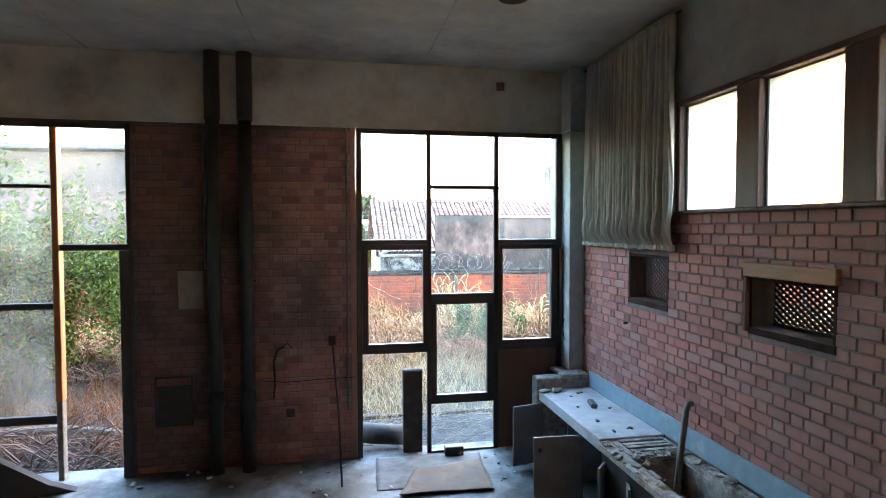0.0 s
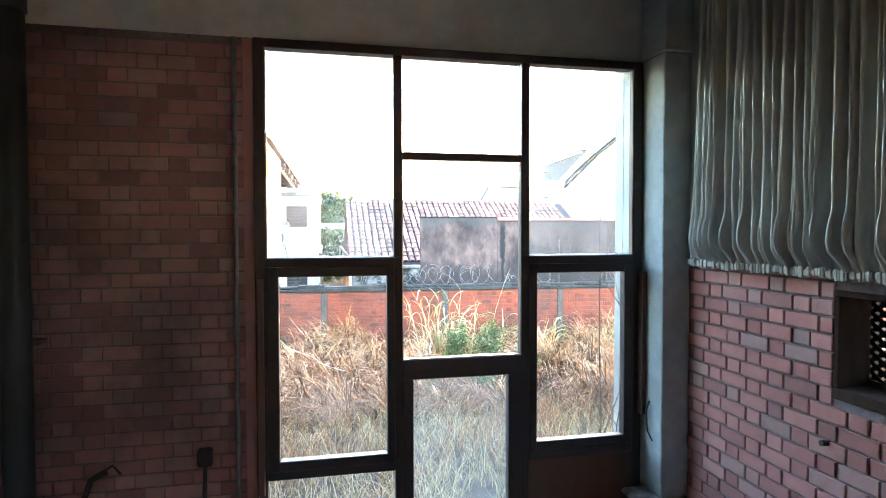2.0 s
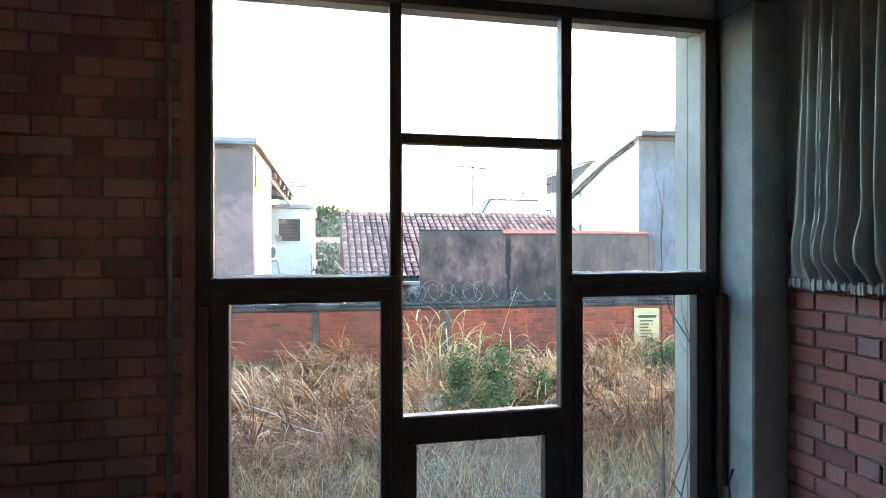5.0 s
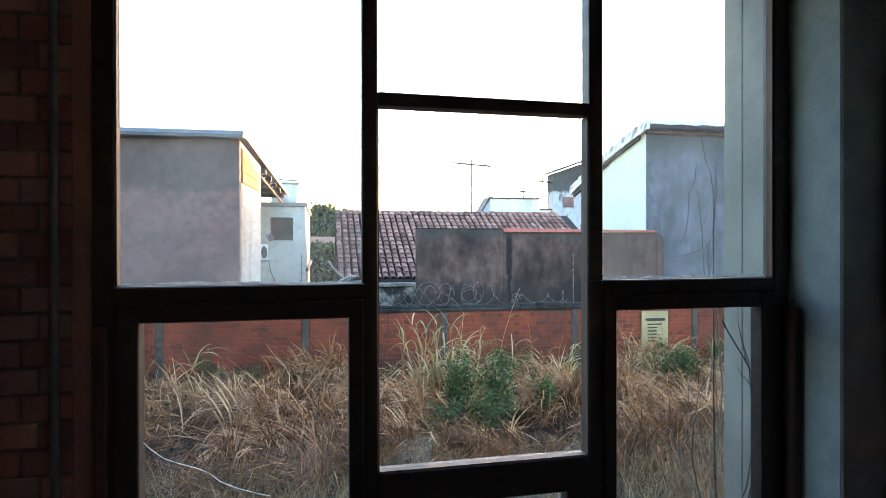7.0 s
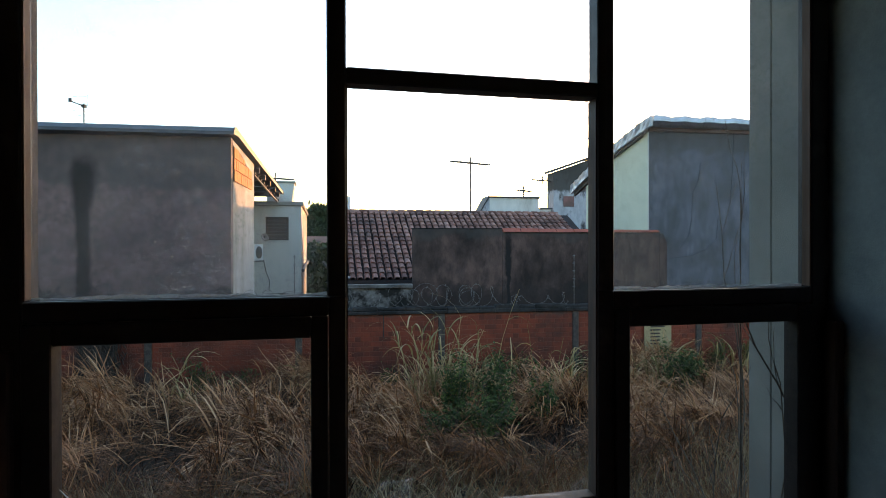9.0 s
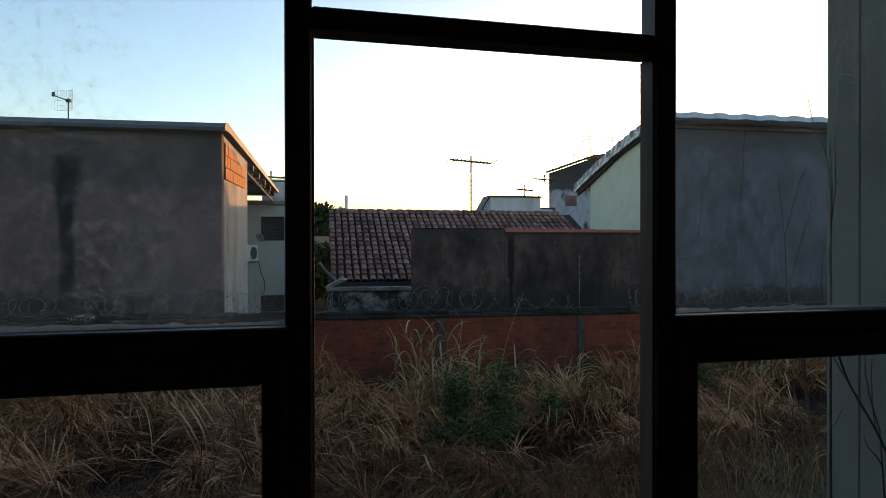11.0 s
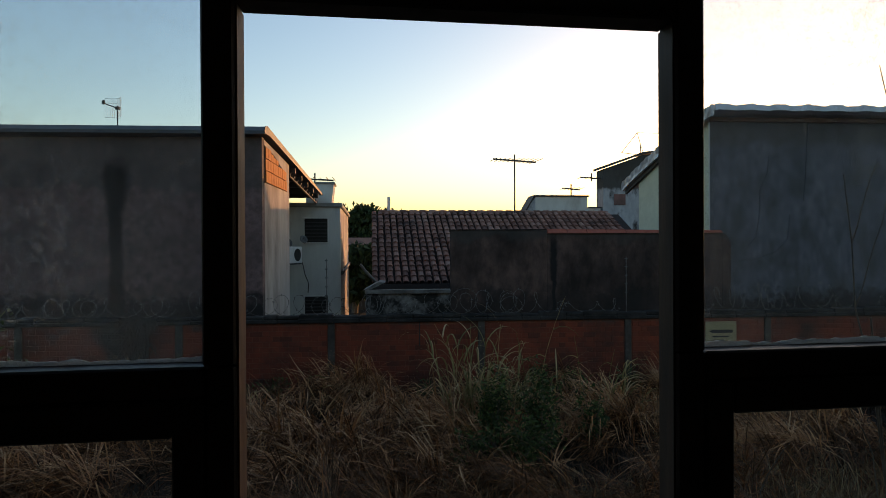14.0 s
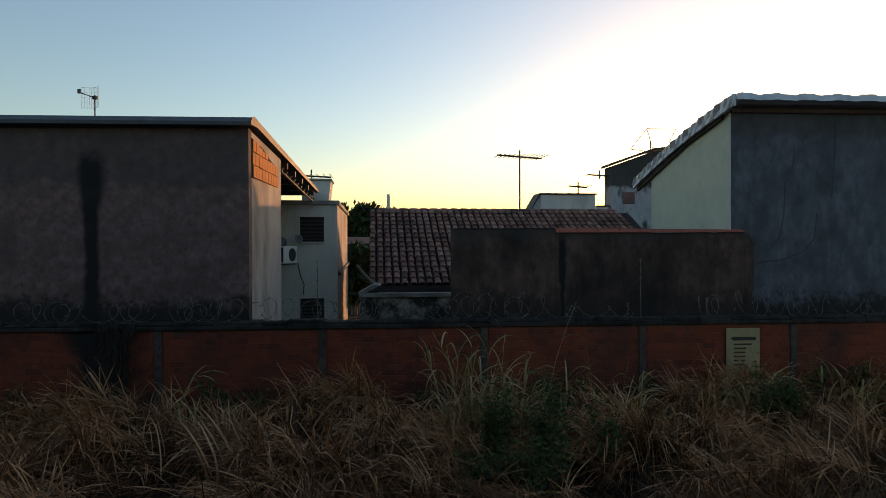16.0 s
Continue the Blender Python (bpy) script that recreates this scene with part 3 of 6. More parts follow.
UPPER = [(3.87, 4.60), (2.93, 3.63), (2.00, 2.70), (1.07, 1.77), (0.14, 0.84), (-0.75, -0.09)]
east_holes = [(*v[:2], *v[2:]) for v in VENTS] + [(-0.8, 4.66, 2.944, 3.956)]
g = Geo()
wall_cells(g, (-5.0, 6.92), (-0.2, 2.944), east_holes, lambda a, b, c, d: (E_FACE, 3.42, a, b, c, d))
wall_east = tagged(part("wall_east", g, M_mortar), "red and grey flemish bond brick wall", "wall", kind="structure")
g = Geo()
wall_cells(g, (-5.0, 6.92), (2.944, 4.82), east_holes, lambda a, b, c, d: (3.165, 3.42, a, b, c, d))
tagged(part("wall_east_upper", g, M_beam), "grey plastered upper wall with a window band", "wall", kind="structure")

g = Geo()
wall_cells(g, (-5.0, 7.12), (-0.2, 4.82), [], lambda a, b, c, d: (-11.2, -11.0, a, b, c, d))
tagged(part("wall_west", g, M_beam), "plain grey plastered wall", "wall", kind="structure")
g = Geo()
wall_cells(g, (-11.2, 3.42), (-0.2, 4.82), [], lambda a, b, c, d: (a, b, -5.2, -5.0, c, d))
tagged(part("wall_south", g, M_beam), "plain grey plastered wall", "wall", kind="structure")

tagged(part("floor", Geo().box(-11.0, E_FACE, -5.0, 7.12, -0.2, 0.0), M_floor), "dusty pale grey concrete floor with debris", "floor", kind="structure")
tagged(part("ceiling", Geo().box(-11.2, 3.42, -5.2, 7.15, 4.82, 5.05), M_ceiling), "grey board-marked concrete ceiling", "ceiling", kind="structure")
# Out of view; its height is chosen to darken the yard and fence.
tagged(part("roof", Geo().prism([(-5.6, 5.055), (7.55, 5.055), (7.55, 5.15), (1.0, 7.6), (-5.6, 5.15)], -11.5, 3.8, "x"), M_tile), "unseen pitched clay roof over the brick room, added to shade the yard", "roof", kind="structure")
g = Geo()
for x in (-4.4, -2.6, -0.75, 1.15):
    g.box(x, x + 0.014, -4.9, 6.89, 4.812, 4.82)
tagged(part("ceiling_joints", g, M_concrete), "raised casting seams along the ceiling", "trim", kind="structure")
tagged(part("corner_column", Geo().box(2.967, 3.187, 6.625, 6.918, 1.03, 4.03, 0.008).box(2.955, 3.163, 6.60, 6.893, 4.032, 4.818, 0.006), M_plaster), "pale blue-grey plastered concrete column in the corner", "column", kind="structure")

# tall window, panes held in dark painted bars
FY0, FY1 = 6.865, 6.93
window_1 = thing("window_1", "tall dark-framed window with one pane missing", "window", kind="structure")
for name, x0, x1, z0, z1 in (
    ("jamb", 0.335, 0.40, 0.0, 4.025), ("jamb", 2.89, 2.96, 0.0, 4.025), ("head", 0.40, 2.89, 3.97, 4.025),
    ("mullion", 1.195, 1.251, 2.676, 3.97), ("mullion", 2.06, 2.118, 2.676, 3.97), ("transom", 1.251, 2.06, 3.308, 3.356),
    ("mullion", 1.20, 1.251, 0.0, 2.676), ("mullion", 2.06, 2.118, 0.0, 2.676),
    ("sill", 1.251, 2.06, 0.0, 0.025), ("transom", 1.251, 2.06, 1.87, 2.0), ("transom", 1.251, 2.06, 0.62, 0.73),
    ("stile", 1.251, 1.32, 0.73, 1.87), ("stile", 1.97, 2.06, 0.73, 1.87),
    ("transom", 0.40, 1.20, 2.62, 2.676), ("transom", 2.118, 2.89, 2.62, 2.676), ("transom", 0.40, 1.20, 1.28, 1.335), ("transom", 2.118, 2.89, 1.27, 1.335),
):
    part(name, Geo().box(x0, x1, FY0, FY1, z0, z1, 0.004), M_frame, window_1)
# the two sashes, a little proud of the frame
for x0, x1, s0, s1 in ((0.40, 1.20, 0.475, 1.148), (2.118, 2.89, 2.17, 2.82)):
    sash = part("sash", Geo().box(x0 + 0.002, s0, FY0 - 0.012, FY1 - 0.01, 1.337, 2.618, 0.004).box(s1, x1 - 0.002, FY0 - 0.012, FY1 - 0.01, 1.337, 2.618, 0.004).box(s0, s1, FY0 - 0.012, FY1 - 0.01, 2.558, 2.618, 0.004).box(s0, s1, FY0 - 0.012, FY1 - 0.01, 1.337, 1.40, 0.004), M_frame, window_1, "dark painted casement sash")
    pane = part("pane", Geo().box(s0 - 0.005, s1 + 0.005, 6.895, 6.899, 1.395, 2.562), M_glass, sash, "dusty glass, veiled where glare whitens it")
    pane.visible_shadow = False
part("strip", Geo().box(2.925, 2.962, 6.80, 6.863, 1.55, 2.56, 0.005), M_wood_red, window_1, "loose brown wooden strip on the jamb")
part("strip", Geo().box(0.345, 0.385, 6.835, 6.863, 1.2, 2.55, 0.005), M_wood_red, window_1, "loose brown wooden strip on the jamb")
for x0, x1, z0, z1, mat in ((0.395, 1.20, 2.672, 3.975, M_glass_dusty), (2.113, 2.895, 2.672, 3.975, M_glass_dusty), (1.246, 2.065, 3.352, 3.975, M_glass), (1.315, 1.975, 0.725, 1.875, M_glass_low), (1.246, 2.065, 0.02, 0.625, M_glass_low)):
    pane = part("pane", Geo().box(x0, x1, 6.905, 6.909, z0, z1), mat, window_1, "dusty glass, veiled where glare whitens it")
    pane.visible_shadow = False
# worn wooden beads on the inner faces of the empty opening
for x0, x1 in ((1.251, 1.255), (2.056, 2.06)):
    part("bead", Geo().box(x0, x1, 6.872, 6.926, 2.005, 3.304), M_bead, window_1, "worn pale wooden bead")
part("bead", Geo().box(1.256, 2.055, 6.872, 6.926, 2.0005, 2.0045), M_bead, window_1, "worn pale wooden bead")
for x, s in ((0.402, 1), (2.888, -1)):
    part("bead", Geo().box(min(x, x + 0.006 * s), max(x, x + 0.006 * s), 6.868, 6.902, 2.68, 3.965), M_bead, window_1, "worn pale wooden bead")
# putty beads along the lower edge of the upper panes
for x0, x1 in ((0.40, 1.195), (2.118, 2.89)):
    g, rnd = Geo(), random.Random(int(x0 * 100))
    n = 160
    for i in range(n + 1):
        x = x0 + (x1 - x0) * i / n
        h = 0.009 + 0.006 * noise.noise(Vector((x * 9, x0, 0))) + 0.004 * noise.noise(Vector((x * 45, x0, 2))) + rnd.uniform(-0.0008, 0.0008)
        g.v += [(x, 6.911, 2.6765), (x, 6.911, 2.6765 + h), (x, 6.917, 2.6765 + h * 0.9), (x, 6.928, 2.6765)]
    g.f = [(i * 4 + k, i * 4 + (k + 1) % 4, i * 4 + 4 + (k + 1) % 4, i * 4 + 4 + k) for i in range(n) for k in range(4)] + [(0, 1, 2, 3), tuple(n * 4 + k for k in (3, 2, 1, 0))]
    part("putty", g, M_putty, window_1, "crumbling white putty")
# what is left of the broken pane
for poly in ([(1.2545, 2.005), (1.44, 2.005), (1.455, 2.10), (1.36, 2.095), (1.30, 2.03)], [(1.96, 2.005), (2.055, 2.005), (2.055, 2.13), (2.04, 2.06)], [(1.44, 2.005), (1.95, 2.005), (1.8, 2.014), (1.6, 2.01)]):
    part("shard", Geo().prism(poly, 6.905, 6.909, "y"), M_shard, window_1, "broken dirty glass left in the frame")
part("crack", Geo().tube([(x, 6.893, z) for x, z in ((0.478, 2.16), (0.50, 2.135), (0.543, 2.10), (0.591, 2.08), (0.645, 2.06), (0.683, 2.04), (0.716, 2.01), (0.764, 1.985), (0.832, 1.96), (0.88, 1.945))], 0.0016, 4), M_white_paint, window_1, "pale crack across the glass")
part("board", Geo().box(2.12, 2.888, 6.88, 6.90, 0.004, 1.268, 0.003), M_board, window_1, "brown plywood board in place of glass")
part("window_surround", Geo().box(0.27, 0.333, 6.885, 6.918, 0.0, 4.028, 0.004), M_brick_dark, window_1)

# the second tall window, towards the garden shrubs
window_2 = thing("window_2", "tall window with an orange wooden post", "window", kind="structure")
for name, x0, x1, z0, z1 in (("jamb", -2.225, -2.172, 2.65, 3.998), ("jamb", -4.718, -4.66, 0.0, 3.998), ("head", -4.66, -2.225, 3.94, 3.998), ("transom", -2.91, -2.172, 2.579, 2.649), ("mullion", -3.86, -3.80, 0.0, 3.94),
                             ("transom", -3.80, -2.98, 3.27, 3.31), ("transom", -3.80, -2.98, 1.93, 2.0), ("transom", -3.80, -2.98, 0.65, 0.74), ("transom", -4.66, -3.86, 2.58, 2.65), ("transom", -4.66, -3.86, 1.28, 1.36)):
    part(name, Geo().box(x0, x1, FY0, FY1, z0, z1, 0.004), M_frame, window_2)
part("stile", Geo().box(-2.285, -2.175, 6.80, 6.93, 0.0, 2.578, 0.006), M_frame, window_2, "dark door stile")
part("post", Geo().box(-2.98, -2.91, 6.85, 6.96, 0.9, 3.938, 0.006), M_wood_orange, window_2, "orange varnished wooden post")
part("post", Geo().box(-2.975, -2.915, 6.855, 6.955, 0.0, 0.9, 0.006), M_bark, window_2, "weathered foot of the wooden post")
for x0, x1, z0, z1 in ((-2.915, -2.22, 2.645, 3.945), (-3.805, -2.975, 3.305, 3.945), (-3.805, -2.975, 1.995, 3.275), (-3.805, -2.975, 0.735, 1.935), (-4.665, -3.855, 2.645, 3.945), (-4.665, -3.855, 1.355, 2.585)):
    pane = part("pane", Geo().box(x0, x1, 6.905, 6.909, z0, z1), M_glass_high, window_2, "hazy dusty glass, veiled where glare whitens it")
    pane.visible_shadow = False

# the high window band on the brick wall
window_3 = thing("window_3", "high window band with brown wooden posts", "window", kind="structure")
part("head", Geo().box(3.135, 3.415, -0.79, 4.65, 3.91, 3.955, 0.005), M_wood_red, window_3)
part("sill", Geo().box(3.12, 3.415, -0.79, 4.65, 2.945, 2.97, 0.005), M_wood_red, window_3)
for y0, y1 in [(4.595, 4.655)] + [(b[1], a[0]) for a, b in zip(UPPER, UPPER[1:])]:
    part("post", Geo().box(3.14, 3.415, y0 + 0.002, y1 - 0.002, 2.971, 3.909, 0.006), M_wood_red, window_3, "brown wooden post")
for y0, y1 in UPPER:
    y1 = min(y1, 4.594)
    inner = part("casement", Geo().box(3.20, 3.235, y0 + 0.002, y0 + 0.016, 2.972, 3.908, 0.003).box(3.20, 3.235, y1 - 0.016, y1 - 0.002, 2.972, 3.908, 0.003).box(3.20, 3.235, y0 + 0.016, y1 - 0.016, 2.972, 2.982, 0.003).box(3.20, 3.235, y0 + 0.016, y1 - 0.016, 3.898, 3.908, 0.003), M_frame, window_3)
    pane = part("pane", Geo().box(3.215, 3.219, y0 + 0.012, y1 - 0.012, 2.978, 3.902), M_glass_glare, inner, "dusty glass, veiled where glare whitens it")
    pane.visible_shadow = False

# lattice vents in the brick wall
for k, (y0, y1, z0, z1) in enumerate(VENTS):
    vent = thing("vent_grille", "dark recessed wall vent with a diamond lattice" if k == 0 else "recessed wall vent with a diamond lattice and a tan wooden lintel", "vent", "wall vents", at=(3.3, (y0 + y1) / 2, z0))
    back = Matrix.Translation((-3.3, -(y0 + y1) / 2, -z0))
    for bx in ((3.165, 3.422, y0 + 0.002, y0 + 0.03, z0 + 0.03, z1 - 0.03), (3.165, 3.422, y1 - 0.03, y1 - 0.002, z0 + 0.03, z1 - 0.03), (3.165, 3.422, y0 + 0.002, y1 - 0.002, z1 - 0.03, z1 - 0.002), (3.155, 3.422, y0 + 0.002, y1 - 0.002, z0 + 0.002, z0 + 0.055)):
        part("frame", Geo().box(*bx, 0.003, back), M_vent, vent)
    if k == 1:
        part("lintel", Geo().box(3.12, 3.165, y0 - 0.03, y1 + 0.02, z1 - 0.005, z1 + 0.10, 0.005, back), M_wood_tan, vent, "tan wooden lintel")
        part("trim", Geo().box(3.125, 3.164, y1 - 0.015, y1 + 0.022, z0 + 0.02, z1 - 0.007, 0.005, back), M_trim, vent, "rust-brown wooden side trim")
    iy0, iy1, iz0, iz1 = y0 + 0.03, y1 - 0.03, z0 + 0.05, z1 - 0.03
    # Rail added to keep the low sun off the vent's sill.
    part("bottom_rail", Geo().box(3.346, 3.361, iy0, iy1, z0 + 0.056, z0 + 0.085, 0.002, back), M_lattice, vent)
    w, h, run = iy1 - iy0, iz1 - iz0, 0.066
    for sgn, x in ((1, 3.350), (-1, 3.3545)):
        slope = 0.72
        n = int((w + h / slope) / run)
        for i in range(1, n + 1):
            c = i * run - (h / slope if sgn > 0 else 0)
            pts = []
            for zz in (0.0, h):
                pts.append((c + sgn * zz / slope, zz))
            (ya, za), (yb, zb) = pts
            lo, hi = sorted(((ya, za), (yb, zb)))
            if hi[0] <= 0.01 or lo[0] >= w - 0.01:
                continue
            cut = lambda y: lo[1] + (hi[1] - lo[1]) * (y - lo[0]) / (hi[0] - lo[0])
            a, b = max(lo[0], 0.0), min(hi[0], w)
            if b - a < 0.03:
                continue
            za, zb = cut(a), cut(b)
            t = 0.014
            part("slat", Geo().prism([(iy0 + a, iz0 + za - t), (iy0 + b, iz0 + zb - t), (iy0 + b, iz0 + zb + t), (iy0 + a, iz0 + za + t)], x, x + 0.004, "x", back), M_lattice, vent)

# ---------------------------------------------------------------- things in the room

# curtain over the end of the window band
g = Geo()
ny, nz = 640, 44
rnd = random.Random(4)
FOLDS = []
y = 0.0
while y < 1.0:
    FOLDS.append((y, rnd.uniform(0.5, 1.0), rnd.uniform(0.006, 0.013), rnd.uniform(-0.010, 0.010), rnd.uniform(0, 6.28)))
    y += rnd.choice((0.015, 0.02, 0.028, 0.036, 0.045))


def curtain_out(s, t):
    """How far the cloth stands out: sharp ridges that wander a little on the way down, flat valleys between."""
    out = 0.0
    for c, high, wide, drift, ph in FOLDS:
        d = s - (c + drift * t + 0.004 * math.sin(t * 5 + ph))
        if abs(d) < 0.05:
            w = wide * (0.65 + 0.4 * t) * (0.55 if d < 0 else 1.0)
            out = max(out, high * math.exp(-(d / w) ** 2))
    return out


for i in range(ny + 1):
    s = i / ny
    end = min(1.0, max(0.0, (1.0 - s) / 0.16))
    for j in range(nz + 1):
        t = j / nz
        z = 4.72 - 2.07 * t
        fold = curtain_out(s, t) * (0.10 + 0.02 * t)
        # the cloth bags over the hem in short puffs
        low = max(0.0, (t - 0.86) / 0.14)
        fold += 0.03 * math.sin(math.pi * min(low * 1.05, 1.0)) * (0.5 + 0.5 * math.sin(s * 190 + 2.2 * math.sin(s * 37)))
        fold += 0.006 * math.sin(t * 24 + s * 70) * t ** 3
        pinch = max(0.0, (t - 0.95) / 0.05)
        y = 4.60 + 1.95 * s + 0.006 * math.sin(t * 5 + s * 40) - 0.10 * (1 - t) * max(0.0, s - 0.8) / 0.2
        g.v.append((3.125 - 0.02 * end - fold * (0.35 + 0.65 * end) * (1 - 0.7 * pinch), y, z))
g.f = [(i * (nz + 1) + j, (i + 1) * (nz + 1) + j, (i + 1) * (nz + 1) + j + 1, i * (nz + 1) + j + 1) for i in range(ny) for j in range(nz)]
curtain = thing("curtain", "gathered grey satin curtain covering half the high window", "curtain", at=(3.07, 5.6, 2.63))
cloth = part("cloth", g, M_curtain, curtain, smooth=True)
cloth.matrix_parent_inverse = Matrix.Translation((-3.07, -5.6, -2.63))
mod = cloth.modifiers.new("thickness", "SOLIDIFY")
mod.thickness = 0.004
g = Geo()
for i in range(160):
    y = 4.60 + 1.95 * i / 160
    hx = 3.095 + 0.02 * max(0.0, i - 134) / 26
    r = 0.017 + 0.005 * math.sin(i * 1.9) + 0.004 * math.sin(i * 0.7)
    g.box(hx - r, hx + r, y, y + 0.0135, 2.632 - r * 0.9 - 0.006 * math.sin(i * 0.31), 2.650 + r * 0.6, 0.003)
hem = part("hem", g, M_curtain, curtain, "ruched elastic hem")
hem.matrix_parent_inverse = Matrix.Translation((-3.07, -5.6, -2.63))
rail = part("curtain_rail", Geo().tube([(3.11, 4.56, 4.735), (3.11, 6.54, 4.735)], 0.012, 8), M_rust, curtain, "rusty rail")
rail.matrix_parent_inverse = Matrix.Translation((-3.07, -5.6, -2.63))

# kitchen counter along the brick wall
counter = thing("counter", "dusty grey concrete counter slab against the brick wall", "counter", at=(2.8, 5.6, 0.0))
back = Matrix.Translation((-2.8, -5.6, 0))
part("slab", Geo().box(2.49, 3.155, 4.80, 6.42, 0.82, 0.86, 0.006, back), M_counter, counter)
part("apron", Geo().box(2.50, 2.53, 4.80, 6.42, 0.74, 0.818, 0.004, back), M_counter, counter, "pale front strip")
part("end_block", Geo().box(2.47, 3.155, 6.422, 6.60, 0.0, 1.0, 0.014, back).box(2.80, 3.155, 6.43, 6.86, 0.98, 1.028, 0.02, back), M_counter_raw, counter, "chipped rendered block at the counter's end")
part("partition", Geo().box(2.54, 3.155, 5.63, 5.66, 0.0, 0.815, 0.003, back), M_door, counter)
part("partition", Geo().box(2.54, 3.155, 4.80, 4.83, 0.0, 0.815, 0.003, back), M_door, counter)
# Cabinet inside coloured dark for the shade under the counter.
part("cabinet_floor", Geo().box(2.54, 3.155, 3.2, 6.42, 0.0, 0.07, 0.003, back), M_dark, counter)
tagged(part("splash_strip", Geo().box(3.146, 3.158, 1.5, 6.42, 0.864, 1.063, 0.003), M_blue), "flaking blue painted strip above the counter", "trim", kind="structure")
sink = thing("sink_counter", "broken counter section with a dirty sunken basin", "counter", at=(2.8, 4.0, 0.0))
back = Matrix.Translation((-2.8, -4.0, 0))
rnd = random.Random(7)
g = Geo().box(2.47, 2.60, 2.6, 4.797, 0.76, 0.845, 0.015, back).box(3.04, 3.155, 2.6, 4.36, 0.76, 0.845, 0.012, back).box(2.60, 3.155, 4.36, 4.797, 0.76, 0.835, 0.012, back).box(2.60, 3.04, 2.6, 3.1, 0.76, 0.845, 0.012, back)
part("top", g, M_counter_raw, sink, "crumbling mortar bed")
part("basin", Geo().box(2.60, 3.04, 3.1, 4.36, 0.50, 0.53, 0.01, back).box(2.585, 2.605, 3.1, 4.36, 0.53, 0.80, 0.004, back).box(3.035, 3.055, 3.1, 4.36, 0.53, 0.80, 0.004, back).box(2.60, 3.04, 4.34, 4.36, 0.53, 0.80, 0.004, back).box(2.60, 3.04, 3.1, 3.12, 0.53, 0.80, 0.004, back), M_counter_raw, sink, "dark dirty basin")
for i in range(5):
    part("slat", Geo().box(2.66, 3.10, 4.42 + i * 0.075, 4.42 + i * 0.075 + 0.05, 0.836, 0.85 + rnd.uniform(0, 0.008), 0.004, back), M_counter_raw, sink)
g = Geo()
for i in range(150):
    side = rnd.random()
    if side < 0.45:
        x, y = rnd.gauss(2.535, 0.045), rnd.uniform(2.65, 4.75)
    elif side < 0.75:
        x, y = rnd.gauss(3.09, 0.03), rnd.uniform(2.7, 4.4)
    else:
        x, y = rnd.uniform(2.6, 3.05), rnd.gauss(4.40, 0.03)
    x, s = min(max(x, 2.475), 3.13), rnd.uniform(0.012, 0.04)
    g.box(-s, s, -s * 0.7, s * 0.7, 0, s * rnd.uniform(0.4, 0.9), s * 0.3, back @ pose(x, y, 0.838, rnd.uniform(-12, 12), rnd.uniform(-12, 12), rnd.uniform(0, 180)))
tagged(part("broken_edge", g, M_counter_raw, sink), "crumbled lumps along the basin's rim", kind="stuff")
# Dark panel that carries the shade below the basin.
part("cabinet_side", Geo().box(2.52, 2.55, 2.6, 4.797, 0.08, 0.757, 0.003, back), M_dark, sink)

g = Geo().box(-0.22, 0.22, -0.012, 0.012, 0, 0.70, 0.004)
for label, x, y, z, rz, ry, w, h, hole in (("grey laminate cabinet door standing open beside the counter", 2.29, 6.23, 0.05, 14, 0, 0.40, 0.70, False), ("grey laminate cabinet door with a round lock hole, standing open", 2.26, 5.22, 0.05, -3, 0, 0.50, 0.70, True), ("grey laminate cabinet door hanging open and tilted", 2.42, 4.62, 0.06, 52, 7, 0.32, 0.62, False), ("grey laminate cabinet door hanging open and tilted", 2.50, 4.28, 0.06, 66, 4, 0.3, 0.6, False)):
    d = thing("cabinet_door", label, "cabinet door", "cabinet doors of the counter", at=(x, y, z))
    d.rotation_euler = (0, radians(ry), radians(rz))
    part("panel", Geo().box(-w / 2, w / 2, -0.011, 0.011, 0.0, h, 0.003), M_door, d)
    part("edge", Geo().box(w / 2, w / 2 + 0.006, -0.010, 0.010, 0.01, h - 0.01, 0.001), M_board, d, "bare brown chipboard edge")
    if hole:
        part("lock_hole", Geo().tube([(-w / 2 + 0.06, -0.0125, h - 0.13), (-w / 2 + 0.06, 0.0125, h - 0.13)], 0.022, 14), M_dark, d, "round black lock hole")

tagged(part("phone_handset", Geo().box(-0.035, 0.035, -0.10, 0.10, 0.0, 0.05, 0.012, pose(2.86, 5.72, 0.861, 0, 0, -12)), M_grey_plastic), "dark grey plastic block lying on the counter", "clutter")
rnd = random.Random(3)
for i in range(9):
    x, y, s = rnd.uniform(2.55, 3.1), rnd.uniform(4.9, 6.38), rnd.uniform(0.012, 0.028)
    tagged(part("rubble_chip", Geo().box(-s, s, -s * 0.6, s * 0.6, 0, s * 0.8, s * 0.3, pose(x, y, 0.8605, 0, 0, rnd.uniform(0, 180))), M_concrete), "small grey rubble chip on the counter", "rubble", "rubble on the counter")
for i in range(4):
    x, s = 2.52 + i * 0.07, rnd.uniform(0.03, 0.06)
    tagged(part("rubble_chip", Geo().box(-s, s, -s * 0.7, s * 0.7, 0, s * 0.7, s * 0.3, pose(x, 6.30 + 0.03 * (i % 2), 0.8605, 0, 0, rnd.uniform(0, 180))), M_concrete), "pale plaster lump on the counter", "rubble", "rubble on the counter")
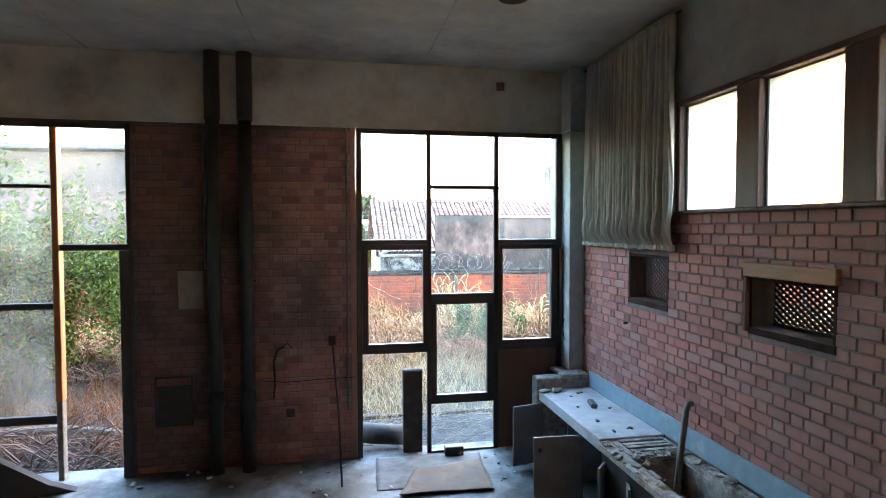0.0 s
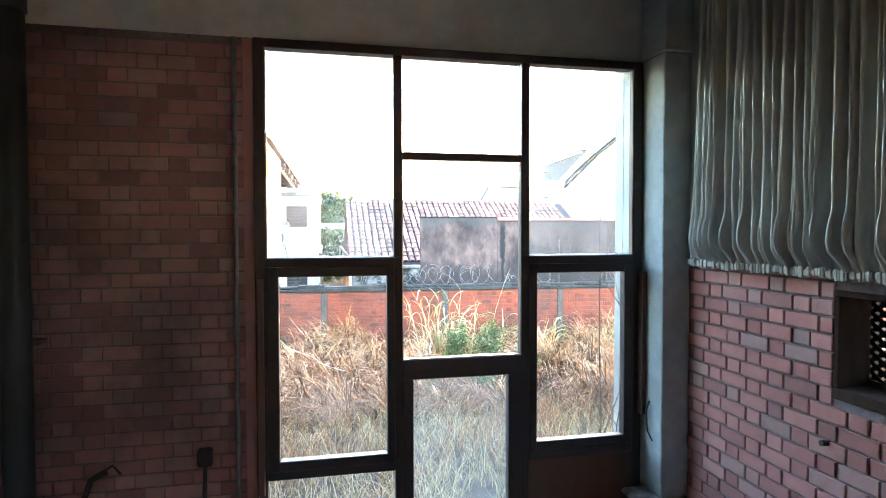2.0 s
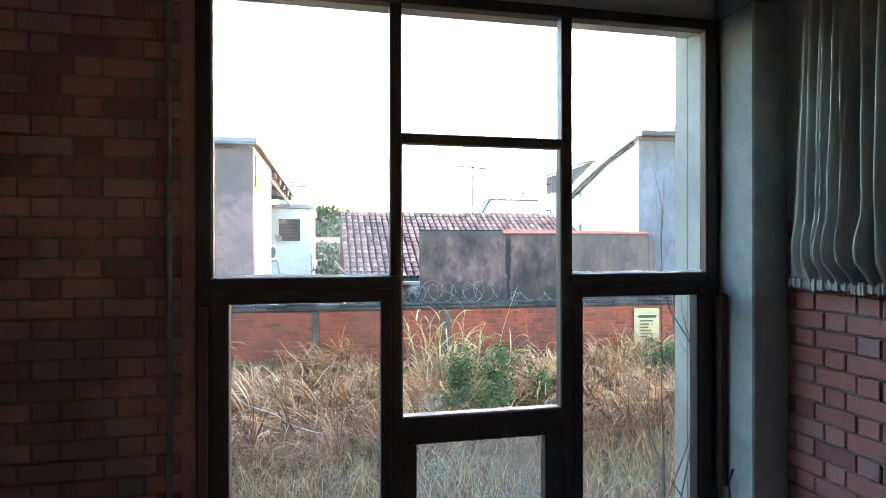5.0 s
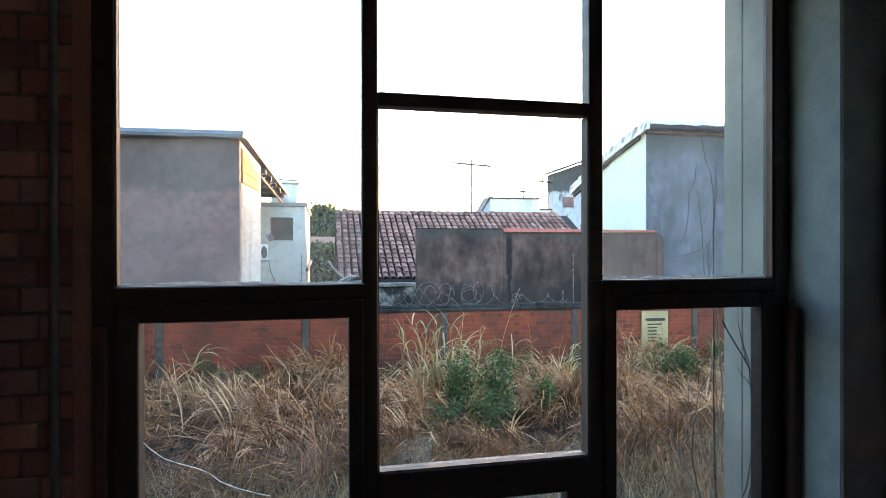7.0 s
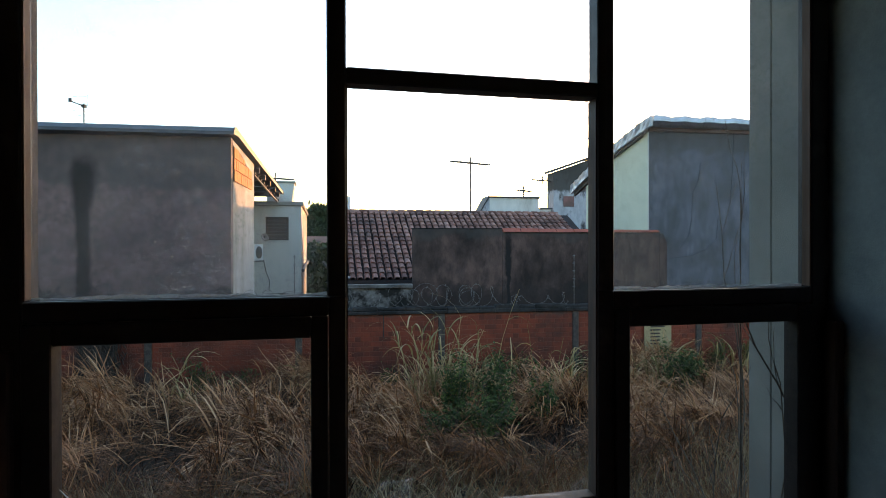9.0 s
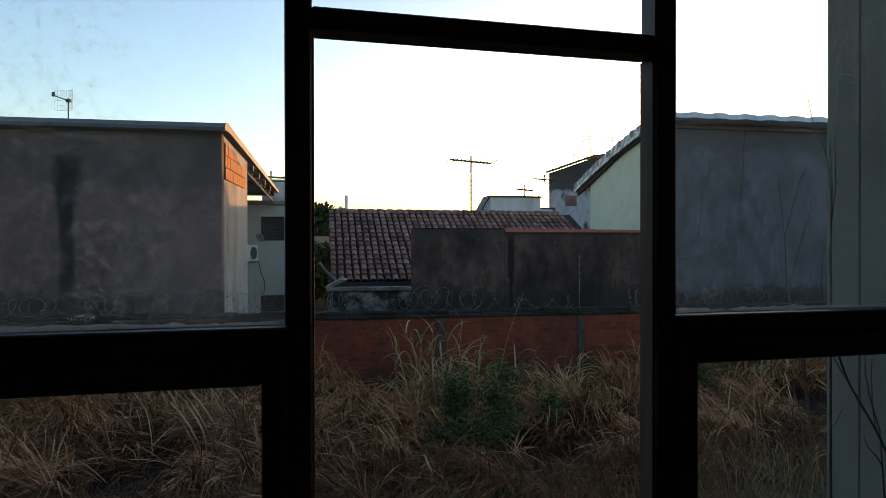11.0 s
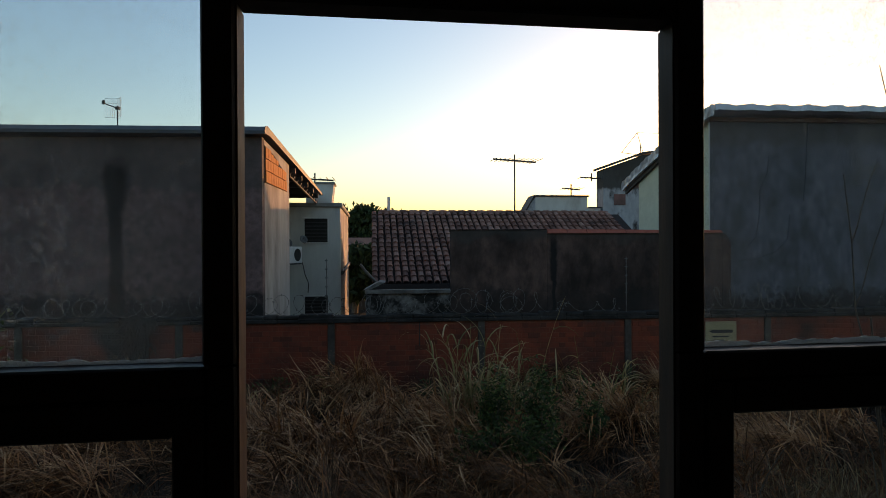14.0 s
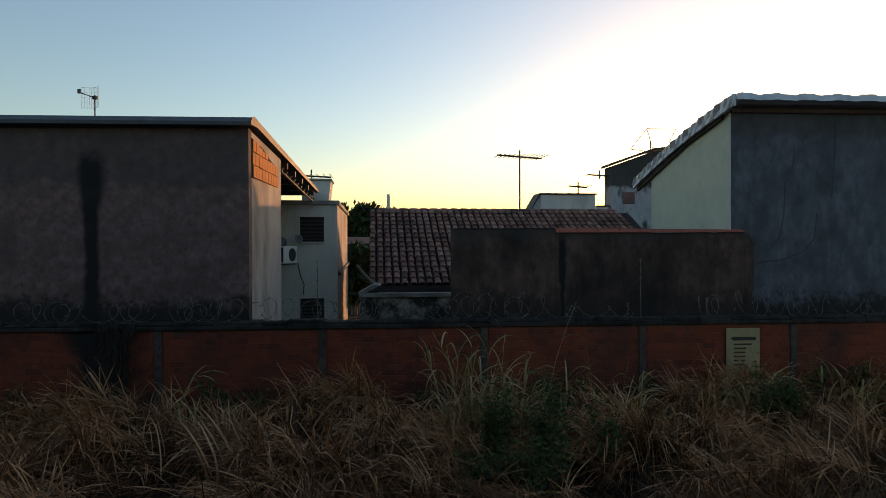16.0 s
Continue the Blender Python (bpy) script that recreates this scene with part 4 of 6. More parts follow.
tagged(part("loose_pipe", Geo().tube([(2.69, 3.92, 0.535), (2.85, 4.08, 0.98), (2.975, 4.20, 1.29), (3.01, 4.22, 1.34), (3.05, 4.23, 1.335)], 0.026, 10, 0.026), M_plate, smooth=True), "pale plastic pipe leaning out of the basin", "pipe")

# on the floor and against the window wall
def flat_sheet(corners, z, wave, seed, mat, label):
    """A thin sheet lying on the floor between four corners, with soft buckles and a slightly worn edge."""
    geo, n = Geo(), 22
    ca, cb, cc, cd = (Vector((*c, 0)) for c in corners)
    for i in range(n + 1):
        for j in range(n + 1):
            a, b = i / n, j / n
            q = (ca * (1 - a) + cb * a) * (1 - b) + (cd * (1 - a) + cc * a) * b
            edge = 0.012 * noise.noise(Vector((q.x * 6, q.y * 6, seed)))
            geo.v.append((q.x + edge, q.y + edge, z + wave * abs(noise.noise(Vector((q.x * 2.2, q.y * 2.2, seed + 3))))))
    geo.f = [(i * (n + 1) + j, (i + 1) * (n + 1) + j, (i + 1) * (n + 1) + j + 1, i * (n + 1) + j + 1) for i in range(n) for j in range(n)]
    ob = tagged(part("cardboard_sheet", geo, mat, smooth=True), label, "cardboard")
    ob.modifiers.new("thickness", "SOLIDIFY").thickness = 0.005


flat_sheet(((0.505, 5.965), (1.72, 5.90), (1.845, 6.775), (0.545, 6.825)), 0.006, 0.010, 5, M_card_grey, "dusty greyish cardboard sheet lying under the brown one")
flat_sheet(((0.735, 5.775), (1.752, 5.735), (1.79, 6.52), (0.965, 6.36)), 0.026, 0.020, 9, M_card, "flattened brown cardboard sheet lying by the window")
cushion = thing("upright_cushion", "dark grey vinyl padded board standing in the window", "cushion", at=(1.02, 6.99, 0))
part("pad", Geo().prism([(-0.05, 0.0), (0.05, 0.0)] + [(0.055 * math.cos(a), 0.99 + 0.06 * math.sin(a)) for a in np.linspace(0, math.pi, 9)], -0.115, 0.125, "x"), M_vinyl, cushion)
part("seam", Geo().box(-0.117, 0.127, -0.058, -0.051, 0.90, 0.915, 0.002), M_dark, cushion)
tagged(part("fallen_duct", Geo().tube([(0.36, 7.30, 0.17), (0.62, 7.22, 0.16), (0.93, 7.20, 0.14)], 0.13, 20), M_pipe, smooth=True), "dark grey duct pipe lying outside the open window", "pipe")
tagged(part("small_box", Geo().box(1.40, 1.63, 6.72, 6.83, 0.0, 0.115, 0.008), M_grey_plastic), "small dark box standing on the floor by the window", "box")
for x in (-1.27, -0.92):
    p = thing("drain_pipe", "dark vertical drain pipe with a collar", "pipe", "drain pipes on the brick wall", at=(x, 6.76, 0))
    part("pipe", Geo().tube([(0, 0, 0.0), (0, 0, 4.05)], 0.075, 18), M_pipe, p, smooth=True)
    part("sleeve", Geo().tube([(0, 0, 4.05), (0, 0, 4.10), (0, 0, 4.81)], 0.086, 18), M_pipe, p, smooth=True)
    part("collar", Geo().tube([(0, 0, 0.78), (0, 0, 0.95)], 0.086, 18), M_pipe, p, smooth=True)
    part("bracket", Geo().box(-0.10, 0.10, 0.03, 0.125, 2.2, 2.23, 0.004), M_rust, p)
tagged(part("conduit", Geo().tube([(0.225, 6.872, 0.62), (0.225, 6.872, 4.02)], 0.014, 10), M_conduit, smooth=True), "thin grey conduit running up the brick wall", "pipe")
tagged(part("conduit", Geo().tube([(-1.39, 6.875, 2.35), (-1.39, 6.875, 4.02)], 0.016, 10), M_conduit, smooth=True), "thin grey conduit running up the brick wall", "pipe")
tagged(part("switch_plate", Geo().box(-1.69, -1.42, 6.850, 6.889, 1.895, 2.335, 0.006).tube([(-1.56, 6.851, 2.06), (-1.56, 6.842, 2.06)], 0.03, 12), M_plate), "pale blank plate on the brick wall", "wall plate")
niche = thing("wall_box", "empty wall box, its inner shade painted on a flush panel", "wall box", at=(-1.755, 6.88, 0.54))
part("frame", Geo().box(-0.21, -0.185, -0.012, 0.008, 0, 0.58, 0.003).box(0.185, 0.21, -0.012, 0.008, 0, 0.58, 0.003).box(-0.185, 0.185, -0.012, 0.008, 0.555, 0.58, 0.003).box(-0.185, 0.185, -0.012, 0.008, 0, 0.025, 0.003).box(-0.185, 0.185, -0.012, 0.008, 0.45, 0.47, 0.003), M_pipe, niche)
# Flush panel; the shade of the hollow is put into its colour.
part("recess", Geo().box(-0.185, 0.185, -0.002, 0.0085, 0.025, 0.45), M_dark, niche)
tagged(part("socket_hole", Geo().box(-0.51, -0.41, 6.879, 6.8895, 0.56, 0.66, 0.004), M_dark), "small dark socket hole in the brick wall", "socket")
tagged(part("junction_box", Geo().box(2.09, 2.19, 6.875, 6.8945, 4.55, 4.65, 0.006), M_wood_red), "small reddish junction box on the beam", "junction box")
rod = thing("leaning_rod", "thin dark rod with a block head leaning on the wall", "rod", at=(0.14, 6.10, 0))
part("shaft", Geo().tube([(0, 0, 0.012), (-0.03, 0.30, 0.75), (-0.10, 0.735, 1.46)], 0.012, 8), M_dark, rod)
part("head", Geo().box(-0.145, -0.06, 0.715, 0.765, 1.42, 1.53, 0.01), M_dark, rod)
g = Geo().tube([(-0.80, 6.875, 1.02), (-0.5, 6.878, 0.985), (-0.15, 6.878, 1.0), (0.32, 6.87, 1.01)], 0.006, 6)
tagged(part("loose_cable", g, M_dark), "thin dark cable sagging along the brick wall", "cable")
cab = thing("cable_bundle", "dark cable hanging from the brick wall", "cable", at=(-0.62, 6.87, 0.8))
part("loop", Geo().tube([(0.10, 0, 0.62), (0.02, -0.01, 0.58), (-0.02, -0.02, 0.45), (-0.01, -0.01, 0.2), (-0.03, 0, 0.0)], 0.02, 8, 0.012), M_dark, cab)
part("tail", Geo().tube([(0.02, 0, 0.58), (0.14, -0.01, 0.66), (0.18, 0, 0.60)], 0.008, 6), M_dark, cab)
# cable ends that stick out of the column
tagged(part("cable_end", Geo().tube([(2.962, 6.76, 1.66), (2.93, 6.75, 1.60), (2.94, 6.76, 1.50), (2.962, 6.78, 1.44)], 0.006, 6).tube([(2.935, 6.75, 1.55), (2.92, 6.72, 1.47), (2.95, 6.70, 1.40)], 0.005, 6), M_dark), "stiff dark cable ends out of the column", "cable")
tagged(part("wall_plug", Geo().tube([(3.17, 5.53, 1.80), (3.12, 5.53, 1.805)], 0.014, 8), M_dark), "dark pipe stub out of the brick wall", "pipe")
rnd = random.Random(12)
for i in range(46):
    x, y, s = rnd.uniform(-2.2, 2.4), rnd.uniform(5.9, 6.85), rnd.uniform(0.008, 0.035)
    if 0.45 < x < 1.9 and y < 6.85 and i % 3:
        x = rnd.uniform(1.86, 2.35)
    tagged(part("floor_chip", Geo().box(-s, s, -s * 0.6, s * 0.6, 0, s * 0.7, s * 0.3, pose(x, y, 0.0005, 0, 0, rnd.uniform(0, 180))), rnd.choice((M_concrete, M_white_paint, M_counter_raw))), "pale rubble chip on the floor", "rubble", "rubble on the floor")
tagged(part("ceiling_fixture", Geo().tube([(1.62, 4.7, 4.815), (1.62, 4.7, 4.79)], 0.13, 20), M_dark), "dark round rose on the ceiling", "ceiling rose")
board = tagged(part("fallen_board", Geo().prism([(0, 0), (1.3, 0), (1.05, 0.12), (0.55, 0.5), (0.0, 0.8)], -0.06, 0.06, "y", pose(-3.95, 6.3, 0.0, 0, 0, 14)), M_dark), "dark broken board lying under the second window", "board")

# ---------------------------------------------------------------- outside: ground and plants


def ground_z(x, y):
    if y < 7.4:
        return -0.14
    k = min((y - 7.4) / 3.0, 1.0)
    m = min(max((y - 13.2) / 1.4, 0.0), 1.0)
    return -0.16 + 0.04 * m + k * (0.05 + 0.10 * noise.noise(Vector((x * 0.35, y * 0.35, 0))) + 0.04 * noise.noise(Vector((x * 1.3, y * 1.3, 3))))


xs = [-1500, -500, -150, -60, -25] + [-12 + 0.45 * i for i in range(65)] + [25, 60, 150, 500, 1500]
ys = [-1500, -500, -150, -40, -12] + [-6 + 1.6 * i for i in range(8)] + [7.2 + 0.4 * i for i in range(25)] + [22, 30, 60, 150, 500, 1500]
g = Geo()
g.v = [(x, y, ground_z(x, y) if -12 <= x <= 17.3 and y < 17 else -0.15) for x in xs for y in ys]
g.f = [(i * len(ys) + j, (i + 1) * len(ys) + j, (i + 1) * len(ys) + j + 1, i * len(ys) + j + 1) for i in range(len(xs) - 1) for j in range(len(ys) - 1)]
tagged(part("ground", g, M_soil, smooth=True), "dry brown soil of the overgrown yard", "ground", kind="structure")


def blades(name, mat, spots, height, width, droop, segs, seed, lean=0.5):
    """Many grass blades: bent, tapering strips rooted at the spots (x, y, z)."""
    rs = np.random.RandomState(seed)
    n = len(spots)
    root = np.array(spots)
    h = rs.uniform(height[0], height[1], n)
    w = rs.uniform(width[0], width[1], n)
    az, tw = rs.uniform(0, 2 * np.pi, n), rs.uniform(0, 2 * np.pi, n)
    ln, dr = rs.uniform(0.05, lean, n), rs.uniform(droop[0], droop[1], n)
    verts = np.zeros((n, segs + 1, 2, 3))
    p = root.copy()
    ang = ln.copy()
    for s in range(segs + 1):
        f = s / segs
        half = (w * (1 - f) ** 0.7 * 0.5 + 0.0006)[:, None] * np.stack([np.cos(tw), np.sin(tw), np.zeros(n)], 1)
        verts[:, s, 0], verts[:, s, 1] = p - half, p + half
        step = h / segs
        p = p + np.stack([np.sin(ang) * np.cos(az) * step, np.sin(ang) * np.sin(az) * step, np.cos(ang) * step], 1)
        p[:, 2] = np.maximum(p[:, 2], root[:, 2] + 0.02)
        ang = ang + dr / segs
    v = verts.reshape(-1, 3)
    base = np.arange(n)[:, None] * (segs + 1) * 2
    quads = [np.stack([base[:, 0] + 2 * s, base[:, 0] + 2 * s + 1, base[:, 0] + 2 * s + 3, base[:, 0] + 2 * s + 2], 1) for s in range(segs)]
    f = np.concatenate(quads)
    me = bpy.data.meshes.new(name)
    me.from_pydata(v.tolist(), [], f.tolist())
    me.materials.append(mat)
    return new(name, me)


FENCE_AT, FENCE_TURN = (0, 16.88, 0), -3.4


def fence_y(x):
    return 16.88 - 0.0594 * x


rs = np.random.RandomState(21)


def yard_spots(n, y0, y1, gap, x0=-7.0):
    out = []
    while len(out) < n:
        x, y = rs.uniform(x0, 14), rs.uniform(y0, y1)
        if y < fence_y(x) - 0.08 and noise.noise(Vector((x * 0.7, y * 0.7, 5))) > gap:
            out.append((x, y, ground_z(x, y)))
    return out


tagged(blades("meadow_grass", M_meadow, yard_spots(23000, 8.3, 12.4, -0.5, -2.3), (0.15, 0.6), (0.003, 0.008), (0.3, 2.2), 4, 3, 0.8), "pale green-beige dry meadow grass in the yard", "grass", kind="stuff")
tagged(blades("dry_grass", M_grass, yard_spots(8000, 8.9, 12.6, -0.1), (0.2, 0.7), (0.003, 0.008), (0.3, 2.4), 4, 1, 0.9), "tangled brown dry grass covering the yard", "grass", kind="stuff")
near_spots = [(rs.uniform(-6.5, -0.8), rs.uniform(7.4, 9.8)) for _ in range(6500)]
tagged(blades("window_grass", M_grass, [(x, y, ground_z(x, y)) for x, y in near_spots if noise.noise(Vector((x, y, 8))) > -0.25], (0.15, 0.75), (0.004, 0.010), (0.3, 2.2), 4, 5, 0.9), "dry grass close to the second window", "grass", kind="stuff")
tagged(blades("old_thatch", M_thatch_shade, yard_spots(26000, 11.6, 16.8, -0.6), (0.12, 0.45), (0.006, 0.014), (0.8, 2.6), 3, 8, 1.3), "near-black old grass below the straw, gap shade put into its colour", "grass", kind="stuff")


def heap(x, y):
    """How high the straw is piled up."""
    return max(0.0, 0.36 + 1.15 * noise.noise(Vector((x * 0.55, y * 0.8, 9))) + 0.55 * noise.noise(Vector((x * 1.6, y * 1.6, 4))))


def straw_pile(name, mat, bundles, length, width, seed):
    """Bundles of long dead leaves thrown over one another: each fans out from one end and lies over the heap, with kinks and hanging ends."""
    rs2 = np.random.RandomState(seed)
    verts, faces = [], []
    for cx, cy, cz, way, rise, per, fan in bundles:
        for _ in range(per):
            az = way + rs2.normal(0, fan)
            x, y, z = cx + rs2.normal(0, 0.05), cy + rs2.normal(0, 0.05), cz + rs2.normal(0, 0.025)
            ln, w = rs2.uniform(*length), rs2.uniform(*width)
            ang, bend = math.pi / 2 - rise + rs2.normal(0, 0.22), rs2.uniform(0.1, 0.9)
            tw = az + math.pi / 2 + rs2.normal(0, 0.5)
            k0 = len(verts)
            kink, kink_by, turn = rs2.randint(1, 8), rs2.uniform(0.3, 1.5), rs2.normal(0, 0.06)
            for s in range(7):
                f = s / 6
                half = w * 0.5 * min(1.0, 0.5 + 2 * f) * (1 - f ** 3) + 0.0008
                tilt = rs2.uniform(-0.5, 0.5)
                verts.append((x - half * math.cos(tw), y - half * math.sin(tw), z - half * tilt))
                verts.append((x + half * math.cos(tw), y + half * math.sin(tw), z + half * tilt))
                if s < 6:
                    faces.append((k0 + 2 * s, k0 + 2 * s + 1, k0 + 2 * s + 3, k0 + 2 * s + 2))
                st = ln / 6
                x, y, z = x + math.sin(ang) * math.cos(az) * st, y + math.sin(ang) * math.sin(az) * st, z + math.cos(ang) * st
                y = min(y, fence_y(x) - 0.06)
                z = max(z, -0.10)
                az += turn
                ang = min(ang + bend / 6 + (kink_by if s == kink else 0), 2.6)
    return new(name, raw_mesh(name, verts, faces, mat))


bundles = []
while len(bundles) < 2900:
    x, y = rs.uniform(-6.5, 13), rs.uniform(11.6, 16.6)
    k = heap(x, y)
    if y < fence_y(x) - 0.12 and rs.rand() < 0.02 + 0.9 * k:
        way = 3.4 + 3.0 * noise.noise(Vector((x * 0.4, y * 0.5, 30))) + rs.normal(0, 0.7)
        top = rs.rand() ** 0.6
        bundles.append((x, y, ground_z(x, y) + 0.03 + 0.42 * k * top, way, rs.choice((0.15, 0.35, 0.55, 0.95), p=(0.35, 0.3, 0.2, 0.15)), rs.randint(8, 20), rs.uniform(0.12, 0.5)))
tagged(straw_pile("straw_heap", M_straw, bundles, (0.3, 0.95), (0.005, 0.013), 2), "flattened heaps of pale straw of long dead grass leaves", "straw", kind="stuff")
bundles = []
while len(bundles) < 2600:
    x, y = rs.uniform(-6.5, 13), rs.uniform(12.6, 16.6)
    k = heap(x, y)
    if y < fence_y(x) - 0.12 and rs.rand() < k - 0.15:
        way = 3.4 + 3.0 * noise.noise(Vector((x * 0.4, y * 0.5, 30))) + rs.normal(0, 0.9)
        bundles.append((x, y, ground_z(x, y) + 0.10 + 0.42 * k, way, rs.choice((0.0, 0.2, 0.45, 0.9), p=(0.3, 0.35, 0.2, 0.15)), rs.randint(3, 9), rs.uniform(0.1, 0.6)))
tagged(straw_pile("bleached_straw", M_straw_pale, bundles, (0.3, 0.95), (0.008, 0.019), 12), "bleached straw leaves lying on top of the heaps", "straw", kind="stuff")
bundles = []
while len(bundles) < 210:
    x, y = rs.uniform(-6.5, 13), rs.uniform(13.2, 16.2)
    if y < fence_y(x) - 0.25 and rs.rand() < 0.15 + heap(x, y):
        bundles.append((x, y, ground_z(x, y) + 0.06 + 0.3 * heap(x, y), rs.uniform(0, 6.28), rs.uniform(0.5, 1.25), rs.randint(2, 5), rs.uniform(0.3, 0.9)))
tagged(straw_pile("dry_leaf", M_straw_pale, bundles, (0.5, 1.05), (0.016, 0.032), 22), "broad kinked dead grass leaves sticking out of the heaps", "straw", kind="stuff")
spots = []
for cx, cy, n in ((0.7, 13.5, 900), (1.5, 12.9, 700), (2.3, 12.2, 450), (6.5, 12.6, 300), (-1.5, 12.2, 500), (4.0, 11.4, 500), (0.2, 10.2, 400), (5.6, 10.6, 400), (-2.6, 10.4, 500), (8.5, 12.6, 300)):
    for _ in range(n):
        x, y = cx + rs.normal(0, 0.42), cy + rs.normal(0, 0.3)
        spots.append((x, y, ground_z(x, y)))
tagged(blades("feather_grass", M_grass, spots, (0.3, 0.75), (0.002, 0.005), (0.4, 1.9), 5, 6, 0.7), "thin reddish-brown feather grass", "grass", kind="stuff")


def reed_clump(x, y, n, height, seed, label):
    """Upright stalks with long arching leaves; the older leaves hang down dry."""
    rs2 = np.random.RandomState(seed)
    clump = thing("reed_clump", label, "reed", "reed clumps", at=(x, y, ground_z(x, y)))
    verts, faces = [], []
    for _ in range(n):
        a, lean, h = rs2.uniform(0, 6.28), rs2.uniform(0.05, 0.35), rs2.uniform(*height)
        bx, by = rs2.normal(0, 0.26), rs2.normal(0, 0.18)
        at = lambda f: Vector((bx + math.cos(a) * lean * h * f * f, by + math.sin(a) * lean * h * f * f, h * f))
        part("stalk", Geo().tube([at(0), at(0.4), at(0.75), at(1.0)], 0.007, 5, 0.003), M_reed, clump)
        for _ in range(rs2.randint(4, 7)):
            p, az = at(rs2.uniform(0.25, 0.98)), rs2.uniform(0, 6.28)
            ln, w, ang, bend = rs2.uniform(0.4, 0.95), rs2.uniform(0.014, 0.032), rs2.uniform(0.15, 0.6), rs2.uniform(1.3, 2.7)
            tw, k0 = az + math.pi / 2, len(verts)
            for s in range(9):
                f = s / 8
                half = w * 0.5 * min(1.0, 0.6 + f * 2) * (1 - f ** 2.5) + 0.001
                verts.append((p.x - half * math.cos(tw), p.y - half * math.sin(tw), p.z))
                verts.append((p.x + half * math.cos(tw), p.y + half * math.sin(tw), p.z + half * 0.4))
                if s < 8:
                    faces.append((k0 + 2 * s, k0 + 2 * s + 1, k0 + 2 * s + 3, k0 + 2 * s + 2))
                p = p + Vector((math.sin(ang) * math.cos(az), math.sin(ang) * math.sin(az), math.cos(ang))) * (ln / 8)
                ang += bend / 8
    leaf = new("leaves", raw_mesh("leaves", verts, faces, M_reed))
    leaf.parent = clump
    tagged(leaf, kind="stuff")


reed_clump(3.0, 14.2, 28, (0.8, 1.75), 31, "tall yellow-green reed clump with arching leaves")
reed_clump(3.75, 14.5, 16, (0.5, 1.35), 32, "tall dry reed clump with arching leaves")
reed_clump(5.4, 14.6, 8, (0.5, 1.2), 33, "half-dry reed clump by the boundary wall")
reed_clump(-1.0, 15.2, 5, (0.4, 0.9), 34, "dry reed clump by the boundary wall")
reed_clump(-3.6, 14.2, 6, (0.4, 0.85), 36, "dry reed clump by the boundary wall")
reed_clump(7.2, 14.9, 7, (0.5, 0.95), 35, "half-dry reed clump by the boundary wall")
reed_clump(9.3, 14.8, 8, (0.5, 1.0), 37, "half-dry reed clump by the boundary wall")
# long single stalks that stand out of the straw
rnd = random.Random(91)
for x, y, h, lean in ((4.05, 14.6, 2.15, 0.45), (3.9, 14.3, 1.65, -0.3), (-1.0, 15.3, 1.1, -0.5), (-0.8, 15.1, 0.95, 0.25), (2.6, 14.9, 1.5, -0.2), (4.9, 14.7, 1.5, -0.25), (5.6, 15.4, 1.1, 0.2), (8.1, 15.3, 1.0, -0.2), (0.6, 15.6, 0.9, 0.3)):
    z0 = ground_z(x, y)
    pts = [(x + lean * h * 0.5 * f ** 1.8, y - 0.1 * f * f, z0 + h * f) for f in (0, 0.3, 0.6, 0.8, 0.92, 1.0)]
    stalk = thing("dry_stalk", "single long dry grass stalk standing out of the straw", "stalk", "single stalks", at=(x, y, z0))
    back = Matrix.Translation((-x, -y, -z0))
    part("stem", Geo().tube(pts, 0.006, 5, 0.0025, back), M_reed, stalk)
    for f in (0.35, 0.55, 0.75):
        p = Vector((x + lean * h * 0.5 * f ** 1.8, y - 0.1 * f * f, z0 + h * f))
        a, ln = rnd.choice((-1, 1)), rnd.uniform(0.25, 0.5)
        line = [p + Vector((a * ln * s, -0.05 * s, ln * (0.75 * s - 1.1 * s * s))) for s in (0, 0.25, 0.5, 0.75, 1.0)]
        part("leaf", Geo().tube(line, 0.009, 3, 0.001, back), M_reed, stalk)


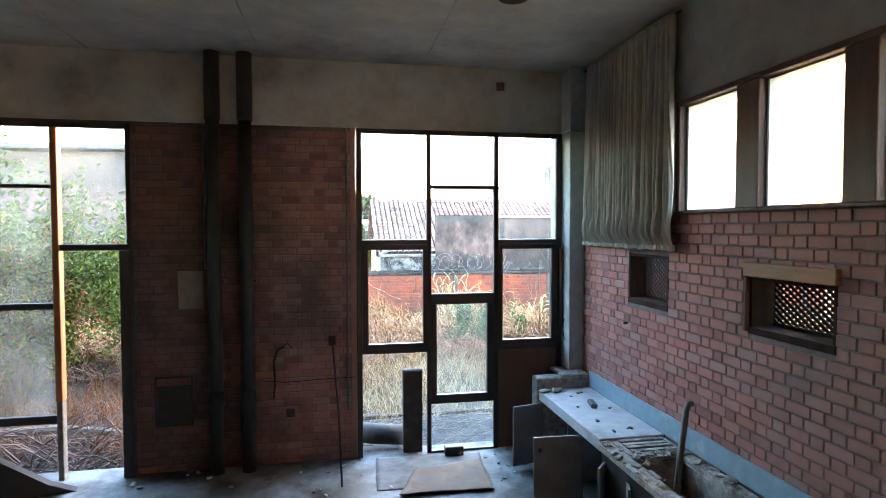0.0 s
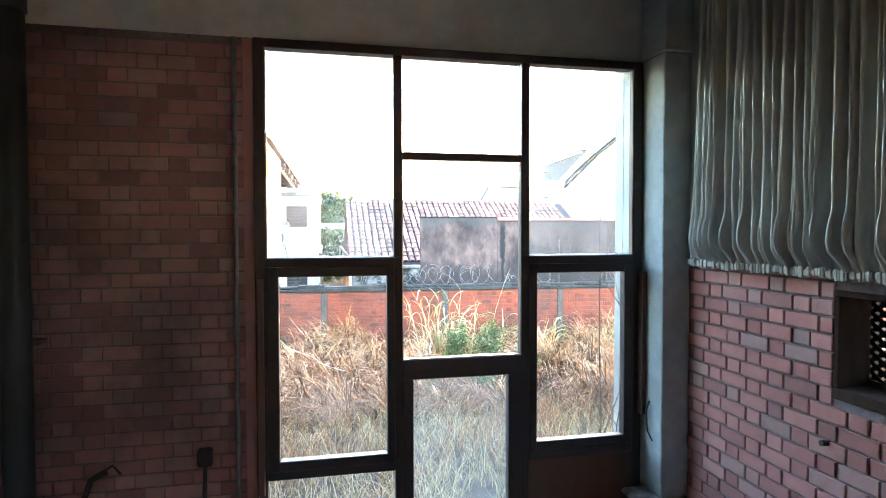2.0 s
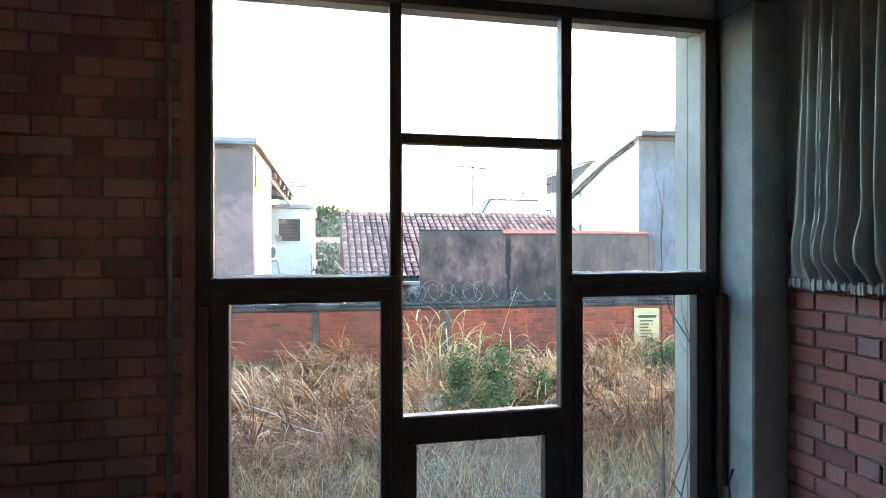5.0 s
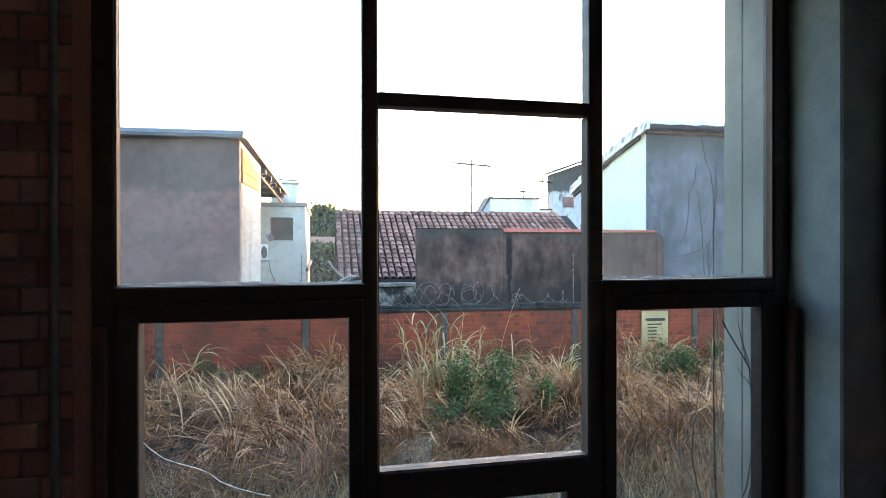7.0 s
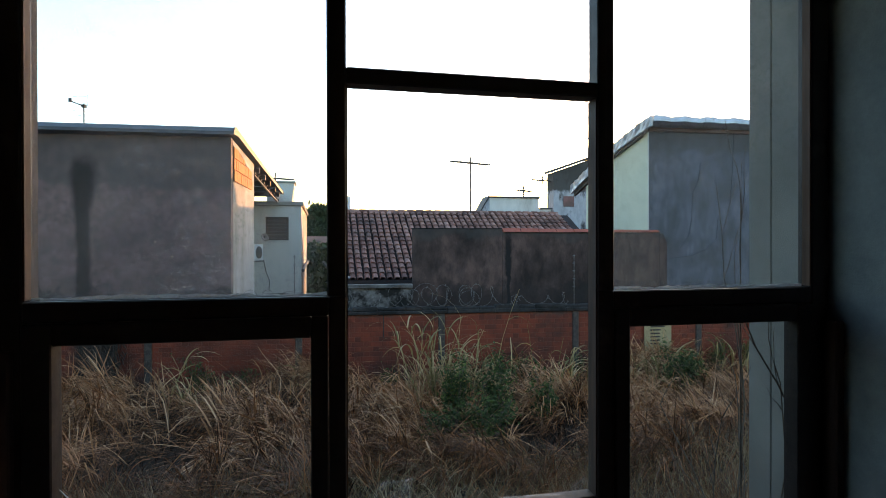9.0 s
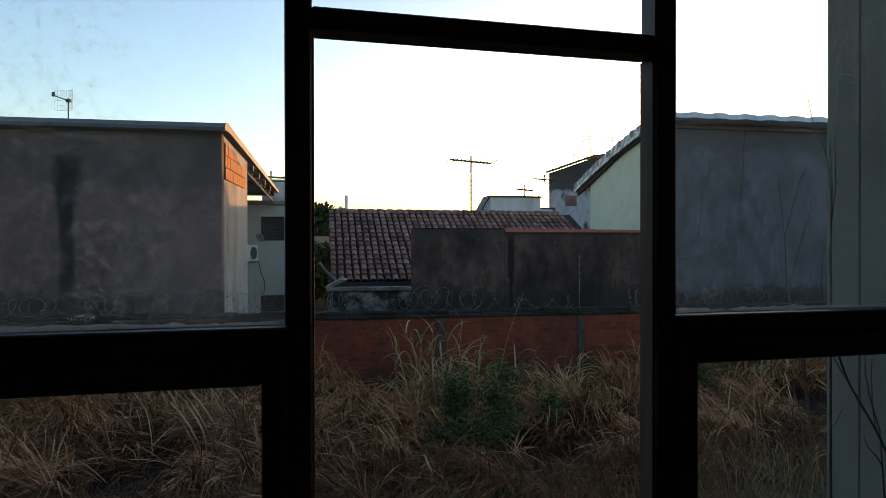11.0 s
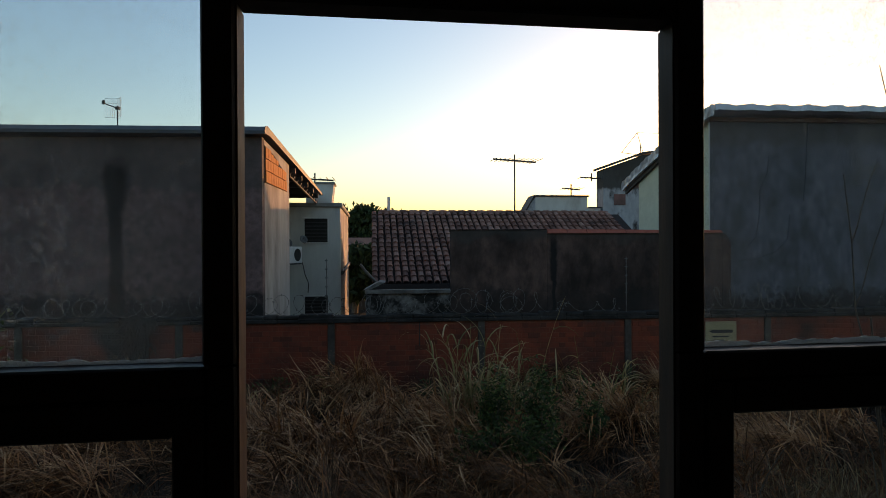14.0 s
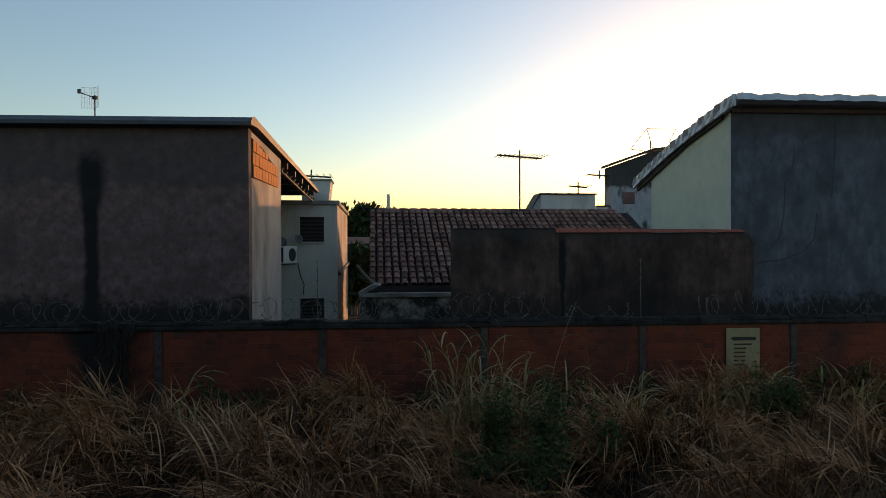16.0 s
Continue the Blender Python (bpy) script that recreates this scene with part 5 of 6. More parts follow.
def shrub(name, label, at, size, leaves, leaf_size, mat, seed, trunk_r=0.02, stems=9, flowers=0, category="shrub"):
    """Branching stems from one root and a ragged crown of many small leaves."""
    rs2 = np.random.RandomState(seed)
    top = thing(name, label, category, at=at)
    tips = []
    for _ in range(stems):
        wood = Geo()
        a = rs2.uniform(0, 6.28)
        reach = rs2.uniform(0.25, 0.95)
        end = Vector((math.cos(a) * size[0] * reach, math.sin(a) * size[1] * reach, size[2] * rs2.uniform(0.55, 1.0)))
        mid = Vector((end.x * 0.35, end.y * 0.35, end.z * 0.5))
        wood.tube([(0, 0, -0.02), mid, end], trunk_r, 5, trunk_r * 0.3)
        for k in range(6):
            f = rs2.uniform(0.3, 1.0)
            p = mid.lerp(end, (f - 0.3) / 0.7) if f > 0.3 else mid
            q = p + Vector((rs2.normal(0, size[0] * 0.25), rs2.normal(0, size[1] * 0.25), rs2.normal(0.05, size[2] * 0.12)))
            wood.tube([p, q], trunk_r * 0.4, 4, trunk_r * 0.15)
            tips += [q, p.lerp(q, 0.5)]
        part("stem", wood, M_bark, top)

    def foliage(n, s0, material, nm):
        geo = Geo()
        for _ in range(n):
            c = tips[rs2.randint(len(tips))] + Vector((rs2.normal(0, size[0] * 0.12), rs2.normal(0, size[1] * 0.12), rs2.normal(0, size[2] * 0.08)))
            if c.z < 0.03:
                c.z = 0.03 + rs2.rand() * 0.1
            s = s0 * rs2.uniform(0.6, 1.4)
            m = Matrix.Translation(c) @ Euler((rs2.uniform(-1, 1), rs2.uniform(-1, 1), rs2.uniform(0, 6.28))).to_matrix().to_4x4()
            geo.add([(-s, 0, 0), (0, -s * 0.38, s * 0.1), (s, 0, 0), (0, s * 0.38, s * 0.1)], [(0, 1, 2), (0, 2, 3)], m)
        ob = new(nm, raw_mesh(nm, geo.v, geo.f, material))
        ob.parent = top
        tagged(ob, kind="stuff")
    foliage(leaves, leaf_size, mat, "crown")
    if flowers:
        foliage(flowers, leaf_size * 0.8, M_flower, "flower_cluster")
    return top


for x, y, size, n, seed, stems in ((3.15, 13.5, (0.35, 0.3, 1.25), 1300, 41, 12), (3.75, 13.3, (0.40, 0.3, 1.2), 1500, 42, 13), (3.4, 12.9, (0.55, 0.3, 0.75), 1100, 60, 12), (4.65, 13.6, (0.28, 0.25, 0.95), 650, 61, 8), (2.75, 13.0, (0.4, 0.25, 0.55), 450, 62, 8)):
    shrub("green_bush", "leggy mid-green bush among the dry grass", (x, y, ground_z(x, y)), size, n, 0.034, M_leaf, seed, 0.007, stems)
shrub("green_bush", "low green bush by the boundary wall", (7.7, 14.4, ground_z(7.7, 14.4)), (0.6, 0.4, 0.95), 2200, 0.035, M_leaf, 43, 0.012, 10)
shrub("green_bush", "low green weed below the boundary wall", (-0.35, 16.55, -0.1), (0.3, 0.2, 0.6), 400, 0.03, M_leaf, 44, 0.008, 6)
for x, z, n, seed in ((2.5, 0.5, 300, 45), (-1.15, 0.75, 500, 51), (-0.9, 0.6, 350, 52), (1.0, 0.55, 350, 53), (4.6, 0.8, 600, 54), (5.1, 0.7, 500, 55), (6.3, 0.6, 400, 56), (9.6, 0.95, 800, 57), (10.4, 0.9, 800, 58), (-4.4, 0.6, 400, 59)):
    shrub("green_bush", "dark low weed at the foot of the boundary wall", (x, fence_y(x) - 0.38, -0.1), (0.3, 0.14, z), n, 0.03, M_leaf, seed, 0.008, 7)
shrub("garden_shrub", "tall leafy shrub with red flowers in the yard", (-5.0, 10.2, -0.12), (1.5, 0.9, 3.2), 19000, 0.05, M_leaf_bright, 46, 0.03, 18, 500)
shrub("garden_shrub", "tall leafy shrub with red flowers in the yard", (-3.6, 11.6, -0.12), (1.3, 0.9, 3.0), 15000, 0.05, M_leaf_bright, 47, 0.03, 16, 400)
shrub("garden_shrub", "tall hazy leafy shrub in the yard", (-7.0, 12.4, -0.12), (1.6, 1.2, 4.2), 12000, 0.075, M_leaf, 48, 0.04, 16)
shrub("garden_shrub", "tall hazy leafy shrub in the yard", (-8.5, 10.5, -0.12), (1.6, 1.2, 4.0), 10000, 0.075, M_leaf, 49, 0.04, 14)
tagged(part("fallen_branch", Geo().tube([(-4.6, 8.3, 0.10), (-3.7, 8.5, 0.06), (-3.1, 8.4, 0.02), (-2.4, 8.15, -0.04)], 0.07, 8, 0.05), M_bark), "thick fallen branch on the ground outside", "branch")
rnd = random.Random(77)
g = Geo()
for i in range(170):
    x, y, a, ln = rnd.uniform(-5, -0.6), rnd.uniform(7.25, 8.6), rnd.uniform(0, 3.14), rnd.uniform(0.1, 0.45)
    z = -0.13 + rnd.uniform(0, 0.08)
    g.tube([(x, y, z), (x + ln * math.cos(a) * 0.5, y + ln * math.sin(a) * 0.5, z + 0.02), (x + ln * math.cos(a), y + ln * math.sin(a), z + 0.01)], rnd.uniform(0.004, 0.012), 4)
tagged(part("twig_litter", g, M_bark), "litter of dry twigs outside the windows", "twigs", kind="stuff")
g = Geo()
for i in range(31):
    for j in range(13):
        x, y = 0.9 + 1.8 * i / 30, 7.2 + 1.3 * j / 12
        g.v.append((x, y, -0.09 + 0.05 * abs(noise.noise(Vector((x * 4, y * 4, 0)))) + 0.03 * abs(noise.noise(Vector((x * 11, y * 9, 2))))))
g.f = [(i * 13 + j, (i + 1) * 13 + j, (i + 1) * 13 + j + 1, i * 13 + j + 1) for i in range(30) for j in range(12)]
stalks = Geo()
for _ in range(150):
    x, y, a, ln = rnd.uniform(0.2, 2.7), rnd.uniform(7.3, 8.5), rnd.choice((0.4, 0.5, 2.7, 0.9)) + rnd.gauss(0, 0.25), rnd.uniform(0.3, 0.9)
    z = -0.045 + rnd.uniform(0, 0.05)
    stalks.tube([(x - ln * math.cos(a) / 2, y - ln * math.sin(a) * 0.4, z), (x, y, z + 0.02), (x + ln * math.cos(a) / 2, y + ln * math.sin(a) * 0.4, z - 0.01)], rnd.uniform(0.002, 0.005), 4)
tagged(part("fallen_stalks", stalks, M_bark), "dry stalks lying across the apron outside the window", "stalks", kind="stuff")
tagged(part("plastic_sheet", g, M_plastic_sheet, smooth=True), "crumpled pale plastic sheet on the ground outside", "sheet")


def bare_shrub(at, label, stems, seed, reach, height):
    rnd2 = random.Random(seed)
    top = thing("bare_shrub", label, "shrub", "bare shrubs", at=at)

    def grow(geo, p, way, ln, r, depth):
        pts = [p]
        for _ in range(5):
            way = (way + Vector((rnd2.uniform(-0.22, 0.22), rnd2.uniform(-0.22, 0.22), rnd2.uniform(-0.05, 0.12)))).normalized()
            q = pts[-1] + way * ln / 5
            q.y = min(max(q.y, 6.99 - at[1]), 7.5 - at[1])
            q.x = min(max(q.x, 2.70 - at[0]), (2.94 if q.y + at[1] < 7.28 else 3.15) - at[0])
            pts.append(q)
        geo.tube(pts, r, 5, r * 0.45)
        if depth > 0:
            for q in pts[1:]:
                if rnd2.random() < 0.6:
                    side = (way + Vector((rnd2.uniform(-1, 1), rnd2.uniform(-1, 1), rnd2.uniform(-0.1, 0.7)))).normalized()
                    grow(geo, q, side, ln * rnd2.uniform(0.22, 0.4), r * 0.55, depth - 1)
    for k in range(stems):
        geo = Geo()
        a = rnd2.uniform(0, 6.28)
        grow(geo, Vector((rnd2.uniform(-0.05, 0.05), rnd2.uniform(-0.05, 0.05), -0.03)), Vector((math.cos(a) * reach, math.sin(a) * reach * 0.5, 1)).normalized(), height * rnd2.uniform(0.7, 1.0), 0.007, 2)
        part("branch", geo, M_bark, top)


bare_shrub((2.86, 7.20, -0.14), "leafless grey shrub growing up beside the window outside", 4, 5, 0.04, 2.95)

tagged(part("kerb", Geo().box(-2.2, 2.6, 8.62, 8.74, -0.3, -0.07, 0.012), M_post), "low weathered concrete kerb outside the window", "kerb", kind="structure")
tagged(part("apron_slab", Geo().box(-0.4, 2.9, 7.13, 8.6, -0.3, -0.115, 0.01), M_cap), "worn dark concrete apron outside the window", "pavement", kind="structure")
rnd = random.Random(78)
for k in range(7):
    bx, by = rnd.uniform(-4.9, -2.5), rnd.uniform(7.4, 8.3)
    pile = thing("brush_pile", "pile of dark dead branches below the second window", "branches", "brush piles", at=(bx, by, -0.14))
    back = Matrix.Translation((-bx, -by, 0.14))
    for i in range(34):
        a, ln, up = rnd.uniform(0, 6.28), rnd.uniform(0.25, 0.9), rnd.uniform(0.05, 0.7)
        x, y = bx + rnd.gauss(0, 0.2), by + rnd.gauss(0, 0.12)
        p = [(x, max(y, 7.2), -0.14), (x + ln * 0.5 * math.cos(a), max(y + ln * 0.5 * math.sin(a), 7.2), -0.1 + ln * up * 0.7), (x + ln * math.cos(a), max(y + ln * math.sin(a), 7.2), -0.1 + ln * up)]
        part("branch", Geo().tube(p, rnd.uniform(0.006, 0.018), 4, 0.003, back), M_wood_red, pile)
# Added ground slab, pale so that the vent holes show bright.
tagged(part("side_yard", Geo().box(3.9, 30, -14, 9.0, -0.3, -0.02, 0.01), M_coping), "pale slab added beside the brick room to brighten the vents", "pavement", kind="structure")

# outer wall fin beside the window
fin = Geo().box(2.9575, 3.5, 7.125, 7.255, -0.3, 5.6, 0.008)
tagged(part("window_reveal", Geo().box(2.9575, 2.964, 6.932, 7.124, 0.0, 4.028), M_concrete), "grey rendered reveal of the window", "wall", kind="structure")
tagged(part("wall_fin", fin, M_concrete), "rough grey rendered outer wall end", "wall", kind="structure")

# ---------------------------------------------------------------- outside: the boundary wall
fence = thing("boundary_wall", "orange-red brick boundary wall with concrete posts and a mouldy cap", "wall", kind="structure", at=FENCE_AT, turn=FENCE_TURN)
part("core", Geo().box(-10, 16, 0.006, 0.14, -0.4, 1.42), M_fence_mortar, fence)
g, rnd = Geo(), random.Random(8)
u = -10.0
while u < 16:
    w = rnd.uniform(0.25, 0.7)
    g.box(u, min(u + w, 16.0), -0.06 + rnd.uniform(0, 0.02), 0.22, 1.425, 1.50 + rnd.uniform(-0.01, 0.012), 0.012)
    g.box(u + 0.004, min(u + w, 16.0), -0.03 + rnd.uniform(0, 0.02), 0.19, 1.495, 1.57 + rnd.uniform(-0.02, 0.02), 0.018)
    u += w
part("cap", g, M_cap, fence, "black mouldy concrete cap")
for u in (-7.93, -5.03, -2.14, 0.70, 3.60, 6.53, 9.42, 12.3, 15.2):
    part("post", Geo().box(u - 0.065, u + 0.065, -0.03, 0.028, -0.4, 1.423, 0.008), M_post, fence, "weathered concrete post")
part("joint", Geo().box(2.385, 2.405, -0.012, 0.0, 0.95, 1.42), M_ink, fence, "dark open joint")
# concertina wire on the cap
for k, (u0, u1, n, r, seed) in enumerate(((-9.5, -6.3, 9, 0.19, 1), (-6.3, -2.2, 13, 0.18, 6), (-2.2, 1.0, 13, 0.2, 2), (1.0, 4.9, 19, 0.21, 3), (5.0, 6.6, 4, 0.12, 9), (7.4, 8.2, 4, 0.25, 4), (8.5, 10.6, 9, 0.23, 5), (10.7, 14.5, 11, 0.18, 7))):
    rnd = random.Random(seed)
    size = [r * rnd.uniform(0.55, 1.25) for _ in range(n + 2)]
    shift = [rnd.uniform(-0.26, 0.26) for _ in range(n + 2)]
    flat = [rnd.uniform(0.3, 1.2) for _ in range(n + 2)]
    side = [rnd.uniform(0.1, 0.6) for _ in range(n + 2)]
    mixed = lambda vals, q: vals[int(q)] * (1 - q % 1) + vals[int(q) + 1] * (q % 1)
    pts = []
    steps = n * 16
    for i in range(steps + 1):
        a, f, q = 2 * math.pi * i / 16, i / steps, i / 16
        rr = mixed(size, q)
        pts.append((u0 + (u1 - u0) * f + mixed(shift, q) + rr * mixed(flat, q) * math.cos(a), 0.06 + rr * mixed(side, q) * math.sin(a + 1.0), 1.585 + rr * 0.92 + rr * math.sin(a)))
    w = thing("concertina_wire", "loose coil of galvanised concertina wire on the wall", "wire", "wire coils on the wall", at=FENCE_AT, turn=FENCE_TURN)
    part("coil", Geo().tube(pts, 0.004, 4), M_wire, w)
    barbs = Geo()
    for i in range(0, steps, 3):
        p = Vector(pts[i])
        barbs.box(-0.024, 0.024, -0.003, 0.003, -0.006, 0.006, 0, Matrix.Translation(p) @ pose(0, 0, 0, rnd.uniform(0, 180), rnd.uniform(0, 180), 0))
    tagged(part("barbs", barbs, M_wire, w), kind="stuff")
for u in (0.62, 6.50):
    s = thing("wire_stanchion", "thin steel rod with insulators on the wall", "rod", "stanchions on the wall", at=FENCE_AT, turn=FENCE_TURN)
    part("rod", Geo().tube([(u, 0.0, 1.4), (u, 0.0, 2.66)], 0.008, 6), M_wire, s)
    for z in (1.95, 2.12, 2.29, 2.46, 2.62):
        part("insulator", Geo().tube([(u - 0.03, -0.01, z), (u + 0.02, -0.01, z)], 0.010, 8), M_conduit, s)
sign = thing("sign_board", "faded yellow notice board with black print on the wall", "sign", at=FENCE_AT, turn=FENCE_TURN)
part("board", Geo().box(8.10, 8.74, -0.052, -0.032, 0.49, 1.35, 0.004), M_sign, sign)
part("arrow", Geo().prism([(8.17, 1.16), (8.24, 1.12), (8.66, 1.125), (8.66, 1.185), (8.24, 1.19)], -0.056, -0.052, "y"), M_ink, sign, "black pointed bar")
for i, w in enumerate((0.34, 0.24, 0.22, 0.22, 0.22, 0.2)):
    part("text_bar", Geo().box(8.24, 8.24 + w, -0.055, -0.052, 1.035 - i * 0.075, 1.065 - i * 0.075), M_ink, sign)
# dead climbing plant on the wall
rnd = random.Random(15)
dead = thing("dead_climber", "black dead climbing plant hanging on the brick wall", "climber", at=FENCE_AT, turn=FENCE_TURN)
for i in range(16):
    u, pts = rnd.gauss(-2.87, 0.13), []
    top = rnd.uniform(0.7, 1.62)
    for k in range(9):
        f = k / 8
        pts.append((u + 0.05 * math.sin(f * 7 + i) + 0.03 * math.sin(f * 15 + i * 2), -0.06 - 0.04 * abs(math.sin(f * 5 + i)), -0.15 + (top + 0.15) * f))
    part("vine", Geo().tube(pts, rnd.uniform(0.03, 0.06), 6, 0.018), M_vine, dead)
g = Geo()
for i in range(520):
    z = rnd.uniform(-0.1, 1.62)
    u = rnd.gauss(-2.87, 0.14)
    a, ln = rnd.uniform(-2.4, -0.7), rnd.uniform(0.08, 0.28)
    g.tube([(u, -0.08, z), (u + ln * math.cos(a), -0.09 - rnd.uniform(0, 0.10), z + ln * math.sin(a))], 0.012, 4, 0.003)
tagged(part("tangle", g, M_vine, dead), kind="stuff")

# ---------------------------------------------------------------- outside: the neighbours
TO_FENCE = pose(*FENCE_AT, 0, 0, FENCE_TURN)

# house with the mauve gable wall
house = thing("mauve_house", "two-storey house with a stained mauve rendered wall", "house", at=FENCE_AT, turn=FENCE_TURN)
part("front_wall", Geo().prism([(-10.5, -0.4), (-0.66, -0.4), (-0.66, 5.04), (-10.5, 4.97)], 0.30, 0.50, "y"), M_render, house, "stained mauve render")
side = [(0.50, -0.4), (2.87, -0.4), (2.87, 4.86), (0.50, 5.02)]
part("side_wall", Geo().prism(side, -0.86, -0.66, "x"), M_side, house, "pale grey side wall")
part("roof", Geo().prism([(0.10, 5.06), (0.08, 5.12), (0.16, 5.21), (0.30, 5.24), (7.6, 4.61), (7.6, 4.56), (0.5, 5.10)], -11.0, -0.56, "x"), M_sheet_dark, house, "blue-grey sheet roof edge")
part("rake_board", Geo().prism([(0.09, 5.07), (0.07, 5.12), (0.15, 5.215), (0.30, 5.25), (7.62, 4.62), (7.62, 4.54), (0.5, 5.09)], -0.558, -0.546, "x"), M_ink, house, "thin black gable edge")
for v in np.arange(3.2, 7.4, 0.9):
    z = 5.06 - (v - 0.5) * 0.078
    part("rafter", Geo().box(-4.0, -0.58, v, v + 0.06, z - 0.16, z - 0.02), M_metal, house)
z0 = 5.02 - 2.4 * 0.078
part("truss_chord", Geo().tube([(-0.66, 2.9, 4.60), (-0.66, 7.4, 4.22)], 0.026, 6), M_ink, house)
for i in range(10):
    v = 2.9 + 0.45 * i
    zt, zb = 5.0 - (v - 0.3) * 0.078, 4.60 - (v - 2.9) * 0.0844
    part("truss_web", Geo().tube([(-0.66, v, zb), (-0.66, v + 0.225, zt - 0.09)], 0.011, 5).tube([(-0.66, v + 0.225, zt - 0.09), (-0.66, v + 0.45, zb - 0.038)], 0.011, 5), M_ink, house)
# bare hollow blocks in the gable
opening = Geo().prism([(0.5, 4.17), (2.52, 4.19), (2.52, 4.60), (1.9, 4.70), (1.3, 4.84), (0.5, 4.91)], -0.659, -0.652, "x")
part("block_bed", opening, M_vine, house, "dark open joints of the brick patch")
rnd = random.Random(14)
for r in range(3):
    for i in range(9):
        v0 = 0.52 + i * 0.222 - 0.05 * (r == 1)
        z0 = 4.185 + 0.238 * r + rnd.uniform(-0.004, 0.004)
        z1 = min(z0 + 0.224, 4.88 - max(0.0, v0 - 0.75) * 0.17 - rnd.choice((0, 0, 0.03)) * (r > 0))
        if z1 - z0 > 0.05 and v0 + 0.2 < 2.5:
            part("block", Geo().box(-0.651, -0.632 + rnd.uniform(0, 0.008), max(v0, 0.505), v0 + 0.205, z0, z1, 0.006), M_block, house)
dish = thing("grid_antenna", "white wire-grid television antenna on a thin mast", "antenna", at=tuple(TO_FENCE @ Vector((-3.62, 0.8, 5.12))), turn=-28)
part("mast", Geo().tube([(0, 0, 0), (0, 0, 0.62)], 0.012, 8), M_metal, dish)
for i in range(13):
    a = (i - 6) / 6
    part("grid_bar", Geo().tube([(0.22 * a, -0.10 * a * a, 0.38), (0.22 * a, -0.10 * a * a, 0.76)], 0.0022, 4), M_white_paint, dish)
for z in (0.38, 0.475, 0.57, 0.665, 0.76):
    part("grid_rail", Geo().tube([(0.22 * a, -0.10 * a * a, z) for a in (-1, -0.6, -0.2, 0.2, 0.6, 1)], 0.0035 if z in (0.38, 0.76) else 0.0022, 5), M_white_paint, dish)
part("feed", Geo().tube([(0, 0, 0.57), (-0.02, -0.28, 0.60)], 0.011, 6), M_metal, dish)
part("feed_head", Geo().box(-0.05, 0.01, -0.31, -0.27, 0.58, 0.66, 0.008), M_metal, dish)
part("clamp", Geo().box(-0.04, 0.04, -0.03, 0.04, 0.54, 0.60, 0.006), M_metal, dish)

# white back building under the canopy
white = thing("white_house", "pale rendered back building with louvred windows and a water tank", "house", at=(0, 24, 0))
part("front_wall", Geo().box(-1.6, 0.49, 0.0, 0.15, -0.3, 4.14), M_white, white)
part("side_wall", Geo().box(0.34, 0.49, 0.15, 6.0, -0.3, 4.14), M_side, white, "warm grey side wall")
part("parapet", Geo().box(-1.6, 0.56, -0.07, 0.18, 4.142, 4.28, 0.02).box(0.32, 0.56, 0.18, 6.1, 4.142, 4.27, 0.02), M_concrete, white, "stained concrete parapet")
part("roof_slab", Geo().box(-1.6, 0.34, 0.15, 6.0, 4.0, 4.10), M_concrete, white)
part("side_pipe", Geo().tube([(0.53, 0.1, 2.05), (0.53, 5.8, 2.2)], 0.06, 8), M_metal, white, "dark drain along the side wall")
for z0, z1 in ((3.03, 3.78), (0.6, 1.32)):
    win = part("window", Geo().box(-0.62, 0.09, -0.012, -0.002, z0, z1), M_dark, white, "dark louvred window")
    part("window_frame", Geo().box(-0.66, -0.62, -0.03, -0.002, z0 - 0.03, z1 + 0.03, 0.004).box(0.09, 0.13, -0.03, -0.002, z0 - 0.03, z1 + 0.03, 0.004).box(-0.62, 0.09, -0.03, -0.002, z1, z1 + 0.03, 0.004).box(-0.64, 0.11, -0.06, -0.002, z0 - 0.04, z0, 0.004), M_white, win)
    for i in range(6):
        z = z0 + 0.05 + i * (z1 - z0 - 0.08) / 6
        part("louvre", Geo().box(-0.61, 0.08, -0.028, -0.014, z, z + 0.035, 0.002), M_metal, win)
tank = thing("water_tank", "pale concrete water tank on the back building", "water tank", at=(-0.22, 25.2, 4.1))
part("body", Geo().prism([(-0.42, 0.0), (0.36, 0.0), (0.46, 0.86), (-0.46, 0.86)], -0.45, 0.45, "y"), M_white, tank)
part("lid", Geo().box(-0.5, 0.5, -0.5, 0.5, 0.862, 0.93, 0.015), M_concrete, tank)
ac = thing("air_conditioner", "white air-conditioner unit bracketed to the wall", "air conditioner", at=(-0.90, 23.30, 2.40), turn=68)
part("case", Geo().box(-0.36, 0.36, -0.12, 0.13, 0.0, 0.50, 0.015), M_white_paint, ac)
part("fan_grille", Geo().tube([(0.08, -0.122, 0.25), (0.08, -0.134, 0.25)], 0.19, 20), M_ink, ac, "black round fan grille")
part("side_grille", Geo().box(-0.368, -0.362, -0.09, 0.10, 0.05, 0.45, 0.002), M_ink, ac, "dark side grille")
part("bracket", Geo().box(-0.34, 0.34, -0.12, 0.5, -0.04, -0.002, 0.005), M_metal, ac)
tagged(part("hanging_cable", Geo().tube([(-0.68, 23.9, 2.4), (-0.6, 23.92, 2.0), (-0.5, 23.95, 1.75), (-0.52, 23.95, 1.45)], 0.015, 6), M_ink), "black cable hanging on the pale wall", "cable")
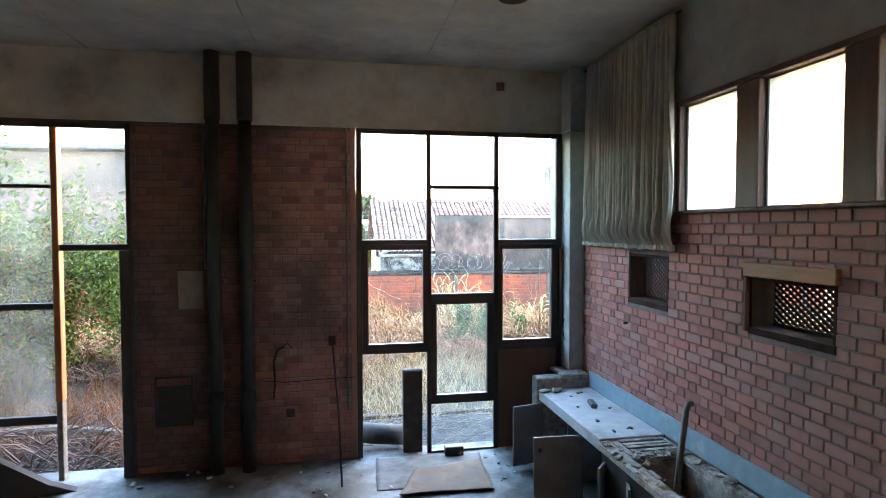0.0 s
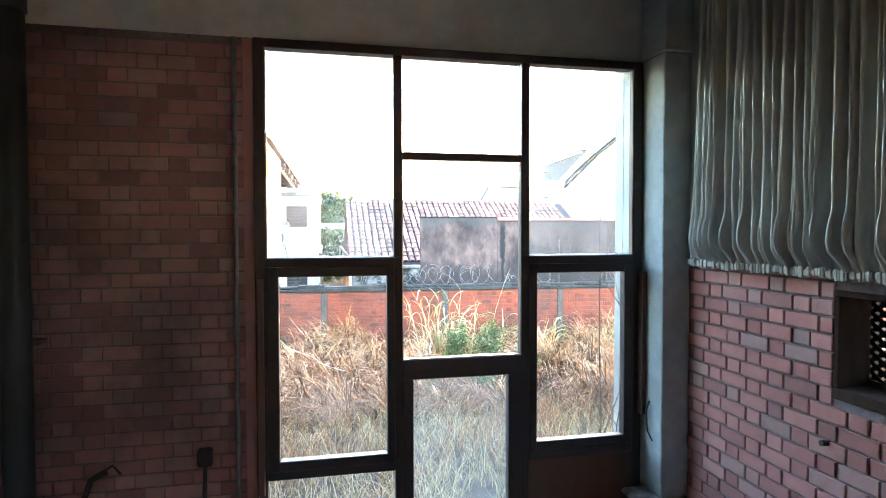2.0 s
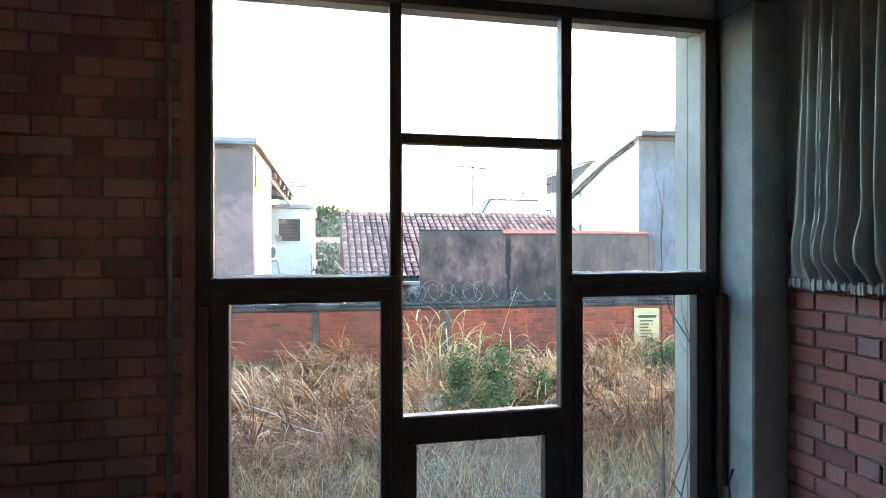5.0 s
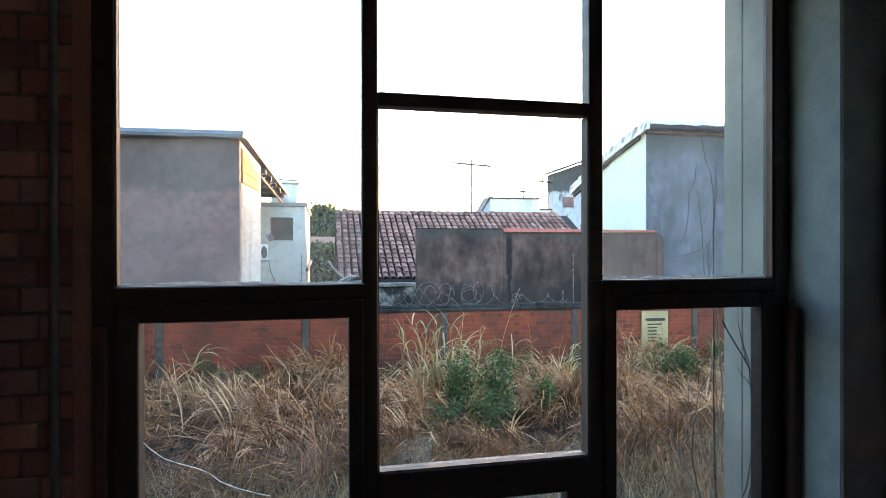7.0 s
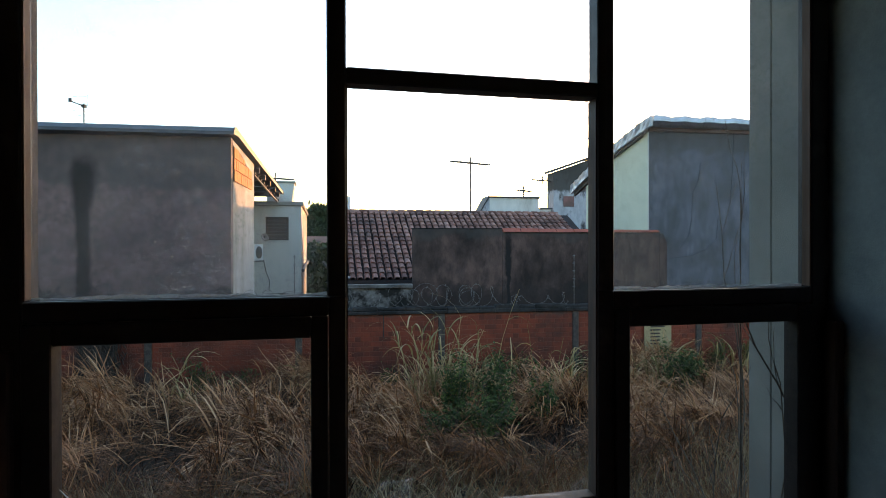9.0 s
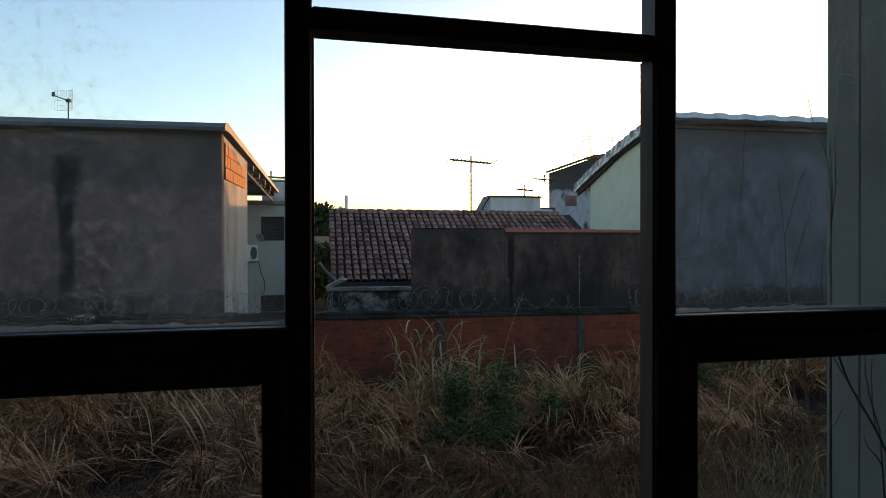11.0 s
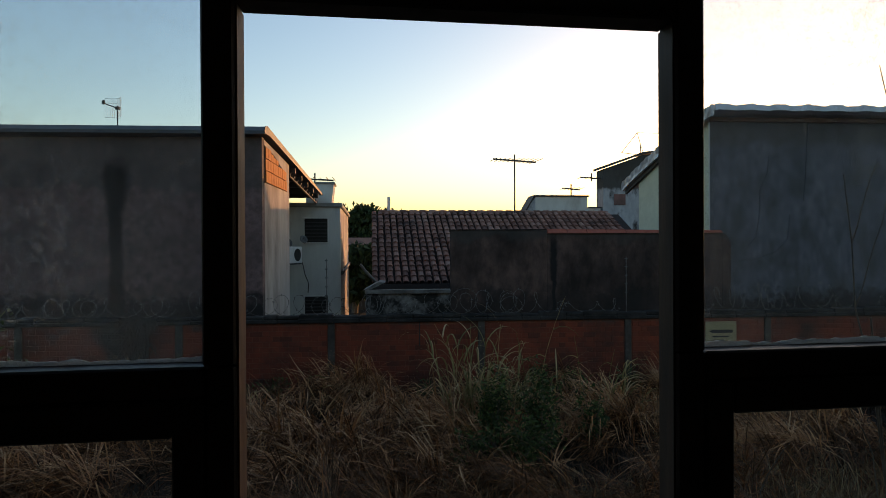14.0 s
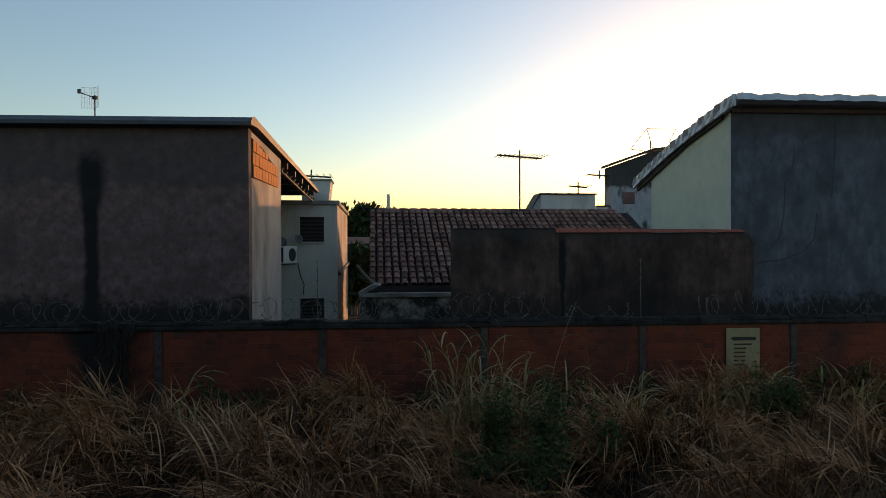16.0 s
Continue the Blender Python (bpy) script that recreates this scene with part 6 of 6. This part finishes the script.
for at, r in (((-1.12, 23.6, 3.0), 0.17), ((-0.62, 23.55, 3.1), 0.13)):
    d = thing("satellite_dish", "small grey satellite dish on the wall", "satellite dish", "wall dishes", at=at)
    g = Geo()
    for ring in range(4):
        for k in range(16):
            a, rr = 2 * math.pi * k / 16, r * ring / 3
            g.v.append((rr * math.cos(a), -0.06 * (ring / 3) ** 2, rr * math.sin(a)))
    g.f = [(q * 16 + k, q * 16 + (k + 1) % 16, (q + 1) * 16 + (k + 1) % 16, (q + 1) * 16 + k) for q in range(3) for k in range(16)]
    bowl = part("bowl", g, M_conduit, d, smooth=True)
    bowl.rotation_euler = (radians(-25), 0, radians(35))
    bowl.modifiers.new("thickness", "SOLIDIFY").thickness = 0.01
    part("arm", Geo().tube([(0, 0.35, -0.1), (0, 0, 0), (0.05, -0.3, 0.05)], 0.012, 6), M_metal, d)


def yagi(name_at, height, span, label, n=9, turn=0.0):
    y = thing("tv_antenna", label, "antenna", "rooftop antennas", at=name_at, turn=turn)
    part("mast", Geo().tube([(0, 0, 0), (0, 0, height)], 0.026, 6), M_metal, y)
    part("boom", Geo().tube([(-span / 2, 0, height - 0.18), (span / 2, 0, height - 0.24)], 0.028, 6), M_metal, y)
    for i in range(n):
        x = -span / 2 + span * i / (n - 1)
        ln = 0.35 + 0.25 * i / n
        part("element", Geo().tube([(x, -ln, height - 0.2), (x + 0.03, ln, height - 0.2)], 0.012, 4), M_metal, y)
    return y


yagi((6.32, 24.6, 4.0), 2.0, 1.55, "television antenna with many rods on a mast", 11, 8)
yagi((-0.42, 25.3, 4.9), 0.48, 1.25, "low television antenna above the water tank", 7, 0)

# low house with the clay tile roof
EAVE_Y, EAVE_Z, RIDGE_Y, RIDGE_Z = 21.0, 1.93, 25.0, 4.06
X0, X1 = 1.45, 10.2
tile_house = thing("tile_roof_house", "low house under a weathered red clay tile roof", "house", at=(0, EAVE_Y, 0))
part("wall", Geo().box(X0 + 0.3, X1, 0.35, 7.6, -0.3, 1.75), M_white, tile_house)
part("gable", Geo().prism([(0.35, 1.75), (7.6, 1.75), (4.0, RIDGE_Z - 0.2)], X0 + 0.35, X0 + 0.5, "x"), M_white, tile_house)
roof = part("roof", Geo().prism([(0.0, EAVE_Z - 0.06), (4.0, RIDGE_Z - 0.07), (8.0, EAVE_Z - 0.06), (8.0, EAVE_Z - 0.16), (4.0, RIDGE_Z - 0.17), (0.0, EAVE_Z - 0.16)], X0 + 0.05, X1, "x"), M_tile_gap_shade, tile_house)
part("eave_board", Geo().box(X0 + 0.1, X1, -0.03, 0.0, EAVE_Z - 0.19, EAVE_Z - 0.05, 0.004), M_frame, tile_house, "dark eave board")

# grey wall behind the boundary wall
grey = thing("grey_wall", "tall grey rendered wall streaked with black mould", "wall", at=FENCE_AT, turn=FENCE_TURN)
part("wall", Geo().box(3.02, 4.97, 0.24, 0.36, -0.3, 3.20, 0.01).box(4.97, 8.62, 0.235, 0.36, -0.3, 3.13, 0.01).prism([(8.62, -0.3), (8.80, -0.3), (8.80, 2.9), (8.72, 3.08), (8.62, 3.13)], 0.235, 0.36, "y"), M_grey_wall, grey)
part("coping", Geo().box(3.0, 4.96, 0.225, 0.375, 3.202, 3.215, 0.003), M_cap, grey)
for i in range(9):
    u = 4.985 + i * 0.405
    part("coping_tile", Geo().prism([(0.19, 3.135), (0.30, 3.22 - 0.004 * i), (0.41, 3.135)], u, u + 0.39, "x"), M_red_tile, grey, "red clay coping tile")
part("low_wall", Geo().box(1.35, 3.018, 0.24, 0.36, -0.3, 1.95, 0.01), M_low_wall, grey)
part("low_coping", Geo().box(1.33, 3.018, 0.18, 0.42, 1.952, 2.03, 0.01), M_coping, grey, "pale worn coping slab")
part("slope_slab", Geo().prism([(1.30, 2.03), (1.42, 2.03), (1.72, 2.17), (1.60, 2.19)], 0.2, 0.9, "y"), M_coping, grey, "worn tilted slab")

# bluish house with the cream side wall
blue = thing("blue_house", "tall house with a bluish-grey rendered wall and a metal roof", "house", at=FENCE_AT, turn=FENCE_TURN)
part("front_wall", Geo().prism([(8.602, -0.3), (14.5, -0.3), (14.5, 5.52), (8.602, 5.52)], 0.42, 0.6, "y"), M_render_blue, blue, "bluish-grey render with patched lines")
part("side_wall", Geo().prism([(0.424, -0.3), (3.95, -0.3), (3.95, 4.68), (2.0, 5.16), (0.6, 5.42), (0.424, 5.45)], 8.44, 8.6, "x"), M_cream, blue, "cream painted side wall")
part("corner_trim", Geo().box(8.432, 8.601, 0.412, 0.4235, -0.3, 5.44, 0.003), M_render_blue, blue, "plastered corner")
part("corner_bead", Geo().box(8.425, 8.455, 0.402, 0.4115, -0.3, 5.43, 0.003), M_white, blue, "thin white corner bead")


def blue_roof_z(v):
    return 5.70 - 0.14 * v - 0.018 * v * v


g = Geo()
n = 40
for i in range(n + 1):
    v = 0.05 + 4.75 * i / n
    for u in (8.34, 14.8):
        for dz in (0.0, 0.03):
            g.v.append((u, v, blue_roof_z(v) - 0.06 + dz + (0.018 if i % 2 else -0.018)))
for i in range(n):
    a, b = i * 4, i * 4 + 4
    g.f += [(a, b, b + 2, a + 2), (a + 1, a + 3, b + 3, b + 1), (a, a + 1, b + 1, b), (a + 2, b + 2, b + 3, a + 3)]
g.f += [(0, 2, 3, 1), (n * 4, n * 4 + 1, n * 4 + 3, n * 4 + 2)]
part("roof", g, M_sheet, blue, "wavy silver metal roof sheets")
g = Geo()
for i in range(75):
    u = 8.36 + 6.4 * i / 74
    w = 0.018 * math.sin(i * 0.9) + 0.01 * math.sin(i * 2.3)
    g.v += [(u, 0.02, blue_roof_z(0.05) + 0.02 + w), (u, 0.0, blue_roof_z(0.05) - 0.10 + w * 0.5), (u, 0.06, blue_roof_z(0.05) - 0.10 + w * 0.5), (u, 0.08, blue_roof_z(0.05) + 0.02 + w)]
g.f = [(i * 4 + k, i * 4 + (k + 1) % 4, i * 4 + 4 + (k + 1) % 4, i * 4 + 4 + k) for i in range(74) for k in range(4)] + [(0, 1, 2, 3), tuple(74 * 4 + k for k in (3, 2, 1, 0))]
part("eave_flashing", g, M_sheet, blue, "wavy silver flashing along the eave")
part("fascia", Geo().box(8.44, 14.6, 0.36, 0.42, 5.44, 5.53, 0.01), M_wood_red, blue, "dark reddish eave board")
g = Geo()
for i in range(57):
    v = 0.05 + 4.72 * i / 56
    z = blue_roof_z(v)
    wob = 0.02 * math.sin(i * 1.7) + 0.012 * math.sin(i * 0.8)
    g.v += [(8.27 + wob, v, z + 0.02), (8.29 - wob, v, z - 0.10), (8.28 + wob * 0.5, v + 0.02, z - 0.21 + wob * 0.6), (8.35, v, z - 0.20), (8.35, v, z + 0.02)]
g.f = [(i * 5 + k, i * 5 + (k + 1) % 5, i * 5 + 5 + (k + 1) % 5, i * 5 + 5 + k) for i in range(56) for k in range(5)] + [(0, 1, 2, 3, 4), tuple(56 * 5 + k for k in (4, 3, 2, 1, 0))]
part("rake_flashing", g, M_sheet, blue, "crumpled silver flashing along the roof edge")
part("soffit_beam", Geo().prism([(0.6, 5.36), (2.0, 5.10), (4.7, 4.34), (4.7, 4.44), (2.0, 5.22), (0.6, 5.47)], 8.36, 8.43, "x"), M_metal, blue)
for pts, nm in (([(9.75, 4.75), (9.70, 4.35), (9.55, 4.05), (9.53, 3.5), (9.45, 3.05), (9.25, 2.8)], "patch_line"), ([(10.2, 3.5), (10.15, 3.0), (9.9, 2.75), (9.5, 2.6), (9.0, 2.55)], "patch_line"), ([(10.6, 5.5), (10.55, 4.4), (10.5, 3.8)], "patch_line")):
    part(nm, Geo().tube([(u, 0.42, z) for u, z in pts], 0.013, 6), M_patch, blue, "dark patched conduit line")

# black mouldy building, small white house, trees and poles further off
mould = thing("mouldy_building", "tall white building blackened with mould", "house", at=(10.93, 28.0, 0))
part("wall", Geo().prism([(0, -0.3), (4.4, -0.3), (4.4, 6.95), (1.7, 6.62), (0, 6.02)], 0, 0.7, "y"), M_black_wall, mould)
part("brick_patch", Geo().box(0.45, 0.95, -0.03, -0.002, 4.55, 5.0, 0.01), M_brick_dark, mould, "bare brick patch")
part("roof_edge", Geo().prism([(-0.1, 6.02), (1.7, 6.66), (4.5, 7.0), (4.5, 7.08), (1.7, 6.75), (-0.1, 6.12)], -0.1, 0.8, "y"), M_metal, mould)
d = thing("wire_dish", "open wire mesh dish antenna on the roof", "antenna", at=(12.75, 28.4, 6.68))
part("mast", Geo().tube([(0, 0, 0), (0.0, 0, 0.45)], 0.02, 6), M_metal, d)
for a, b in (((-0.85, 0, 0.1), (-0.15, 0, 0.95)), ((-0.15, 0, 0.95), (1.1, 0, 0.95)), ((-0.15, 0, 0.95), (0.15, 0, 0.0)), ((1.1, 0, 0.95), (0.8, 0, 0.4)), ((-0.85, 0, 0.1), (0.15, 0, 0.0))):
    part("rim", Geo().tube([a, b], 0.014, 5), M_metal, d)
small = thing("small_white_house", "small pale blue-white house behind the tile roof", "house", at=(8.05, 28.0, 0))
part("wall", Geo().box(0.0, 2.2, 0.0, 0.8, -0.3, 4.88), M_white, small)
part("side", Geo().prism([(-0.45, 4.2), (0.0, 4.2), (0.0, 4.86)], 0.0, 0.8, "y"), M_black_wall, small)
part("step", Geo().box(2.2, 2.75, 0.0, 0.8, -0.3, 4.42), M_white, small)
part("roof_edge", Geo().box(-0.06, 2.26, -0.06, 0.86, 4.882, 4.94, 0.01).box(2.262, 2.81, -0.06, 0.86, 4.422, 4.47, 0.01).prism([(-0.49, 4.2), (-0.43, 4.2), (-0.06, 4.86), (-0.06, 4.94)], -0.06, 0.86, "y"), M_metal, small, "dark roof edge")
yagi((9.7, 28.4, 4.85), 0.6, 0.75, "small television antenna on a mast", 5, 0)
yagi((10.55, 28.3, 5.55), 0.35, 1.0, "thin antenna boom sticking out of the wall", 4, 0)
tagged(part("roof_pole", Geo().tube([(2.06, 25.1, 3.7), (2.06, 25.1, 4.58)], 0.055, 10), M_white_paint), "short white pipe rising from the tile roof", "pipe")
part("downpipe", Geo().tube([(1.62, -0.05, 1.9), (1.30, -0.2, 2.25), (1.18, -0.25, 2.42)], 0.04, 8), M_plate, tile_house, "pale downpipe")


def tree(at, height, spread, leaves, seed, label):
    rs2 = np.random.RandomState(seed)
    t = thing("tree", label, "tree", "far trees", at=at)
    wood, tips = Geo(), []
    wood.tube([(0, 0, -0.1), (0.05, 0, height * 0.3), (0, 0.05, height * 0.5)], 0.16, 8, 0.10)
    for _ in range(34):
        a, r = rs2.uniform(0, 6.28), rs2.uniform(0.2, 1.0) * spread
        e = Vector((math.cos(a) * r, math.sin(a) * r, height * rs2.uniform(0.22, 0.93)))
        wood.tube([(0, 0, height * 0.3), e * 0.5 + Vector((0, 0, height * 0.3)), e], 0.06, 5, 0.02)
        tips += [e, e * 0.75 + Vector((0, 0, height * 0.18))]
    part("trunk", wood, M_bark, t)
    geo = Geo()
    for _ in range(leaves):
        c = tips[rs2.randint(len(tips))] + Vector(rs2.normal(0, spread * 0.2, 3))
        s = rs2.uniform(0.10, 0.24)
        m = Matrix.Translation(c) @ Euler(rs2.uniform(0, 6.28, 3)).to_matrix().to_4x4()
        geo.add([(-s, 0, 0), (0, -s * 0.5, 0), (s, 0, 0), (0, s * 0.5, 0)], [(0, 1, 2), (0, 2, 3)], m)
    crown = new("crown", raw_mesh("crown", geo.v, geo.f, M_tree_leaf))
    crown.parent = t


tree((0.5, 44, 0), 5.75, 1.4, 12000, 61, "dark green leafy tree far behind the houses")
tree((1.9, 45, 0), 5.5, 1.4, 11000, 62, "dark green leafy tree far behind the houses")
tree((-1.6, 46, 0), 5.3, 1.6, 9000, 63, "dark green leafy tree far behind the houses")
tree((0.7, 31.6, 0), 3.1, 0.8, 5000, 64, "dark leafy tree between the houses")
tree((1.7, 31.8, 0), 2.9, 0.8, 5000, 65, "dark leafy tree between the houses")
far = thing("far_house", "small far house with a low clay tile roof", "house", at=(1.25, 33.0, 0))
part("wall", Geo().box(-1.4, 0.9, 0.3, 3.0, -0.3, 2.5), M_far_wall, far)
part("roof", Geo().prism([(0.0, 2.45), (1.7, 3.35), (3.3, 2.45), (3.3, 2.35), (1.7, 3.2), (0.0, 2.35)], -1.6, 1.1, "x"), M_tile, far)

# ---------------------------------------------------------------- pieces: roof tiles and bricks
me_tile = Geo()
prof = [(-0.084, -0.01), (-0.074, 0.035), (-0.034, 0.06), (0.034, 0.06), (0.074, 0.035), (0.084, -0.01)]
for y, s, lift in ((0.0, 1.0, 0.045), (0.34, 0.88, 0.006)):
    me_tile.v += [(x * s, y, z * s + lift) for x, z in prof]
me_tile.v += [(x * 0.86, 0.0, z * 0.8 + 0.036) for x, z in prof]
me_tile.f = [(k, k + 1, 7 + k, 6 + k) for k in range(5)] + [(12 + k, 13 + k, k + 1, k) for k in range(5)]
tile_mesh = raw_mesh("tile", me_tile.v, me_tile.f, M_tile)
slope = math.degrees(math.atan2(RIDGE_Z - EAVE_Z, RIDGE_Y - EAVE_Y))
run = math.hypot(RIDGE_Z - EAVE_Z, RIDGE_Y - EAVE_Y)
rows = 16
rest, count = Geo(), 0
rnd = random.Random(5)
for r in range(rows):
    s = r * run / rows
    for c in range(int((X1 - X0) / 0.21)):
        x = X0 + 0.105 + c * 0.21
        if x > 9.75 + (1 - r / rows) * 0.5:
            continue
        m = Matrix.Translation((x + rnd.uniform(-0.008, 0.008), s * math.cos(radians(slope)) - 0.04, EAVE_Z - 0.05 + s * math.sin(radians(slope)))) @ pose(0, 0, 0, slope + rnd.uniform(-1, 1), rnd.uniform(-1.2, 1.2), rnd.uniform(-1.5, 1.5))
        if count < 300 and x < 7.2 and (r > 7 or x < 4.2):
            ob = new("tile", tile_mesh)
            ob.parent = roof
            ob.matrix_local = m
            count += 1
        else:
            rest.add(me_tile.v, me_tile.f, m)
ob = new("tiles", raw_mesh("tiles", rest.v, rest.f, M_tile))
ob.parent = roof
tagged(ob, kind="stuff")
for i in range(26):
    x = X0 + 0.3 + i * 0.335
    if x < 9.6:
        part("ridge_tile", Geo().tube([(x, 4.0, RIDGE_Z - 0.03), (x + 0.17, 4.0, RIDGE_Z - 0.02), (x + 0.33, 4.0, RIDGE_Z - 0.04)], 0.10, 10, 0.085), M_tile, roof)

COURSE = 0.0867
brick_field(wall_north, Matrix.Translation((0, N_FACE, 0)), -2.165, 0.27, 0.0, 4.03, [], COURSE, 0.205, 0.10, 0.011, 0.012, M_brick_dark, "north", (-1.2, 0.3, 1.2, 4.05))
east_m = Matrix.Translation((E_FACE, 0, 0)) @ pose(0, 0, 0, 0, 0, -90)
east_cut = [(-y1, -y0, z0, z1) for y0, y1, z0, z1 in VENTS] + [(-7, -2.6, 0.0, 1.06)]
brick_field(wall_east, east_m, -6.62, 1.0, 0.0, 2.95, east_cut, COURSE, 0.205, 0.10, 0.011, 0.011, M_brick, "east", (-6.62, -4.2, 1.06, 2.96), rough=0.004)
brick_field(fence, Matrix.Translation((0, 0.03, 0)), -9.9, 15.9, -0.12, 1.42, [(u - 0.08, u + 0.08, -1, 2) for u in (-7.93, -5.03, -2.14, 0.70, 3.60, 6.53, 9.42, 12.3, 15.2)], 0.10, 0.235, 0.115, 0.010, 0.030, M_fence_brick, "fence", (0.7, 8.2, 0.5, 1.43))
